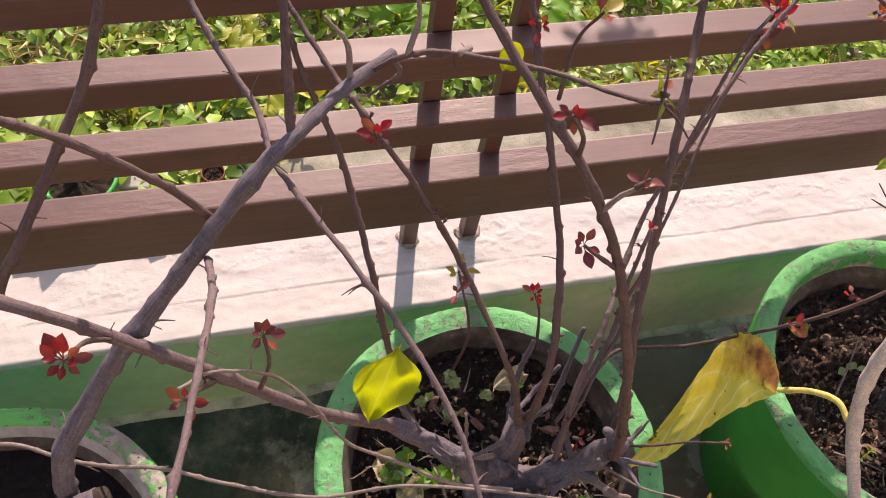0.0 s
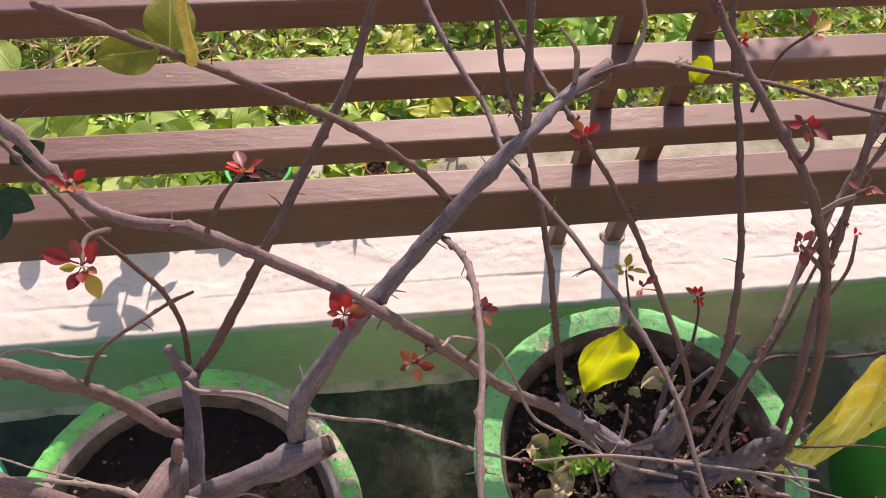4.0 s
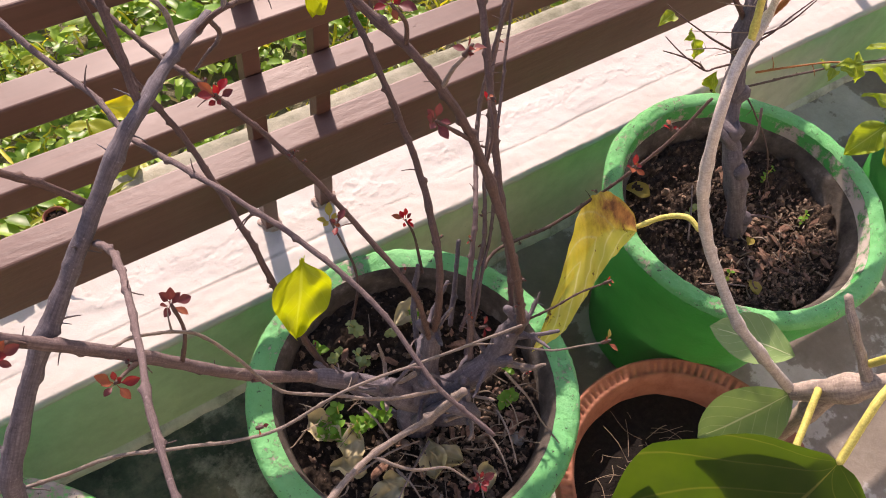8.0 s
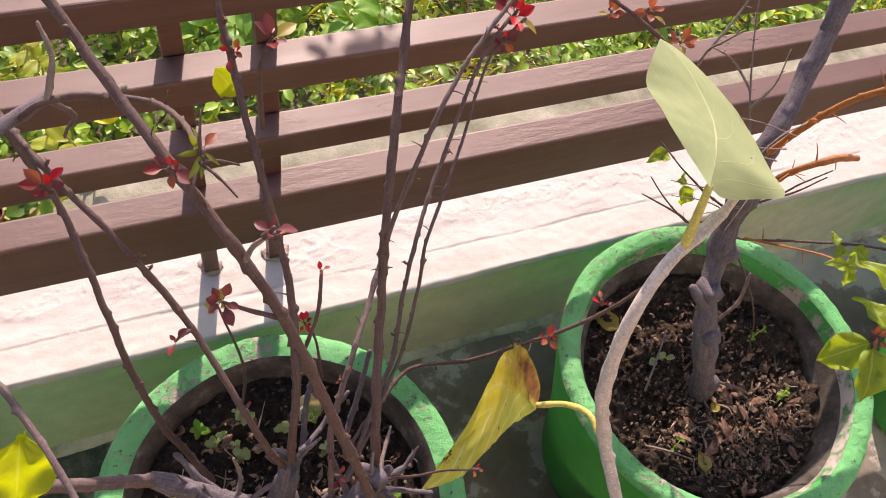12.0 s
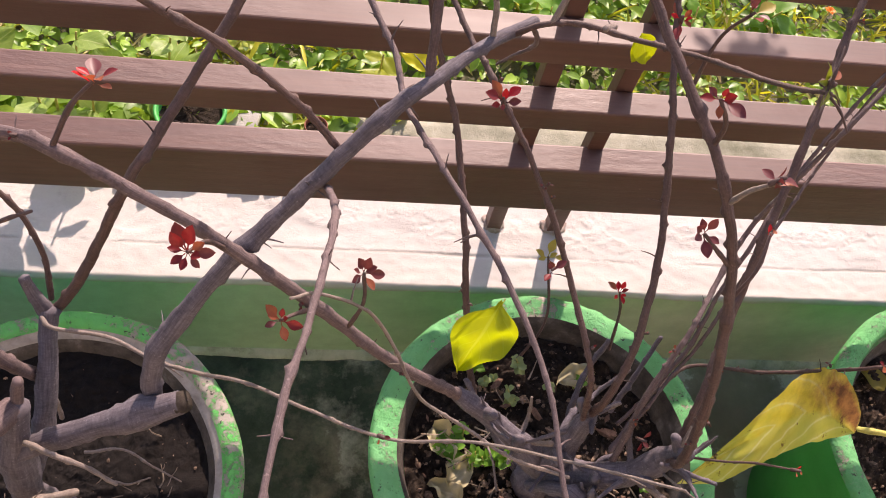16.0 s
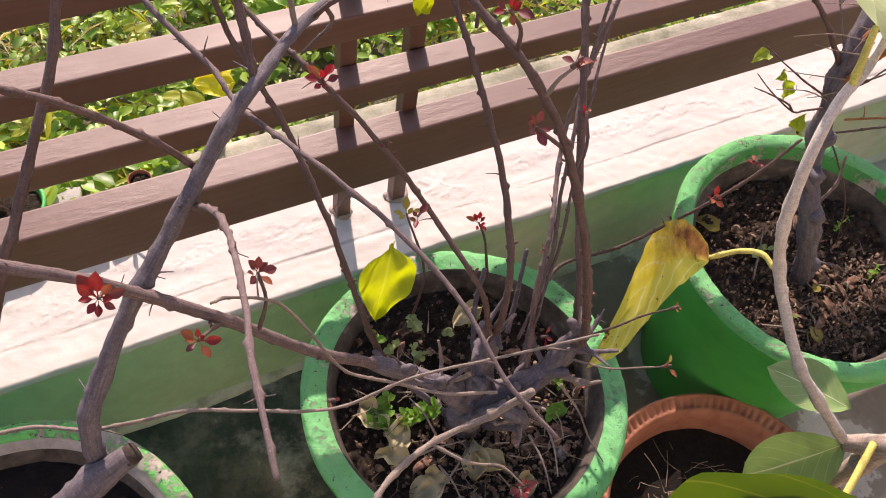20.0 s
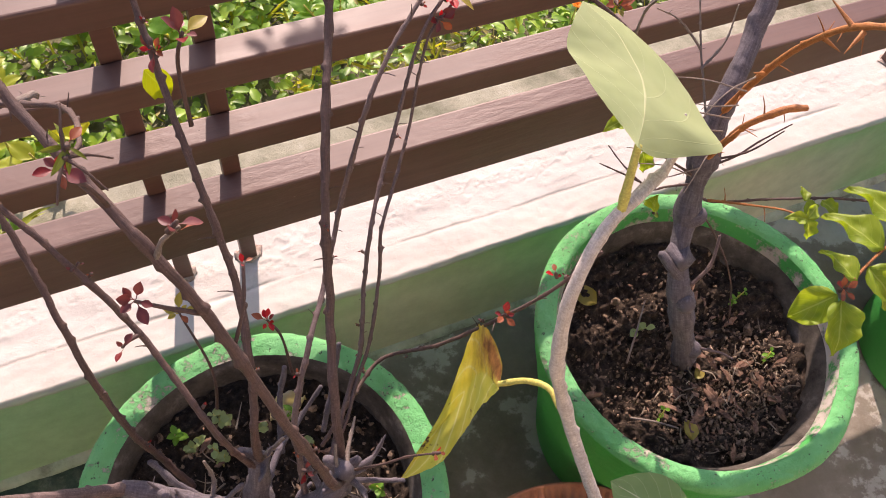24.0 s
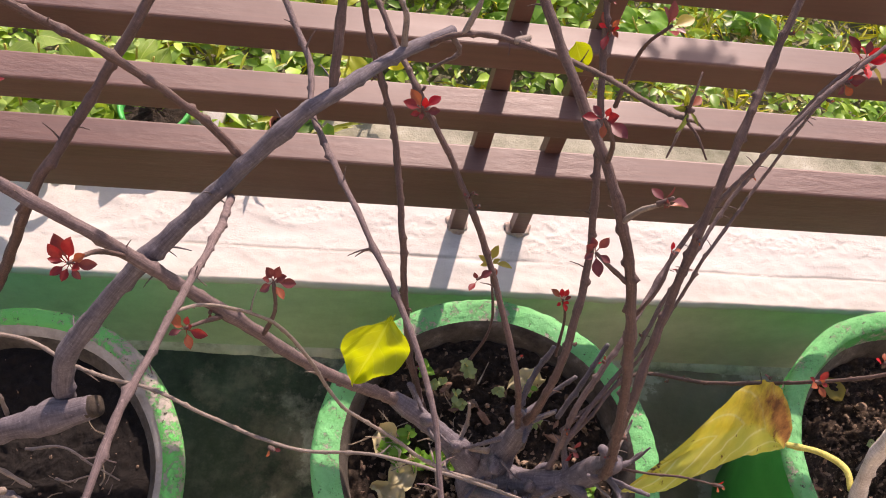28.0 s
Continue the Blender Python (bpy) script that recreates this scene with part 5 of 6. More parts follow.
# cut stubs, short twigs and side shoots
stem(b2, [(0.440, 0.560, 0.375), (0.462, 0.590, 0.415), (0.481, 0.619, 0.458)], 0.0085, 0.0070, M_BARK, 2, 45, 9, label="short cut stub")
stem(b2, [(0.390, 0.555, 0.370), (0.402, 0.590, 0.415), (0.418, 0.612, 0.462)], 0.0095, 0.0075, M_BARK, 2, 46, 9, label="short cut stub")
stem(b2, [(0.352, 0.490, 0.40), (0.380, 0.540, 0.40), (0.420, 0.575, 0.40), (0.450, 0.590, 0.43)], 0.0100, 0.0060, M_BARK, 3, 47, 9)
TIP = [(0.430, 0.462, 0.545), (0.455, 0.448, 0.575), (0.480, 0.435, 0.612), (0.498, 0.423, 0.635)]
stem(b2, TIP, 0.0026, 0.0016, M_TWIG, 4, 48, 7)
stem(b2, [(0.425, 0.455, 0.520), (0.448, 0.420, 0.545), (0.468, 0.398, 0.575), (0.477, 0.384, 0.598)], 0.0024, 0.0016, M_DRYTWIG, 3, 49, 7)
stem(b2, [(0.430, 0.462, 0.515), (0.462, 0.450, 0.515), (0.482, 0.440, 0.520)], 0.0070, 0.0055, M_BARK, 2, 50, 8, label="short cut stub")
rgk = random.Random(63)
for k in range(34):
    base = Vector(rgk.choice(((0.352, 0.490, 0.45), (0.366, 0.508, 0.52), (0.380, 0.462, 0.465), (0.412, 0.458, 0.495), (0.430, 0.462, 0.535), (0.428, 0.452, 0.57), (0.308, 0.500, 0.455), (0.372, 0.430, 0.455), (0.272, 0.522, 0.475))))
    way = Vector((rgk.uniform(-1, 1), rgk.uniform(-1, 1), rgk.uniform(-0.2, 1.0))).normalized()
    L = rgk.uniform(0.018, 0.055)
    mid = base + way * L * 0.55 + Vector((rgk.uniform(-1, 1), rgk.uniform(-1, 1), rgk.uniform(-1, 1))) * L * 0.15
    stem(b2, [tuple(base), tuple(mid), tuple(base + way * L + Vector((0, 0, L * 0.25)))], rgk.choice((0.0036, 0.005, 0.010)), rgk.choice((0.0022, 0.003, 0.006)), rgk.choice((M_BARK, M_DRYTWIG, M_BARK)), 3, 400 + k, 7, 1, name="spur", thorn_len=0.008)
for k, (x, y) in enumerate(((0.29, 0.44), (0.34, 0.45), (0.40, 0.43), (0.32, 0.39), (0.43, 0.44), (0.37, 0.40), (0.30, 0.47), (0.25, 0.46))):
    a = rgk.uniform(0, 6.28)
    L = rgk.uniform(0.05, 0.09)
    p = Vector((x, y, 0.36 + rgk.uniform(0, 0.03)))
    q = p + Vector((math.cos(a) * L, math.sin(a) * L, rgk.uniform(-0.01, 0.03)))
    stem(b2, [tuple(p), tuple((p + q) / 2 + Vector((0, 0, 0.012))), tuple(q)], 0.0030, 0.0016, M_DRYTWIG, 3, 440 + k, 6, 2, name="twig", thorn_len=0.007)
# forked dry twig that hangs over the front rim
F1 = [(0.262, 0.352, 0.800), (0.245, 0.362, 0.750), (0.204, 0.366, 0.728), (0.160, 0.346, 0.757), (0.136, 0.326, 0.760)]
stem(b2, F1, 0.0056, 0.0040, M_DRYTWIG, 5, 51, 8)
for k, e in enumerate(((0.128, 0.312, 0.715), (0.140, 0.300, 0.700), (0.150, 0.316, 0.670), (0.118, 0.322, 0.730))):
    stem(b2, [(0.140, 0.328, 0.759), ((0.140 + e[0]) / 2 + 0.004, (0.328 + e[1]) / 2, (0.759 + e[2]) / 2 + 0.008), e], 0.0030, 0.0014, M_DRYTWIG, 3, 52 + k, 6)
stem(b2, [(0.204, 0.366, 0.728), (0.225, 0.345, 0.720), (0.255, 0.340, 0.690), (0.270, 0.325, 0.670)], 0.0028, 0.0014, M_DRYTWIG, 3, 57, 6)
TW21 = [(0.330, 0.440, 0.545), (0.271, 0.448, 0.578), (0.231, 0.468, 0.594), (0.187, 0.485, 0.624), (0.159, 0.496, 0.700), (0.136, 0.496, 0.761), (0.103, 0.484, 0.811), (0.087, 0.456, 0.861)]
stem(b2, TW21, 0.0036, 0.0020, M_DRYTWIG, 6, 59, 7, 2)
HANG = [(0.104, 0.566, 0.806), (0.109, 0.524, 0.852), (0.108, 0.480, 0.888), (0.101, 0.425, 0.923), (0.090, 0.368, 0.944), (0.083, 0.315, 0.950)]
stem(b1, HANG, 0.0060, 0.0034, M_BARK2, 9, 60, 8, 4, thorn_len=0.007)
LTWIG = [(0.112, 0.585, 0.822), (0.088, 0.593, 0.853), (0.055, 0.595, 0.890), (0.021, 0.596, 0.920), (-0.045, 0.590, 0.975), (-0.110, 0.580, 1.030)]
stem(b1, LTWIG, 0.0056, 0.0042, M_TWIG, 5, 600, 8, 3)
stem(b1, [(0.168, 0.622, 0.858), (0.170, 0.650, 0.886), (0.174, 0.701, 0.933), (0.178, 0.760, 0.990)], 0.0060, 0.0048, M_TWIG, 4, 601, 8, 2)
stem(b2, [(0.405, 0.430, 0.520), (0.425, 0.405, 0.480), (0.438, 0.385, 0.440), (0.452, 0.362, 0.410)], 0.0030, 0.0014, M_DRYTWIG, 4, 58, 6)
# red and maroon tufts
cluster(b2, (0.029, 0.484, 0.858), (0.1, -0.5, 1), ["red", "maroon", "red", "rust", "red", "maroon", "red"], 61, 1.25, (0.040, 0.527, 0.787))
cluster(b2, (0.133, 0.533, 0.748), (0.3, -0.3, 1), ["maroon", "maroon", "rust", "maroon", "maroon"], 62, 1.15, (0.125, 0.517, 0.690))
cluster(b2, (0.076, 0.495, 0.746), (-0.2, -0.4, 1), ["red", "rust", "rust", "red", "maroon"], 63, 1.1, (0.100, 0.520, 0.716))
cluster(b2, (-0.028, 0.576, 0.890), (0.1, 0.1, 1), ["scarlet", "rust", "maroon", "rust", "red"], 64, 1.35, (-0.060, 0.560, 0.843))
cluster(b2, (-0.143, 0.588, 0.870), (0, -0.2, 1), ["red", "rust", "red", "rust", "scarlet"], 65, 1.2)
cluster(b2, (0.328, 0.500, 0.876), (-0.1, -0.6, 0.7), ["maroon", "maroon", "maroon", "maroon"], 66, 1.0, (0.360, 0.499, 0.840))
cluster(b2, (0.235, 0.664, 0.790), (-0.2, -0.2, 1), ["scarlet", "red", "maroon", "rust", "red"], 67, 1.3)
cluster(b2, (0.413, 0.639, 0.525), (0, 0, 1), ["scarlet", "scarlet", "scarlet", "red", "rust"], 68, 1.25, (0.425, 0.610, 0.440))
cluster(b2, (0.391, 0.522, 0.845), (0.3, 0.2, 1), ["scarlet", "red", "rust"], 69, 0.6, (0.372, 0.490, 0.806))
cluster(b2, (0.595, 0.509, 0.654), (0, -0.3, 1), ["rust", "red", "rust", "red"], 70, 0.95)
cluster(b2, (0.646, 0.520, 0.676), (-0.3, 0.1, 1), ["scarlet", "red", "rust"], 71, 0.95)
cluster(b2, (0.498, 0.423, 0.636), (0.5, -0.3, 0.6), ["scarlet", "rust", "rust"], 72, 0.8)
cluster(b2, (0.477, 0.384, 0.600), (0.5, -0.3, 0.6), ["rust", "rust", "olive"], 73, 1.0)
cluster(b2, (0.654, 0.790, 0.756), (0.2, -0.1, 1), ["scarlet", "red", "scarlet", "scarlet", "red", "olive", "maroon"], 74, 1.9, spread=1.1)
cluster(b2, (0.640, 0.775, 0.738), (0.2, -0.6, 0.5), ["maroon", "red", "rust", "scarlet"], 75, 1.5)
cluster(b2, (0.401, 0.685, 0.879), (0.3, 0, 1), ["maroon", "red", "olive", "maroon"], 76, 1.35, (0.392, 0.690, 0.780))
cluster(b2, (0.382, 0.740, 0.815), (-0.2, -0.2, 1), ["scarlet", "rust", "red", "rust"], 77, 1.35)
cluster(b2, (0.335, 0.670, 0.540), (0, 0, 1), ["olive", "olive", "rust", "olive"], 78, 1.35, (0.335, 0.625, 0.350), stalk_mat=M_TWIG)
cluster(b2, (0.293, 0.578, 0.680), (-0.5, 0, 1), ["maroon", "red", "maroon"], 79, 0.9, (0.308, 0.587, 0.676))
cluster(b2, (0.340, 0.365, 0.450), (0, -0.2, 1), ["red", "maroon", "red", "maroon", "maroon", "red"], 80, 1.1, (0.365, 0.395, 0.380))
cluster(b2, (0.459, 0.441, 0.440), (0.3, 0, 0.8), ["scarlet", "scarlet", "rust"], 81, 0.9)
cluster(b2, (0.362, 0.516, 0.910), (0.2, 0.2, 0.7), ["maroon", "rust", "maroon"], 82, 1.1, (0.345, 0.520, 0.880), stalk_mat=M_DRYTWIG)
cluster(b2, (0.144, 0.406, 0.774), (0.4, -0.4, 0.6), ["rust", "maroon"], 83, 0.6)
cluster(b2, (0.400, 0.470, 0.560), (0.4, -0.4, 0.6), ["maroon", "maroon", "red"], 84, 0.9)
for pts, n_b, s in ((S11, 4, 1), (S12, 5, 2), (S13, 5, 3), (S14, 4, 4), (S15, 5, 5), (S16, 4, 6), (S17, 4, 7), (S18, 5, 8), (BOUGH8, 3, 9)):
    buds(b2, pts, n_b, ["rust", "red", "maroon"], 100 + s, 0.38)
cluster(b1, (0.330, 0.500, 1.012), (0.1, -0.5, 0.5), ["sprig", "sprig", "rust", "sprig", "sprig"], 85, 0.9, spread=1.3)
cluster(b2, (0.316, 0.545, 0.945), (-0.3, -0.3, 0.8), ["red", "maroon", "rust", "red"], 86, 1.1, (0.330, 0.545, 0.905))
cluster(b2, (0.360, 0.515, 0.915), (0.5, 0.0, 0.6), ["maroon", "maroon", "maroon"], 87, 1.0)
for k, q in enumerate(((0.340, 0.482, 1.000), (0.345, 0.502, 0.995), (0.320, 0.480, 1.002), (0.333, 0.512, 1.024))):
    stem(b1, [(0.328, 0.496, 1.010), tuple((Vector(q) + Vector((0.328, 0.496, 1.014))) / 2), q], 0.0016, 0.0008, M_TWIG, 1, 470 + k, 6, name="shoot_tip")
for k, (p0, p1) in enumerate((((0.255, 0.673, 0.864), (0.262, 0.700, 0.905)), ((0.290, 0.664, 0.872), (0.300, 0.690, 0.845)), ((0.215, 0.668, 0.850), (0.200, 0.690, 0.890)))):
    p0, p1 = Vector(p0), Vector(p1)
    stem(b1, [tuple(p0), tuple((p0 + p1) / 2 + Vector((0.006, 0, 0.004))), tuple(p1)], 0.0050, 0.0022, M_DRYTWIG, 3, 480 + k, 7, 2, thorn_len=0.006)
# yellow leaves
YL = leaf_mesh("broad_yellow_leaf", 0.074, 0.050, M_YELLOW, 0.32, 0.22, 0.02, 0.20, 0.0, 26, 14, 4, 0.26, 0.10)
share("leaf", YL, aim((0.211, 0.470, 0.836), (-0.31, -0.36, -0.87), (-0.1, -0.8, 0.6), 0.84), b2, "bright yellow-green leaf lit from behind")
YL2 = leaf_mesh("small_yellow_leaf", 0.036, 0.024, M_YELLOW, 0.42, 0.2, 0.2, 0.1, 0.05, 8, 6, 5)
for p, d, s in (((0.372, 0.772, 0.762), (0.4, -0.2, -0.7), 1.0), ((0.380, 0.780, 0.752), (-0.2, -0.5, -0.6), 0.7)):
    share("leaf", YL2, aim(p, d, (0.1, -0.7, 0.7), s), b2, "small yellow leaf")

# -- plant in the right pot: a gnarled single trunk
b3 = thing("bougainvillea", (0.905, 0.505, 0.318), "bougainvillea with one knobbly grey trunk, thorny orange shoots and lime leaves", "shrub", "bougainvilleas in pots")
TRUNK3 = [(0.912, 0.494, 0.270), (0.907, 0.497, 0.312), (0.893, 0.504, 0.365), (0.872, 0.528, 0.440), (0.872, 0.562, 0.487), (0.893, 0.602, 0.525), (0.899, 0.622, 0.585), (0.899, 0.634, 0.640), (0.921, 0.655, 0.680), (0.957, 0.690, 0.712), (0.985, 0.720, 0.750)]
BOUGH3 = [(0.980, 0.715, 0.745), (1.010, 0.770, 0.860), (1.020, 0.860, 1.000), (1.060, 0.940, 1.090)]
stem(b3, TRUNK3, 0.035, 0.024, M_BARK, 14, 130, 16, 0, name="trunk")
stem(b3, BOUGH3, 0.028, 0.014, M_BARK, 6, 128, 10)
for k, (p, q, r) in enumerate((((0.874, 0.535, 0.452), (0.868, 0.518, 0.462), 0.034), ((0.874, 0.570, 0.492), (0.866, 0.556, 0.505), 0.038), ((0.895, 0.505, 0.362), (0.905, 0.490, 0.366), 0.034), ((0.893, 0.600, 0.522), (0.905, 0.590, 0.535), 0.034))):
    stem(b3, [p, q], r, r * 0.45, M_BARK, 2, 900 + k, 12, 0, name="knot")
stem(b3, [(0.878, 0.545, 0.470), (0.858, 0.560, 0.495), (0.850, 0.575, 0.505)], 0.017, 0.013, M_BARK, 3, 131, 10, label="knobbly stub")
stem(b3, [(0.893, 0.502, 0.370), (0.925, 0.480, 0.372), (0.950, 0.470, 0.352)], 0.0050, 0.0030, M_BARK2, 2, 132, 8)
stem(b3, [(0.880, 0.540, 0.460), (0.910, 0.550, 0.485), (0.925, 0.570, 0.510)], 0.0055, 0.0040, M_BARK2, 2, 133, 8)
O20 = [(0.897, 0.622, 0.600), (0.870, 0.590, 0.690), (0.850, 0.570, 0.738), (0.868, 0.558, 0.765), (0.893, 0.555, 0.762)]
stem(b3, O20, 0.0062, 0.0046, M_ORANGE, 4, 134, 8, 5, thorn_len=0.016)
O21 = [(0.902, 0.640, 0.640), (0.900, 0.621, 0.723), (0.891, 0.593, 0.799), (0.874, 0.551, 0.867), (0.854, 0.499, 0.916), (0.828, 0.454, 0.944), (0.812, 0.405, 0.955), (0.800, 0.350, 0.948), (0.792, 0.300, 0.930)]
stem(b3, O21, 0.0062, 0.0024, M_ORANGE, 5, 135, 8, 7, thorn_len=0.018)
for p, q in (((0.874, 0.551, 0.867), (0.871, 0.581, 0.872)), ((0.868, 0.538, 0.876), (0.848, 0.530, 0.868)), ((0.897, 0.612, 0.745), (0.880, 0.612, 0.752)), ((0.885, 0.575, 0.830), (0.898, 0.562, 0.822))):
    part("thorn", sweep([p, tuple((Vector(p) + Vector(q)) / 2), q], 0.0026, 0.0003, 7, 0.1, 0.003, 0, 5), M_ORANGE, b3, "stout orange thorn")
TW22 = [(0.905, 0.628, 0.560), (0.930, 0.640, 0.520), (0.968, 0.634, 0.470), (1.013, 0.593, 0.509), (1.056, 0.545, 0.555), (1.107, 0.474, 0.606), (1.150, 0.410, 0.640)]
stem(b3, TW22, 0.0036, 0.0022, M_TWIG, 4, 136, 7, 2)
stem(b3, [(0.900, 0.610, 0.540), (0.940, 0.580, 0.480), (0.965, 0.545, 0.420), (0.985, 0.520, 0.335)], 0.0026, 0.0014, M_TWIG, 5, 137, 6, 3)
LS = [(1.120, 0.470, 0.600), (1.060, 0.465, 0.620), (0.985, 0.450, 0.630), (0.916, 0.426, 0.634)]
stem(b3, LS, 0.0034, 0.0020, M_ORANGE, 3, 138, 7)
rg3 = random.Random(8)
for k in range(9):
    a = rg3.uniform(0, 6.28)
    p0 = Vector((0.890, 0.615, 0.58 + 0.02 * k))
    stem(b3, [tuple(p0), tuple(p0 + Vector((-0.03 - 0.01 * (k % 3), 0.02 * math.sin(a), 0.01))), tuple(p0 + Vector((-0.06 - 0.015 * (k % 3), 0.04 * math.sin(a), 0.025 * math.cos(a))))], 0.0018, 0.0008, M_DRYTWIG, 2, 140 + k, 5, 1, name="twig", thorn_len=0.005)
cluster(b3, (0.916, 0.426, 0.638), (-0.1, -0.3, 1), ["rust", "rust", "rust", "red", "rust"], 160, 1.35, spread=1.1)
for p, d, s in (((0.910, 0.425, 0.632), (-0.55, 0.10, -0.55), 1.0), ((0.912, 0.420, 0.630), (-0.35, -0.70, -0.25), 0.95), ((0.935, 0.430, 0.634), (-0.1, 0.75, 0.1), 0.8),
                ((0.960, 0.440, 0.630), (0.3, -0.7, -0.2), 1.05), ((0.985, 0.450, 0.632), (-0.3, 0.8, 0.1), 1.15), ((1.000, 0.452, 0.630), (0.25, -0.75, -0.1), 1.0),
                ((1.030, 0.460, 0.626), (-0.2, 0.8, 0.15), 1.3), ((1.050, 0.463, 0.622), (0.4, 0.6, 0.1), 1.1), ((1.060, 0.465, 0.62), (0.2, -0.8, 0.0), 1.1),
                ((1.040, 0.555, 0.545), (0.1, -0.6, 0.2), 0.45), ((1.035, 0.560, 0.540), (-0.5, -0.3, 0.1), 0.4), ((1.030, 0.565, 0.535), (0.2, 0.4, 0.1), 0.4)):
    share("leaf", LEAVES["lime"], aim(p, d, (0.1 * d[0], -0.25, 1), s), b3, "lime-green leaf with brown tinges")
for k, pts in enumerate(([(0.900, 0.640, 0.630), (0.905, 0.667, 0.650), (0.912, 0.705, 0.680), (0.922, 0.744, 0.712), (0.930, 0.775, 0.745)],
                         [(0.912, 0.705, 0.680), (0.890, 0.728, 0.706), (0.862, 0.738, 0.722)], [(0.908, 0.690, 0.668), (0.935, 0.700, 0.690), (0.955, 0.722, 0.715)],
                         [(0.800, 0.690, 0.748), (0.790, 0.680, 0.790), (0.772, 0.655, 0.830), (0.755, 0.628, 0.874)], [(0.790, 0.680, 0.790), (0.812, 0.690, 0.815), (0.830, 0.700, 0.850)],
                         [(0.885, 0.615, 0.570), (0.860, 0.622, 0.568), (0.839, 0.624, 0.572), (0.820, 0.650, 0.585), (0.809, 0.676, 0.597)],
                         [(0.839, 0.624, 0.572), (0.822, 0.626, 0.590), (0.800, 0.640, 0.600), (0.785, 0.655, 0.602)], [(0.885, 0.618, 0.585), (0.858, 0.640, 0.600), (0.838, 0.672, 0.612), (0.828, 0.705, 0.618)],
                         [(0.900, 0.620, 0.600), (0.925, 0.600, 0.630), (0.945, 0.590, 0.668)], [(0.900, 0.618, 0.590), (0.930, 0.612, 0.606), (0.962, 0.615, 0.618), (0.985, 0.610, 0.640)])):
    stem(b3, pts, 0.0030, 0.0013, M_DRYTWIG if k < 5 else M_TWIG, 3, 330 + k, 6, 3, name="twig", thorn_len=0.006)
for p, d, s in (((0.838, 0.697, 0.606), (-0.7, -0.2, 0.1), 0.5), ((0.846, 0.660, 0.590), (0.1, -0.5, -0.6), 0.5), ((0.850, 0.668, 0.592), (0.3, 0.2, -0.5), 0.4)):
    share("leaf", LEAVES["lime"], aim(p, d, (0.0, -0.4, 1), s), b3, "small yellow-green leaf")
for d, s in (((-0.7, 0.3, 0.1), 0.36), ((0.7, 0.3, 0.2), 0.38), ((0.05, -0.6, -0.5), 0.40)):
    share("leaf", LEAVES["lime"], aim((0.900, 0.492, 0.672), d, (0.0, -0.4, 1), s), b3, "small yellow-green leaf")
stem(b3, [(0.886, 0.584, 0.582), (0.890, 0.550, 0.620), (0.898, 0.515, 0.655), (0.900, 0.492, 0.671)], 0.0024, 0.0014, M_ORANGE, 3, 350, 6, 1)
S23 = [(0.897, 0.630, 0.615), (0.845, 0.660, 0.690), (0.790, 0.700, 0.755), (0.750, 0.735, 0.783), (0.715, 0.757, 0.802)]
stem(b3, S23, 0.0070, 0.0034, M_TWIG, 6, 161, 8, 4)
for p, s in (((0.725, 0.746, 0.786), 5), ((0.758, 0.733, 0.792), 6), ((0.777, 0.702, 0.782), 7)):
    cluster(b3, p, (0, -0.3, 1), ["rust", "rust", "olive", "rust"], 165 + s, 1.25, tuple(Vector(p) + Vector((0.01, 0.015, -0.012))))
cluster(b3, (0.835, 0.600, 0.560), (-0.6, 0, 0.5), ["lime"], 175, 0.9)

# -- fig sapling: pale stem with very large leaves
fig = thing("fig_sapling", TERRA, "fig sapling with pale bent stems and very large leaves", "sapling")
FIG = [(0.690, 0.262, 0.470), (0.655, 0.300, 0.520), (0.624, 0.340, 0.570), (0.611, 0.388, 0.622), (0.604, 0.415, 0.660), (0.595, 0.434, 0.710), (0.602, 0.457, 0.775), (0.632, 0.481, 0.810), (0.665, 0.495, 0.818), (0.700, 0.512, 0.808)]
stem(fig, FIG, 0.0075, 0.0060, M_FIG, 6, 180, 11)
stem(fig, [(0.690, 0.262, 0.470), (0.706, 0.236, 0.509), (0.740, 0.205, 0.555), (0.790, 0.180, 0.590)], 0.0115, 0.0100, M_FIGBARK, 7, 181, 14, label="rough brown branch")
stem(fig, [(0.672, 0.252, 0.108), (0.680, 0.250, 0.25), (0.692, 0.240, 0.38), (0.706, 0.236, 0.509)], 0.0140, 0.0115, M_FIGBARK, 4, 182, 12, name="trunk")
stem(fig, [(0.722, 0.222, 0.535), (0.717, 0.258, 0.572), (0.717, 0.280, 0.592), (0.720, 0.297, 0.606)], 0.0062, 0.0050, M_FIGBARK, 3, 183, 10)
stem(fig, [(0.648, 0.487, 0.814), (0.651, 0.496, 0.842), (0.656, 0.506, 0.868)], 0.0036, 0.0030, M_PETIOLE, 1, 184, 8, name="petiole")
stem(fig, [(0.601, 0.417, 0.655), (0.600, 0.435, 0.655), (0.590, 0.452, 0.640), (0.574, 0.464, 0.620)], 0.0028, 0.0024, M_PETIOLE, 1, 185, 8, name="petiole")
stem(fig, [(0.726, 0.236, 0.552), (0.694, 0.220, 0.640), (0.648, 0.212, 0.684), (0.601, 0.203, 0.674), (0.556, 0.183, 0.639)], 0.0044, 0.0036, M_PETIOLE, 1, 186, 8, name="petiole")
stem(fig, [(0.690, 0.246, 0.506), (0.682, 0.243, 0.509), (0.650, 0.227, 0.505), (0.620, 0.212, 0.501), (0.591, 0.197, 0.495)], 0.0042, 0.0034, M_PETIOLE, 1, 188, 8, name="petiole")
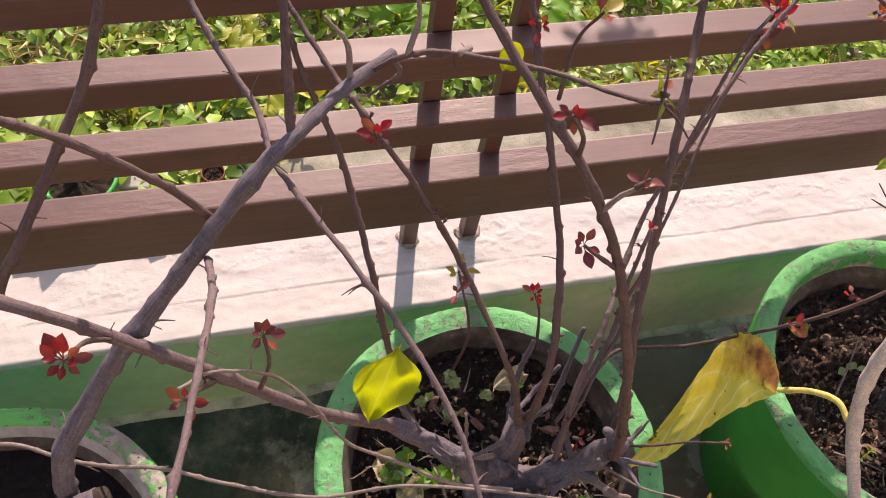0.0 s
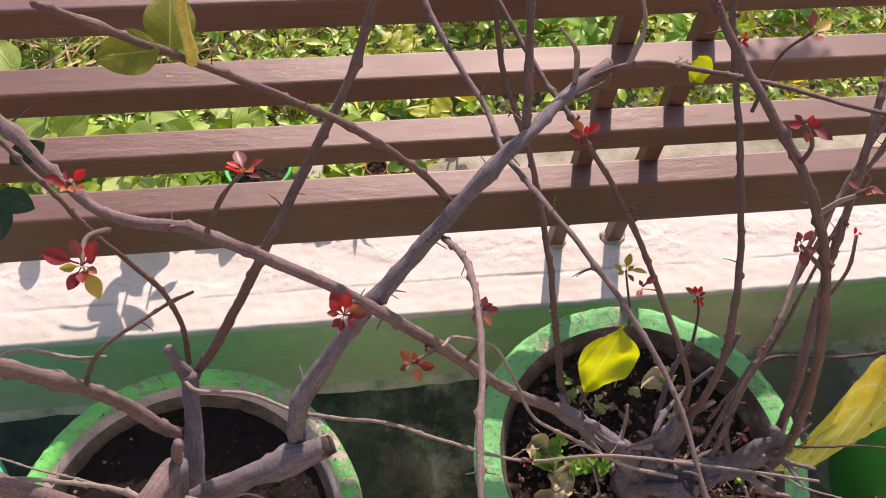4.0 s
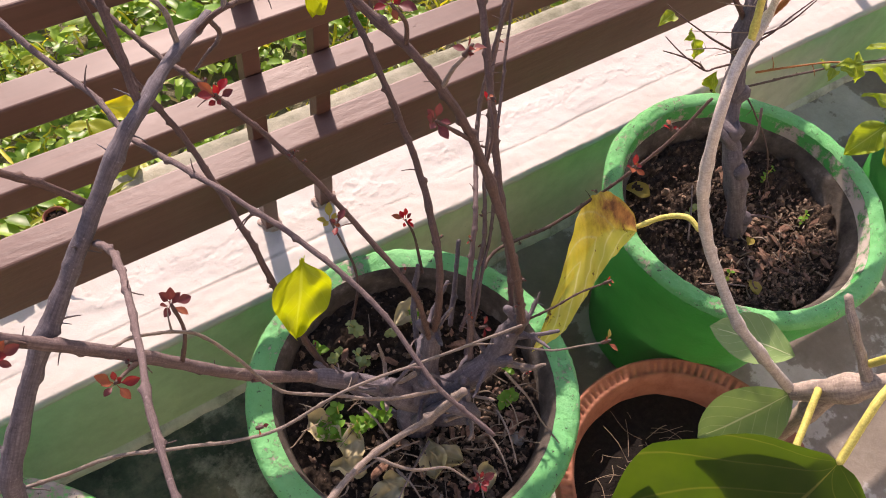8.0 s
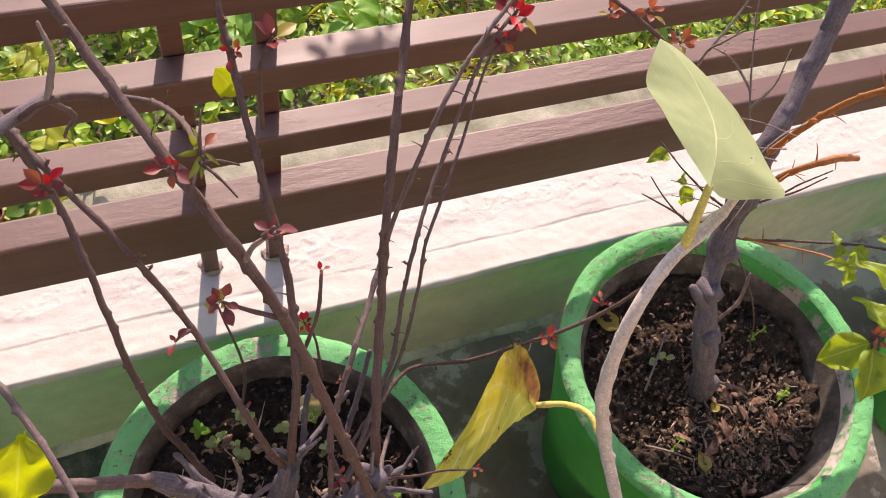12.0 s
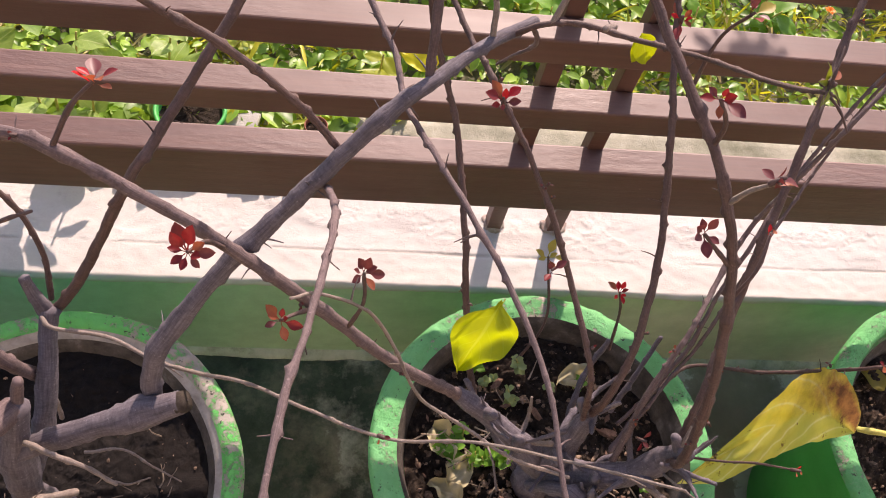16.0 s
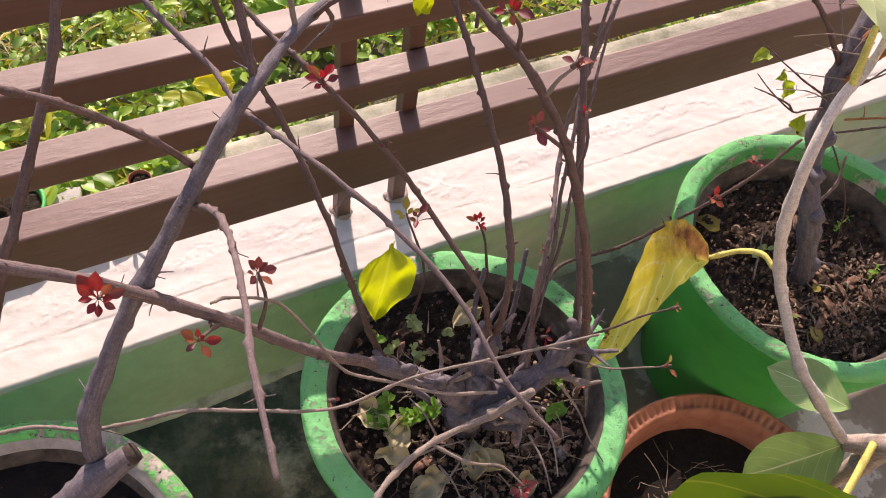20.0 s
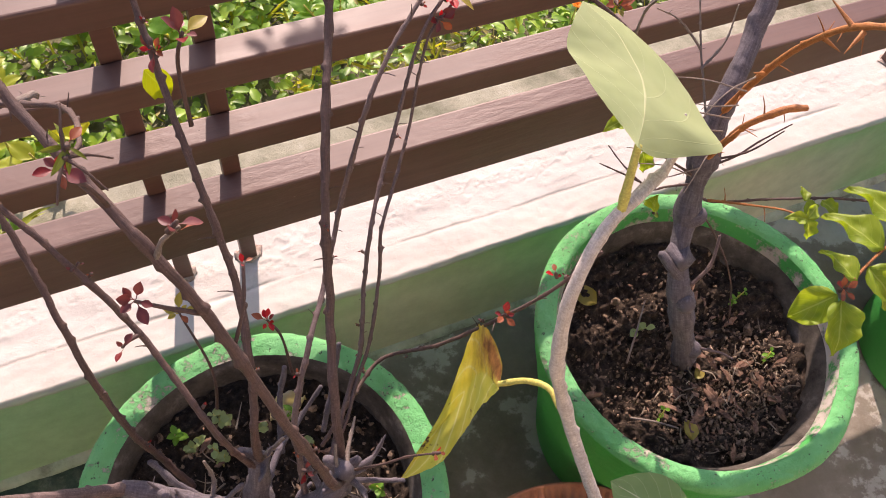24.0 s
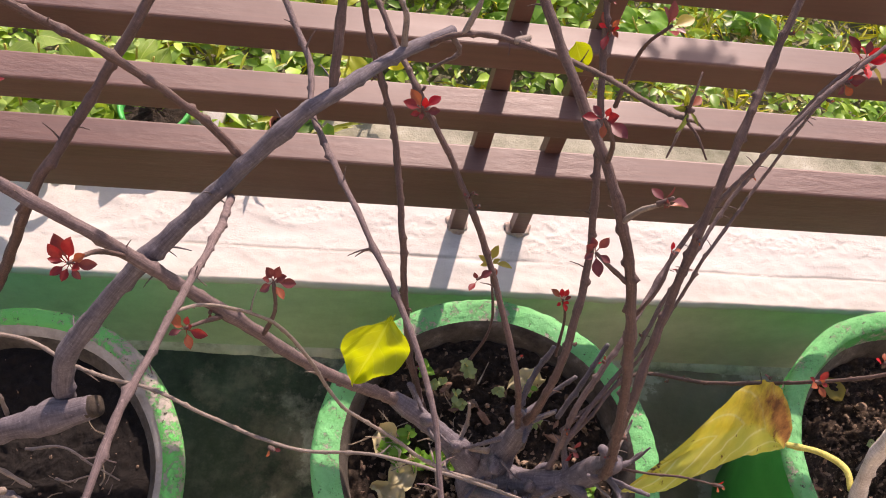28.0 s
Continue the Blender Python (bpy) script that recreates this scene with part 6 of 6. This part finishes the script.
stem(fig, [(0.701, 0.512, 0.808), (0.712, 0.520, 0.822), (0.722, 0.535, 0.842)], 0.0052, 0.0012, M_FIG, 1, 187, 8, name="shoot_tip")


def blade(mid, edge_a, edge_b, material, parent, label, steps=22, across=7, fold=0.0, wave=0.002, seed=0, ragged=0.0):
    """A leaf blade on either side of its midrib, out to two edges that run from stalk to tip. UV x across, UV y along."""
    def along(pts):
        line = smooth_line(pts, 0.0008)
        return [Vector(line[min(len(line) - 1, round(k * (len(line) - 1) / steps))][:3]) for k in range(steps + 1)]
    m, a, b = along(mid), along([mid[0], *edge_a, mid[-1]]), along([mid[0], *edge_b, mid[-1]])
    bm = bmesh.new()
    uv = bm.loops.layers.uv.new("uv")
    grid = []
    for k in range(steps + 1):
        row = []
        for j in range(-across, across + 1):
            f = abs(j) / across
            e = b[k] if j > 0 else a[k]
            e = e.lerp(m[k], ragged * max(0.0, 0.4 + noise.noise(Vector((k * 0.7, 3.0 if j > 0 else 7.0, seed))) + 0.6 * noise.noise(Vector((k * 1.9, 5.0, seed)))))
            p = m[k].lerp(e, f)
            side = (e - m[k]).length
            p += Vector((0, -0.4, 0.9)) * (fold * math.sin(math.pi * f) * side + wave * noise.noise(Vector((k * 0.35, j * 0.4, seed))) * math.sin(math.pi * min(1, k / steps)))
            row.append(bm.verts.new(p))
        grid.append(row)
    w = 2 * across
    for k in range(steps):
        for j in range(w):
            f = bm.faces.new((grid[k][j], grid[k][j + 1], grid[k + 1][j + 1], grid[k + 1][j]))
            for loop, (x, y) in zip(f.loops, ((j, k), (j + 1, k), (j + 1, k + 1), (j, k + 1))):
                loop[uv].uv = (x / w, y / steps)
    bmesh.ops.remove_doubles(bm, verts=bm.verts, dist=1e-6)
    return part("leaf", bm, material, parent, label)


blade([(0.652, 0.503, 0.872), (0.675, 0.530, 0.867), (0.692, 0.557, 0.861), (0.698, 0.58, 0.859), (0.696, 0.611, 0.864), (0.677, 0.630, 0.878)],
      [(0.649, 0.519, 0.875), (0.64, 0.541, 0.885), (0.638, 0.562, 0.888), (0.638, 0.585, 0.888), (0.653, 0.605, 0.888)],
      [(0.672, 0.501, 0.854), (0.705, 0.502, 0.84), (0.737, 0.502, 0.833), (0.744, 0.527, 0.827), (0.746, 0.562, 0.828), (0.74, 0.592, 0.834), (0.724, 0.624, 0.843), (0.704, 0.639, 0.855)],
      M_PALE, fig, "large folded leaf showing its pale green underside", 44, 12, fold=0.0, wave=0.001)
blade([(0.574, 0.462, 0.614), (0.586, 0.505, 0.550), (0.580, 0.512, 0.480), (0.548, 0.497, 0.430), (0.495, 0.470, 0.402)],
      [(0.578, 0.466, 0.594), (0.573, 0.476, 0.520), (0.563, 0.476, 0.450), (0.540, 0.470, 0.405)],
      [(0.588, 0.484, 0.612), (0.597, 0.530, 0.588), (0.603, 0.556, 0.515), (0.566, 0.520, 0.436), (0.522, 0.488, 0.418)],
      M_WITHERED, fig, "withering yellow leaf with a brown burnt patch", 44, 10, fold=0.10, wave=0.005, seed=3, ragged=0.05)
blade([(0.556, 0.183, 0.639), (0.54, 0.177, 0.601), (0.52, 0.17, 0.554), (0.486, 0.155, 0.467), (0.456, 0.146, 0.396)],
                 [(0.551, 0.192, 0.644), (0.537, 0.207, 0.644), (0.514, 0.234, 0.644), (0.497, 0.249, 0.637), (0.478, 0.262, 0.622), (0.462, 0.274, 0.612), (0.444, 0.286, 0.595), (0.429, 0.283, 0.564), (0.419, 0.275, 0.533), (0.409, 0.263, 0.494), (0.402, 0.246, 0.455), (0.399, 0.224, 0.416), (0.41, 0.187, 0.377)],
                 [(0.567, 0.161, 0.627), (0.576, 0.124, 0.583), (0.567, 0.098, 0.526), (0.539, 0.085, 0.454), (0.492, 0.107, 0.403)],
                 M_FIGLEAF, fig, "very large glossy dark green leaf with sunlit patches", 36, 12, 0.0, 0.003, 5)
# two more leaves close behind it, whose shade shows through
blade([(0.429, 0.272, 0.534), (0.441, 0.243, 0.505), (0.466, 0.191, 0.47), (0.492, 0.133, 0.425)],
      [(0.442, 0.264, 0.555), (0.451, 0.252, 0.545), (0.459, 0.232, 0.522), (0.483, 0.196, 0.509), (0.507, 0.168, 0.508), (0.52, 0.134, 0.479)],
      [(0.422, 0.253, 0.490), (0.418, 0.232, 0.448), (0.426, 0.202, 0.407), (0.454, 0.152, 0.387)],
      M_FIGLEAF, fig, "dark green leaf overlapped by a larger one", 20, 6, 0.0, 0.002, 6)
blade([(0.548, 0.197, 0.63), (0.527, 0.195, 0.59), (0.513, 0.191, 0.557), (0.504, 0.191, 0.539)],
      [(0.531, 0.22, 0.635), (0.511, 0.242, 0.632), (0.491, 0.256, 0.618), (0.475, 0.266, 0.604), (0.487, 0.245, 0.59), (0.497, 0.215, 0.565)],
      [(0.552, 0.167, 0.59), (0.545, 0.144, 0.542), (0.531, 0.147, 0.52), (0.518, 0.173, 0.537)],
      M_FIGLEAF, fig, "dark green leaf overlapped by a larger one", 20, 6, 0.0, 0.002, 7)
FS = leaf_mesh("young_fig_leaf", 0.085, 0.060, M_FIGYOUNG, 0.5, 0.2, 0.15, 0.06, 0.05, 10, 6, 10)
share("leaf", FS, aim((0.756, 0.300, 0.425), (-0.45, 0.72, 0.0), (0.1, -0.3, 1), 1.15), fig, "small pale green leaf")
share("leaf", FS, aim((0.684, 0.262, 0.470), (-0.55, 0.10, -0.45), (0.1, -0.5, 1), 1.35), fig, "small pale green leaf")

# -- shrub with dark round leaves that leans over the rail
dk = thing("rose_bush", (-0.56, 0.455, 0.33), "bush with dark green rounded leaves leaning over the railing", "shrub")
stem(dk, [(-0.56, 0.46, 0.32), (-0.50, 0.55, 0.45), (-0.43, 0.66, 0.56), (-0.36, 0.76, 0.62), (-0.28, 0.83, 0.66), (-0.18, 0.90, 0.68)], 0.0045, 0.0022, M_BARK2, 5, 190, 8, 4)
for k, (p, d) in enumerate((((-0.33, 0.79, 0.61), (-0.5, 0.1, -0.1)), ((-0.32, 0.78, 0.60), (0.5, -0.2, -0.1)), ((-0.318, 0.775, 0.595), (0.1, -0.8, -0.2)), ((-0.33, 0.80, 0.61), (-0.3, 0.6, 0.1)), ((-0.30, 0.80, 0.62), (0.5, 0.5, 0)),
                             ((-0.34, 0.77, 0.605), (-0.6, -0.4, -0.1)))):
    share("leaf", LEAVES["dark"], aim(p, d, (0.1, -0.3, 1), 1.0), dk)

# -- plants behind the railing
PLV = leaf_mesh("broad_pale_leaf", 0.058, 0.038, M_PALELEAF, 0.45, 0.2, 0.2, 0.12, 0.04, 9, 6, 40)
PYL = leaf_mesh("broad_golden_leaf", 0.032, 0.021, M_COVER_Y, 0.45, 0.2, 0.2, 0.12, 0.04, 8, 6, 41)
PGL = leaf_mesh("broad_garden_leaf", 0.056, 0.038, M_WEED2, 0.45, 0.2, 0.2, 0.12, 0.04, 8, 6, 42)


def bushy(at, top, count, mesh, seed, label, spread=0.06, size=1.0):
    """A low leafy plant: a few stems from one base with broad leaves."""
    rg = random.Random(seed)
    e = thing("garden_plant", at, label, "plant", "plants behind the railing")
    a = Vector(at)
    for k in range(max(3, count // 3)):
        t = a + Vector((rg.uniform(-spread, spread), rg.uniform(-spread, spread), (top - at[2]) * rg.uniform(0.7, 1)))
        pts = [tuple(a), tuple((a + t) / 2 + Vector((rg.uniform(-.02, .02), rg.uniform(-.02, .02), 0))), tuple(t)]
        part("stem", sweep(pts, 0.003, 0.0015, 6, 0.1, 0.015, 1, seed + k), M_PETIOLE, e)
        for j in range(6):
            p, d = near(smooth_line(pts), 0.40 + 0.12 * j)
            an = rg.uniform(0, 6.28)
            share("leaf", mesh, aim(p, (math.cos(an), math.sin(an), rg.uniform(-0.1, 0.6)), (rg.uniform(-.4, .4), rg.uniform(-.6, .2), 1), size * rg.uniform(0.6, 1.2)), e)
    return e


for k, (x, y, z, n_l, mesh, label, sz) in enumerate((
        (-0.26, 0.99, 0.46, 14, PLV, "plant with broad pale green leaves behind the railing", 1.0),
        (-0.15, 1.12, 0.36, 14, PLV, "plant with broad pale green leaves behind the railing", 1.0),
        (-0.42, 1.12, 0.42, 14, PLV, "plant with broad pale green leaves behind the railing", 1.1),
        (-0.05, 1.24, 0.30, 10, PYL, "yellowing leafy plant behind the railing", 1.2),
        (0.20, 1.10, 0.36, 7, PYL, "yellowing leafy plant behind the railing", 1.1),
        (0.12, 1.32, 0.30, 10, PYL, "yellowing leafy plant behind the railing", 1.2),
        (-0.62, 1.22, 0.40, 12, PGL, "green broad-leaved plant behind the railing", 1.1),
        (0.46, 1.38, 0.30, 10, PGL, "green broad-leaved plant behind the railing", 1.0),
        (0.72, 1.30, 0.30, 10, PGL, "green broad-leaved plant behind the railing", 1.0),
        (0.95, 1.42, 0.30, 10, PGL, "green broad-leaved plant behind the railing", 0.9),
        (0.30, 1.48, 0.30, 9, PLV, "plant with broad pale green leaves behind the railing", 0.8),
        (0.60, 1.55, 0.30, 10, PGL, "green broad-leaved plant behind the railing", 1.0),
        (1.30, 1.35, 0.30, 10, PGL, "green broad-leaved plant behind the railing", 0.9))):
    bushy((x, y, 0.115), z, n_l, mesh, 500 + 20 * k, label, size=sz)


GY = leaf_mesh("golden_leaf", 0.065, 0.052, M_GOLD, 0.4, 0.15, 0.12, 0.2, 0.06, 10, 8, 43)
for k, (x, y, z, a) in enumerate(((0.275, 1.190, 0.250, 2.9), (0.240, 1.215, 0.235, 0.9))):
    ob = new("golden_leaf", GY)
    ob.matrix_basis = aim((x, y, z), (math.cos(a), math.sin(a), 0.1), (0.1, -0.4, 1), 1.0)
    tagged(ob, "bright yellow fallen leaf among the ground cover", "leaf", "yellow leaves in the garden")


def marigold(at, seed):
    e = thing("marigold", at, "small orange marigold flower in the garden", "flower", "marigolds in the garden")
    a = Vector(at)
    top = a + Vector((0.005, -0.01, 0.13))
    part("stem", sweep([tuple(a), tuple(top)], 0.0018, 0.0014, 6, 0.1, 0.02, 0, seed), M_PETIOLE, e)
    pm = bpy.data.meshes.get("petal") or leaf_mesh("petal", 0.012, 0.008, M_MARIGOLD, 0.6, 0.1, 0.2, rows=4, cols=3)
    for i in range(14):
        an = i * 2.4
        share("petal", pm, aim(top, (math.cos(an), math.sin(an), 0.3 + 0.05 * i), (0, 0, 1), 1.0 - 0.03 * i), e)


for k, (x, y) in enumerate(((1.13, 1.20), (0.98, 1.28), (1.02, 1.40), (0.70, 1.22), (1.25, 1.50))):
    marigold((x, y, 0.115), 700 + k)

# small pots standing on the cement strip behind the railing
def small_pot(at, radius, height, material, label):
    e = thing("plant_pot", at, label, "flower pot", "small pots behind the railing")
    m = Matrix.Translation(at)
    bm = lathe([(radius * 0.66, 0.0), (radius * 0.72, 0.003), (radius * 0.90, height * 0.72), (radius, height * 0.76), (radius * 1.02, height * 0.97), (radius * 0.97, height), (radius * 0.92, height * 0.97), (radius * 0.86, height * 0.70)], 40, 0, 0, True)
    bmesh.ops.transform(bm, matrix=m, verts=bm.verts)
    part("body", bm, material, e)
    bm = lathe([(0.001, height * 0.76), (radius * 0.5, height * 0.80), (radius * 0.88, height * 0.74)], 40, 0.05, 4)
    bmesh.ops.transform(bm, matrix=m, verts=bm.verts)
    part("soil", bm, M_SOIL, e, "dark soil")


for at, size, turn, label in (((-0.545, 1.028, 0.256), (0.130, 0.062, 0.055), 0.08, "whitewashed block behind the railing"), ((-0.022, 1.022, 0.256), (0.050, 0.036, 0.030), -0.2, "small pale stone behind the railing")):
    bm = bmesh.new()
    bmesh.ops.create_cube(bm, size=1)
    bmesh.ops.bevel(bm, geom=bm.edges[:], offset=0.14, segments=3, affect="EDGES", profile=0.5)
    for v in bm.verts:
        v.co += Vector((0.05, 0.05, 0.05)) * noise.noise(v.co * 3 + Vector((at[0] * 9, 0, 0)))
        v.co = Matrix.Rotation(turn, 3, "Z") @ Vector((v.co.x * size[0], v.co.y * size[1], (v.co.z + 0.46) * size[2])) + Vector(at)
    tagged(part("stone_block", bm, M_WHITEWASH), label, "stone", "blocks behind the railing")
small_pot((-0.092, 1.022, 0.256), 0.050, 0.046, M_GREEN, "low bright green plastic pot behind the railing")
small_pot((0.085, 1.018, 0.256), 0.017, 0.030, M_TERRA, "very small terracotta pot behind the railing")

# ---- small things on the soil ----
rgs = random.Random(77)


def seedling(at, n, kind, height, seed, scale=1.0):
    """A small upright weed with paired leaves."""
    rg = random.Random(seed)
    e = thing("seedling", at, "small pale green weed seedling in the potting soil" if kind == "weed" else "small green weed in the potting soil", "weed", "weeds in the pots")
    a = Vector(at)
    top = a + Vector((rg.uniform(-.01, .01), rg.uniform(-.01, .01), height))
    part("stem", sweep([tuple(a - Vector((0, 0, 0.004))), tuple((a + top) / 2 + Vector((rg.uniform(-.004, .004), 0, 0))), tuple(top)], 0.0011, 0.0008, 5, 0, 0.006, 0, seed), M_PETIOLE, e)
    for i in range(n):
        f = 0.35 + 0.65 * (i // 2) / max(1, (n - 1) // 2)
        p = a.lerp(top, min(f, 1))
        an = rg.uniform(0, 0.9) + math.pi * i + (i // 2) * 1.9
        share("leaf", LEAVES[kind], aim(p, (math.cos(an), math.sin(an), rg.uniform(-0.1, 1.1)), (rg.uniform(-.5, .5), rg.uniform(-.6, .3), 1), scale * rg.uniform(0.7, 1.2)), e)
    return e


for k, (x, y) in enumerate(((0.342, 0.627), (0.346, 0.622), (0.326, 0.575), (0.330, 0.580), (0.312, 0.615), (0.300, 0.600), (0.385, 0.600), (0.419, 0.560))):
    seedling((x, y, 0.338), 8, "weed", rgs.uniform(0.022, 0.045) if k < 4 else 0.014, 200 + k, rgs.uniform(0.8, 1.15))
for k, (x, y) in enumerate(((0.249, 0.540), (0.246, 0.530), (0.254, 0.524), (0.258, 0.516), (0.268, 0.512), (0.275, 0.508), (0.283, 0.510), (0.292, 0.505), (0.303, 0.512), (0.298, 0.518), (0.310, 0.508), (0.262, 0.530),
                            (0.451, 0.454), (0.456, 0.448), (0.478, 0.476), (0.290, 0.620), (0.410, 0.600))):
    seedling((x, y, 0.342), 9, "green", rgs.uniform(0.010, 0.032), 220 + k, rgs.uniform(0.75, 1.15))
for k, (x, y, n, s) in enumerate(((0.866, 0.560, 4, 1.5), (1.008, 0.458, 6, 0.8), (1.012, 0.545, 6, 0.6), (1.02, 0.55, 6, 0.6), (0.830, 0.440, 4, 0.7))):
    seedling((x, y, 0.318), n, "weed" if k == 0 else "green", 0.022, 240 + k, s)

DL = [leaf_mesh("fallen_leaf", 0.044, 0.032, M_DRYLEAF, 0.42, 0.45, 0.05, 0.75, 0.08, 12, 10, 20 + i, 0.2) for i in range(3)]
for k, (x, y, z, a, s) in enumerate(((0.250, 0.478, 0.356, 0.9, 1.0), (0.262, 0.462, 0.360, 2.6, 0.9), (0.327, 0.414, 0.356, 1.2, 1.05), (0.362, 0.412, 0.358, 2.3, 0.9), (0.356, 0.362, 0.356, 4.9, 1.1),
                                     (0.249, 0.420, 0.354, 0.2, 1.1), (0.236, 0.545, 0.352, 5.2, 1.0), (0.393, 0.606, 0.350, 0.2, 1.0), (0.385, 0.392, 0.356, 4.0, 0.7), (0.275, 0.440, 0.356, 5.5, 0.65))):
    ob = new("fallen_leaf", DL[k % 3])
    ob.matrix_basis = aim((x, y, z), (math.cos(a), math.sin(a), 0.05), (0.15 * math.cos(k), 0.15 * math.sin(k), 1), s)
    tagged(ob, "curled pale tan fallen leaf on the soil", "leaf", "fallen leaves on the soil")
PL = leaf_mesh("pale_fallen_leaf", 0.024, 0.018, M_OLIVE, 0.5, 0.5, 0.3, 0.2, 0, 8, 6, 31)
for x, y, a, s in ((0.858, 0.402, 1.3, 1.1), (0.835, 0.610, 2.2, 1.6), (0.905, 0.470, 0.5, 0.8)):
    ob = new("fallen_leaf", PL)
    ob.matrix_basis = aim((x, y, 0.326), (math.cos(a), math.sin(a), 0.25), (0, -0.2, 1), s)
    tagged(ob, "pale yellow curled leaf on the dark soil", "leaf", "fallen leaves on the soil")
for k, (x, y, z, s) in enumerate(((0.438, 0.403, 0.343, 0.0085), (0.915, 0.480, 0.320, 0.009))):
    bm = bmesh.new()
    bmesh.ops.create_icosphere(bm, subdivisions=2, radius=s)
    for v in bm.verts:
        v.co *= 1 + 0.6 * noise.noise(v.co * 110 + Vector((k, 0, 0)))
        v.co = Vector((v.co.x, v.co.y, v.co.z * 0.7)) + Vector((x, y, z))
    tagged(part("pebble", bm, M_STONE), "small grey pebble on the potting soil", "pebble", "pebbles in the pots")
for k, (a, b) in enumerate((((0.80, 0.455, 0.326), (0.845, 0.42, 0.335)), ((0.83, 0.52, 0.33), (0.89, 0.585, 0.345)), ((0.245, 0.405, 0.352), (0.29, 0.375, 0.37)), ((-0.10, 0.44, 0.362), (-0.03, 0.41, 0.38)), ((-0.22, 0.40, 0.362), (-0.17, 0.37, 0.372)))):
    m = ((a[0] + b[0]) / 2, (a[1] + b[1]) / 2, (a[2] + b[2]) / 2 + 0.004)
    tagged(part("dead_twig", sweep([a, m, b], 0.0016, 0.001, 6, 0.2, 0.006, 2, 300 + k), M_DRYTWIG), "thin dry twig lying on the soil", "twig", "dead twigs in the pots")


# litter of short dry twigs, stalks and husks in the middle pot

def litter(pot_at, z, count, spots, thick, longest, label, seed):
    """Short dry twigs, stalks and fibres strewn over the soil of one pot."""
    rgl = random.Random(seed)
    verts, faces = [], []
    for k in range(count):
        cx, cy, sx, sy = rgl.choice(spots)
        x, y = rgl.gauss(cx, sx), rgl.gauss(cy, sy)
        if math.hypot(x - pot_at[0], y - pot_at[1]) > 0.145:
            continue
        a, L = rgl.uniform(0, 6.28), rgl.uniform(0.007, longest)
        p = Vector((x, y, z + rgl.uniform(0, 0.014)))
        d = Vector((math.cos(a), math.sin(a), rgl.uniform(-0.1, 0.45)))
        bend = Vector((rgl.uniform(-1, 1), rgl.uniform(-1, 1), rgl.uniform(-0.3, 1))) * L * 0.18
        tube = sweep([tuple(p), tuple(p + d * L * 0.5 + bend), tuple(p + d * L)], rgl.uniform(0.4, 1.0) * thick, 0.0004, 5, 0.3, L / 4, 1, k)
        tube.verts.index_update()
        base = len(verts)
        verts += [tuple(v.co) for v in tube.verts]
        faces += [[base + v.index for v in f.verts] for f in tube.faces]
        tube.free()
    me = bpy.data.meshes.new("twig_litter")
    me.from_pydata(verts, [], faces)
    me.materials.append(M_STRAW)
    tagged(new("twig_litter", me), label, "twigs", kind="stuff")


litter(POT2, 0.345, 120, ((0.37, 0.415, 0.05, 0.035), (0.28, 0.410, 0.03, 0.03), (0.42, 0.44, 0.04, 0.04), (0.30, 0.50, 0.05, 0.05)), 0.0014, 0.038, "litter of short dry twigs and stalks on the soil of the pot", 41)
litter(POT3, 0.322, 55, ((0.955, 0.450, 0.035, 0.025), (0.86, 0.44, 0.04, 0.03), (0.92, 0.42, 0.06, 0.04)), 0.0015, 0.024, "brown fibres and bark chips on the loosened soil", 42)
litter(POT1, 0.361, 22, ((-0.15, 0.40, 0.06, 0.03), (-0.10, 0.44, 0.05, 0.04)), 0.0012, 0.030, "few dry stalks on the dark soil of the pot", 43)
litter(TERRA, 0.121, 34, ((0.700, 0.335, 0.035, 0.020), (0.640, 0.330, 0.03, 0.02)), 0.0007, 0.060, "thin dry grass stalks on the dark soil", 44)
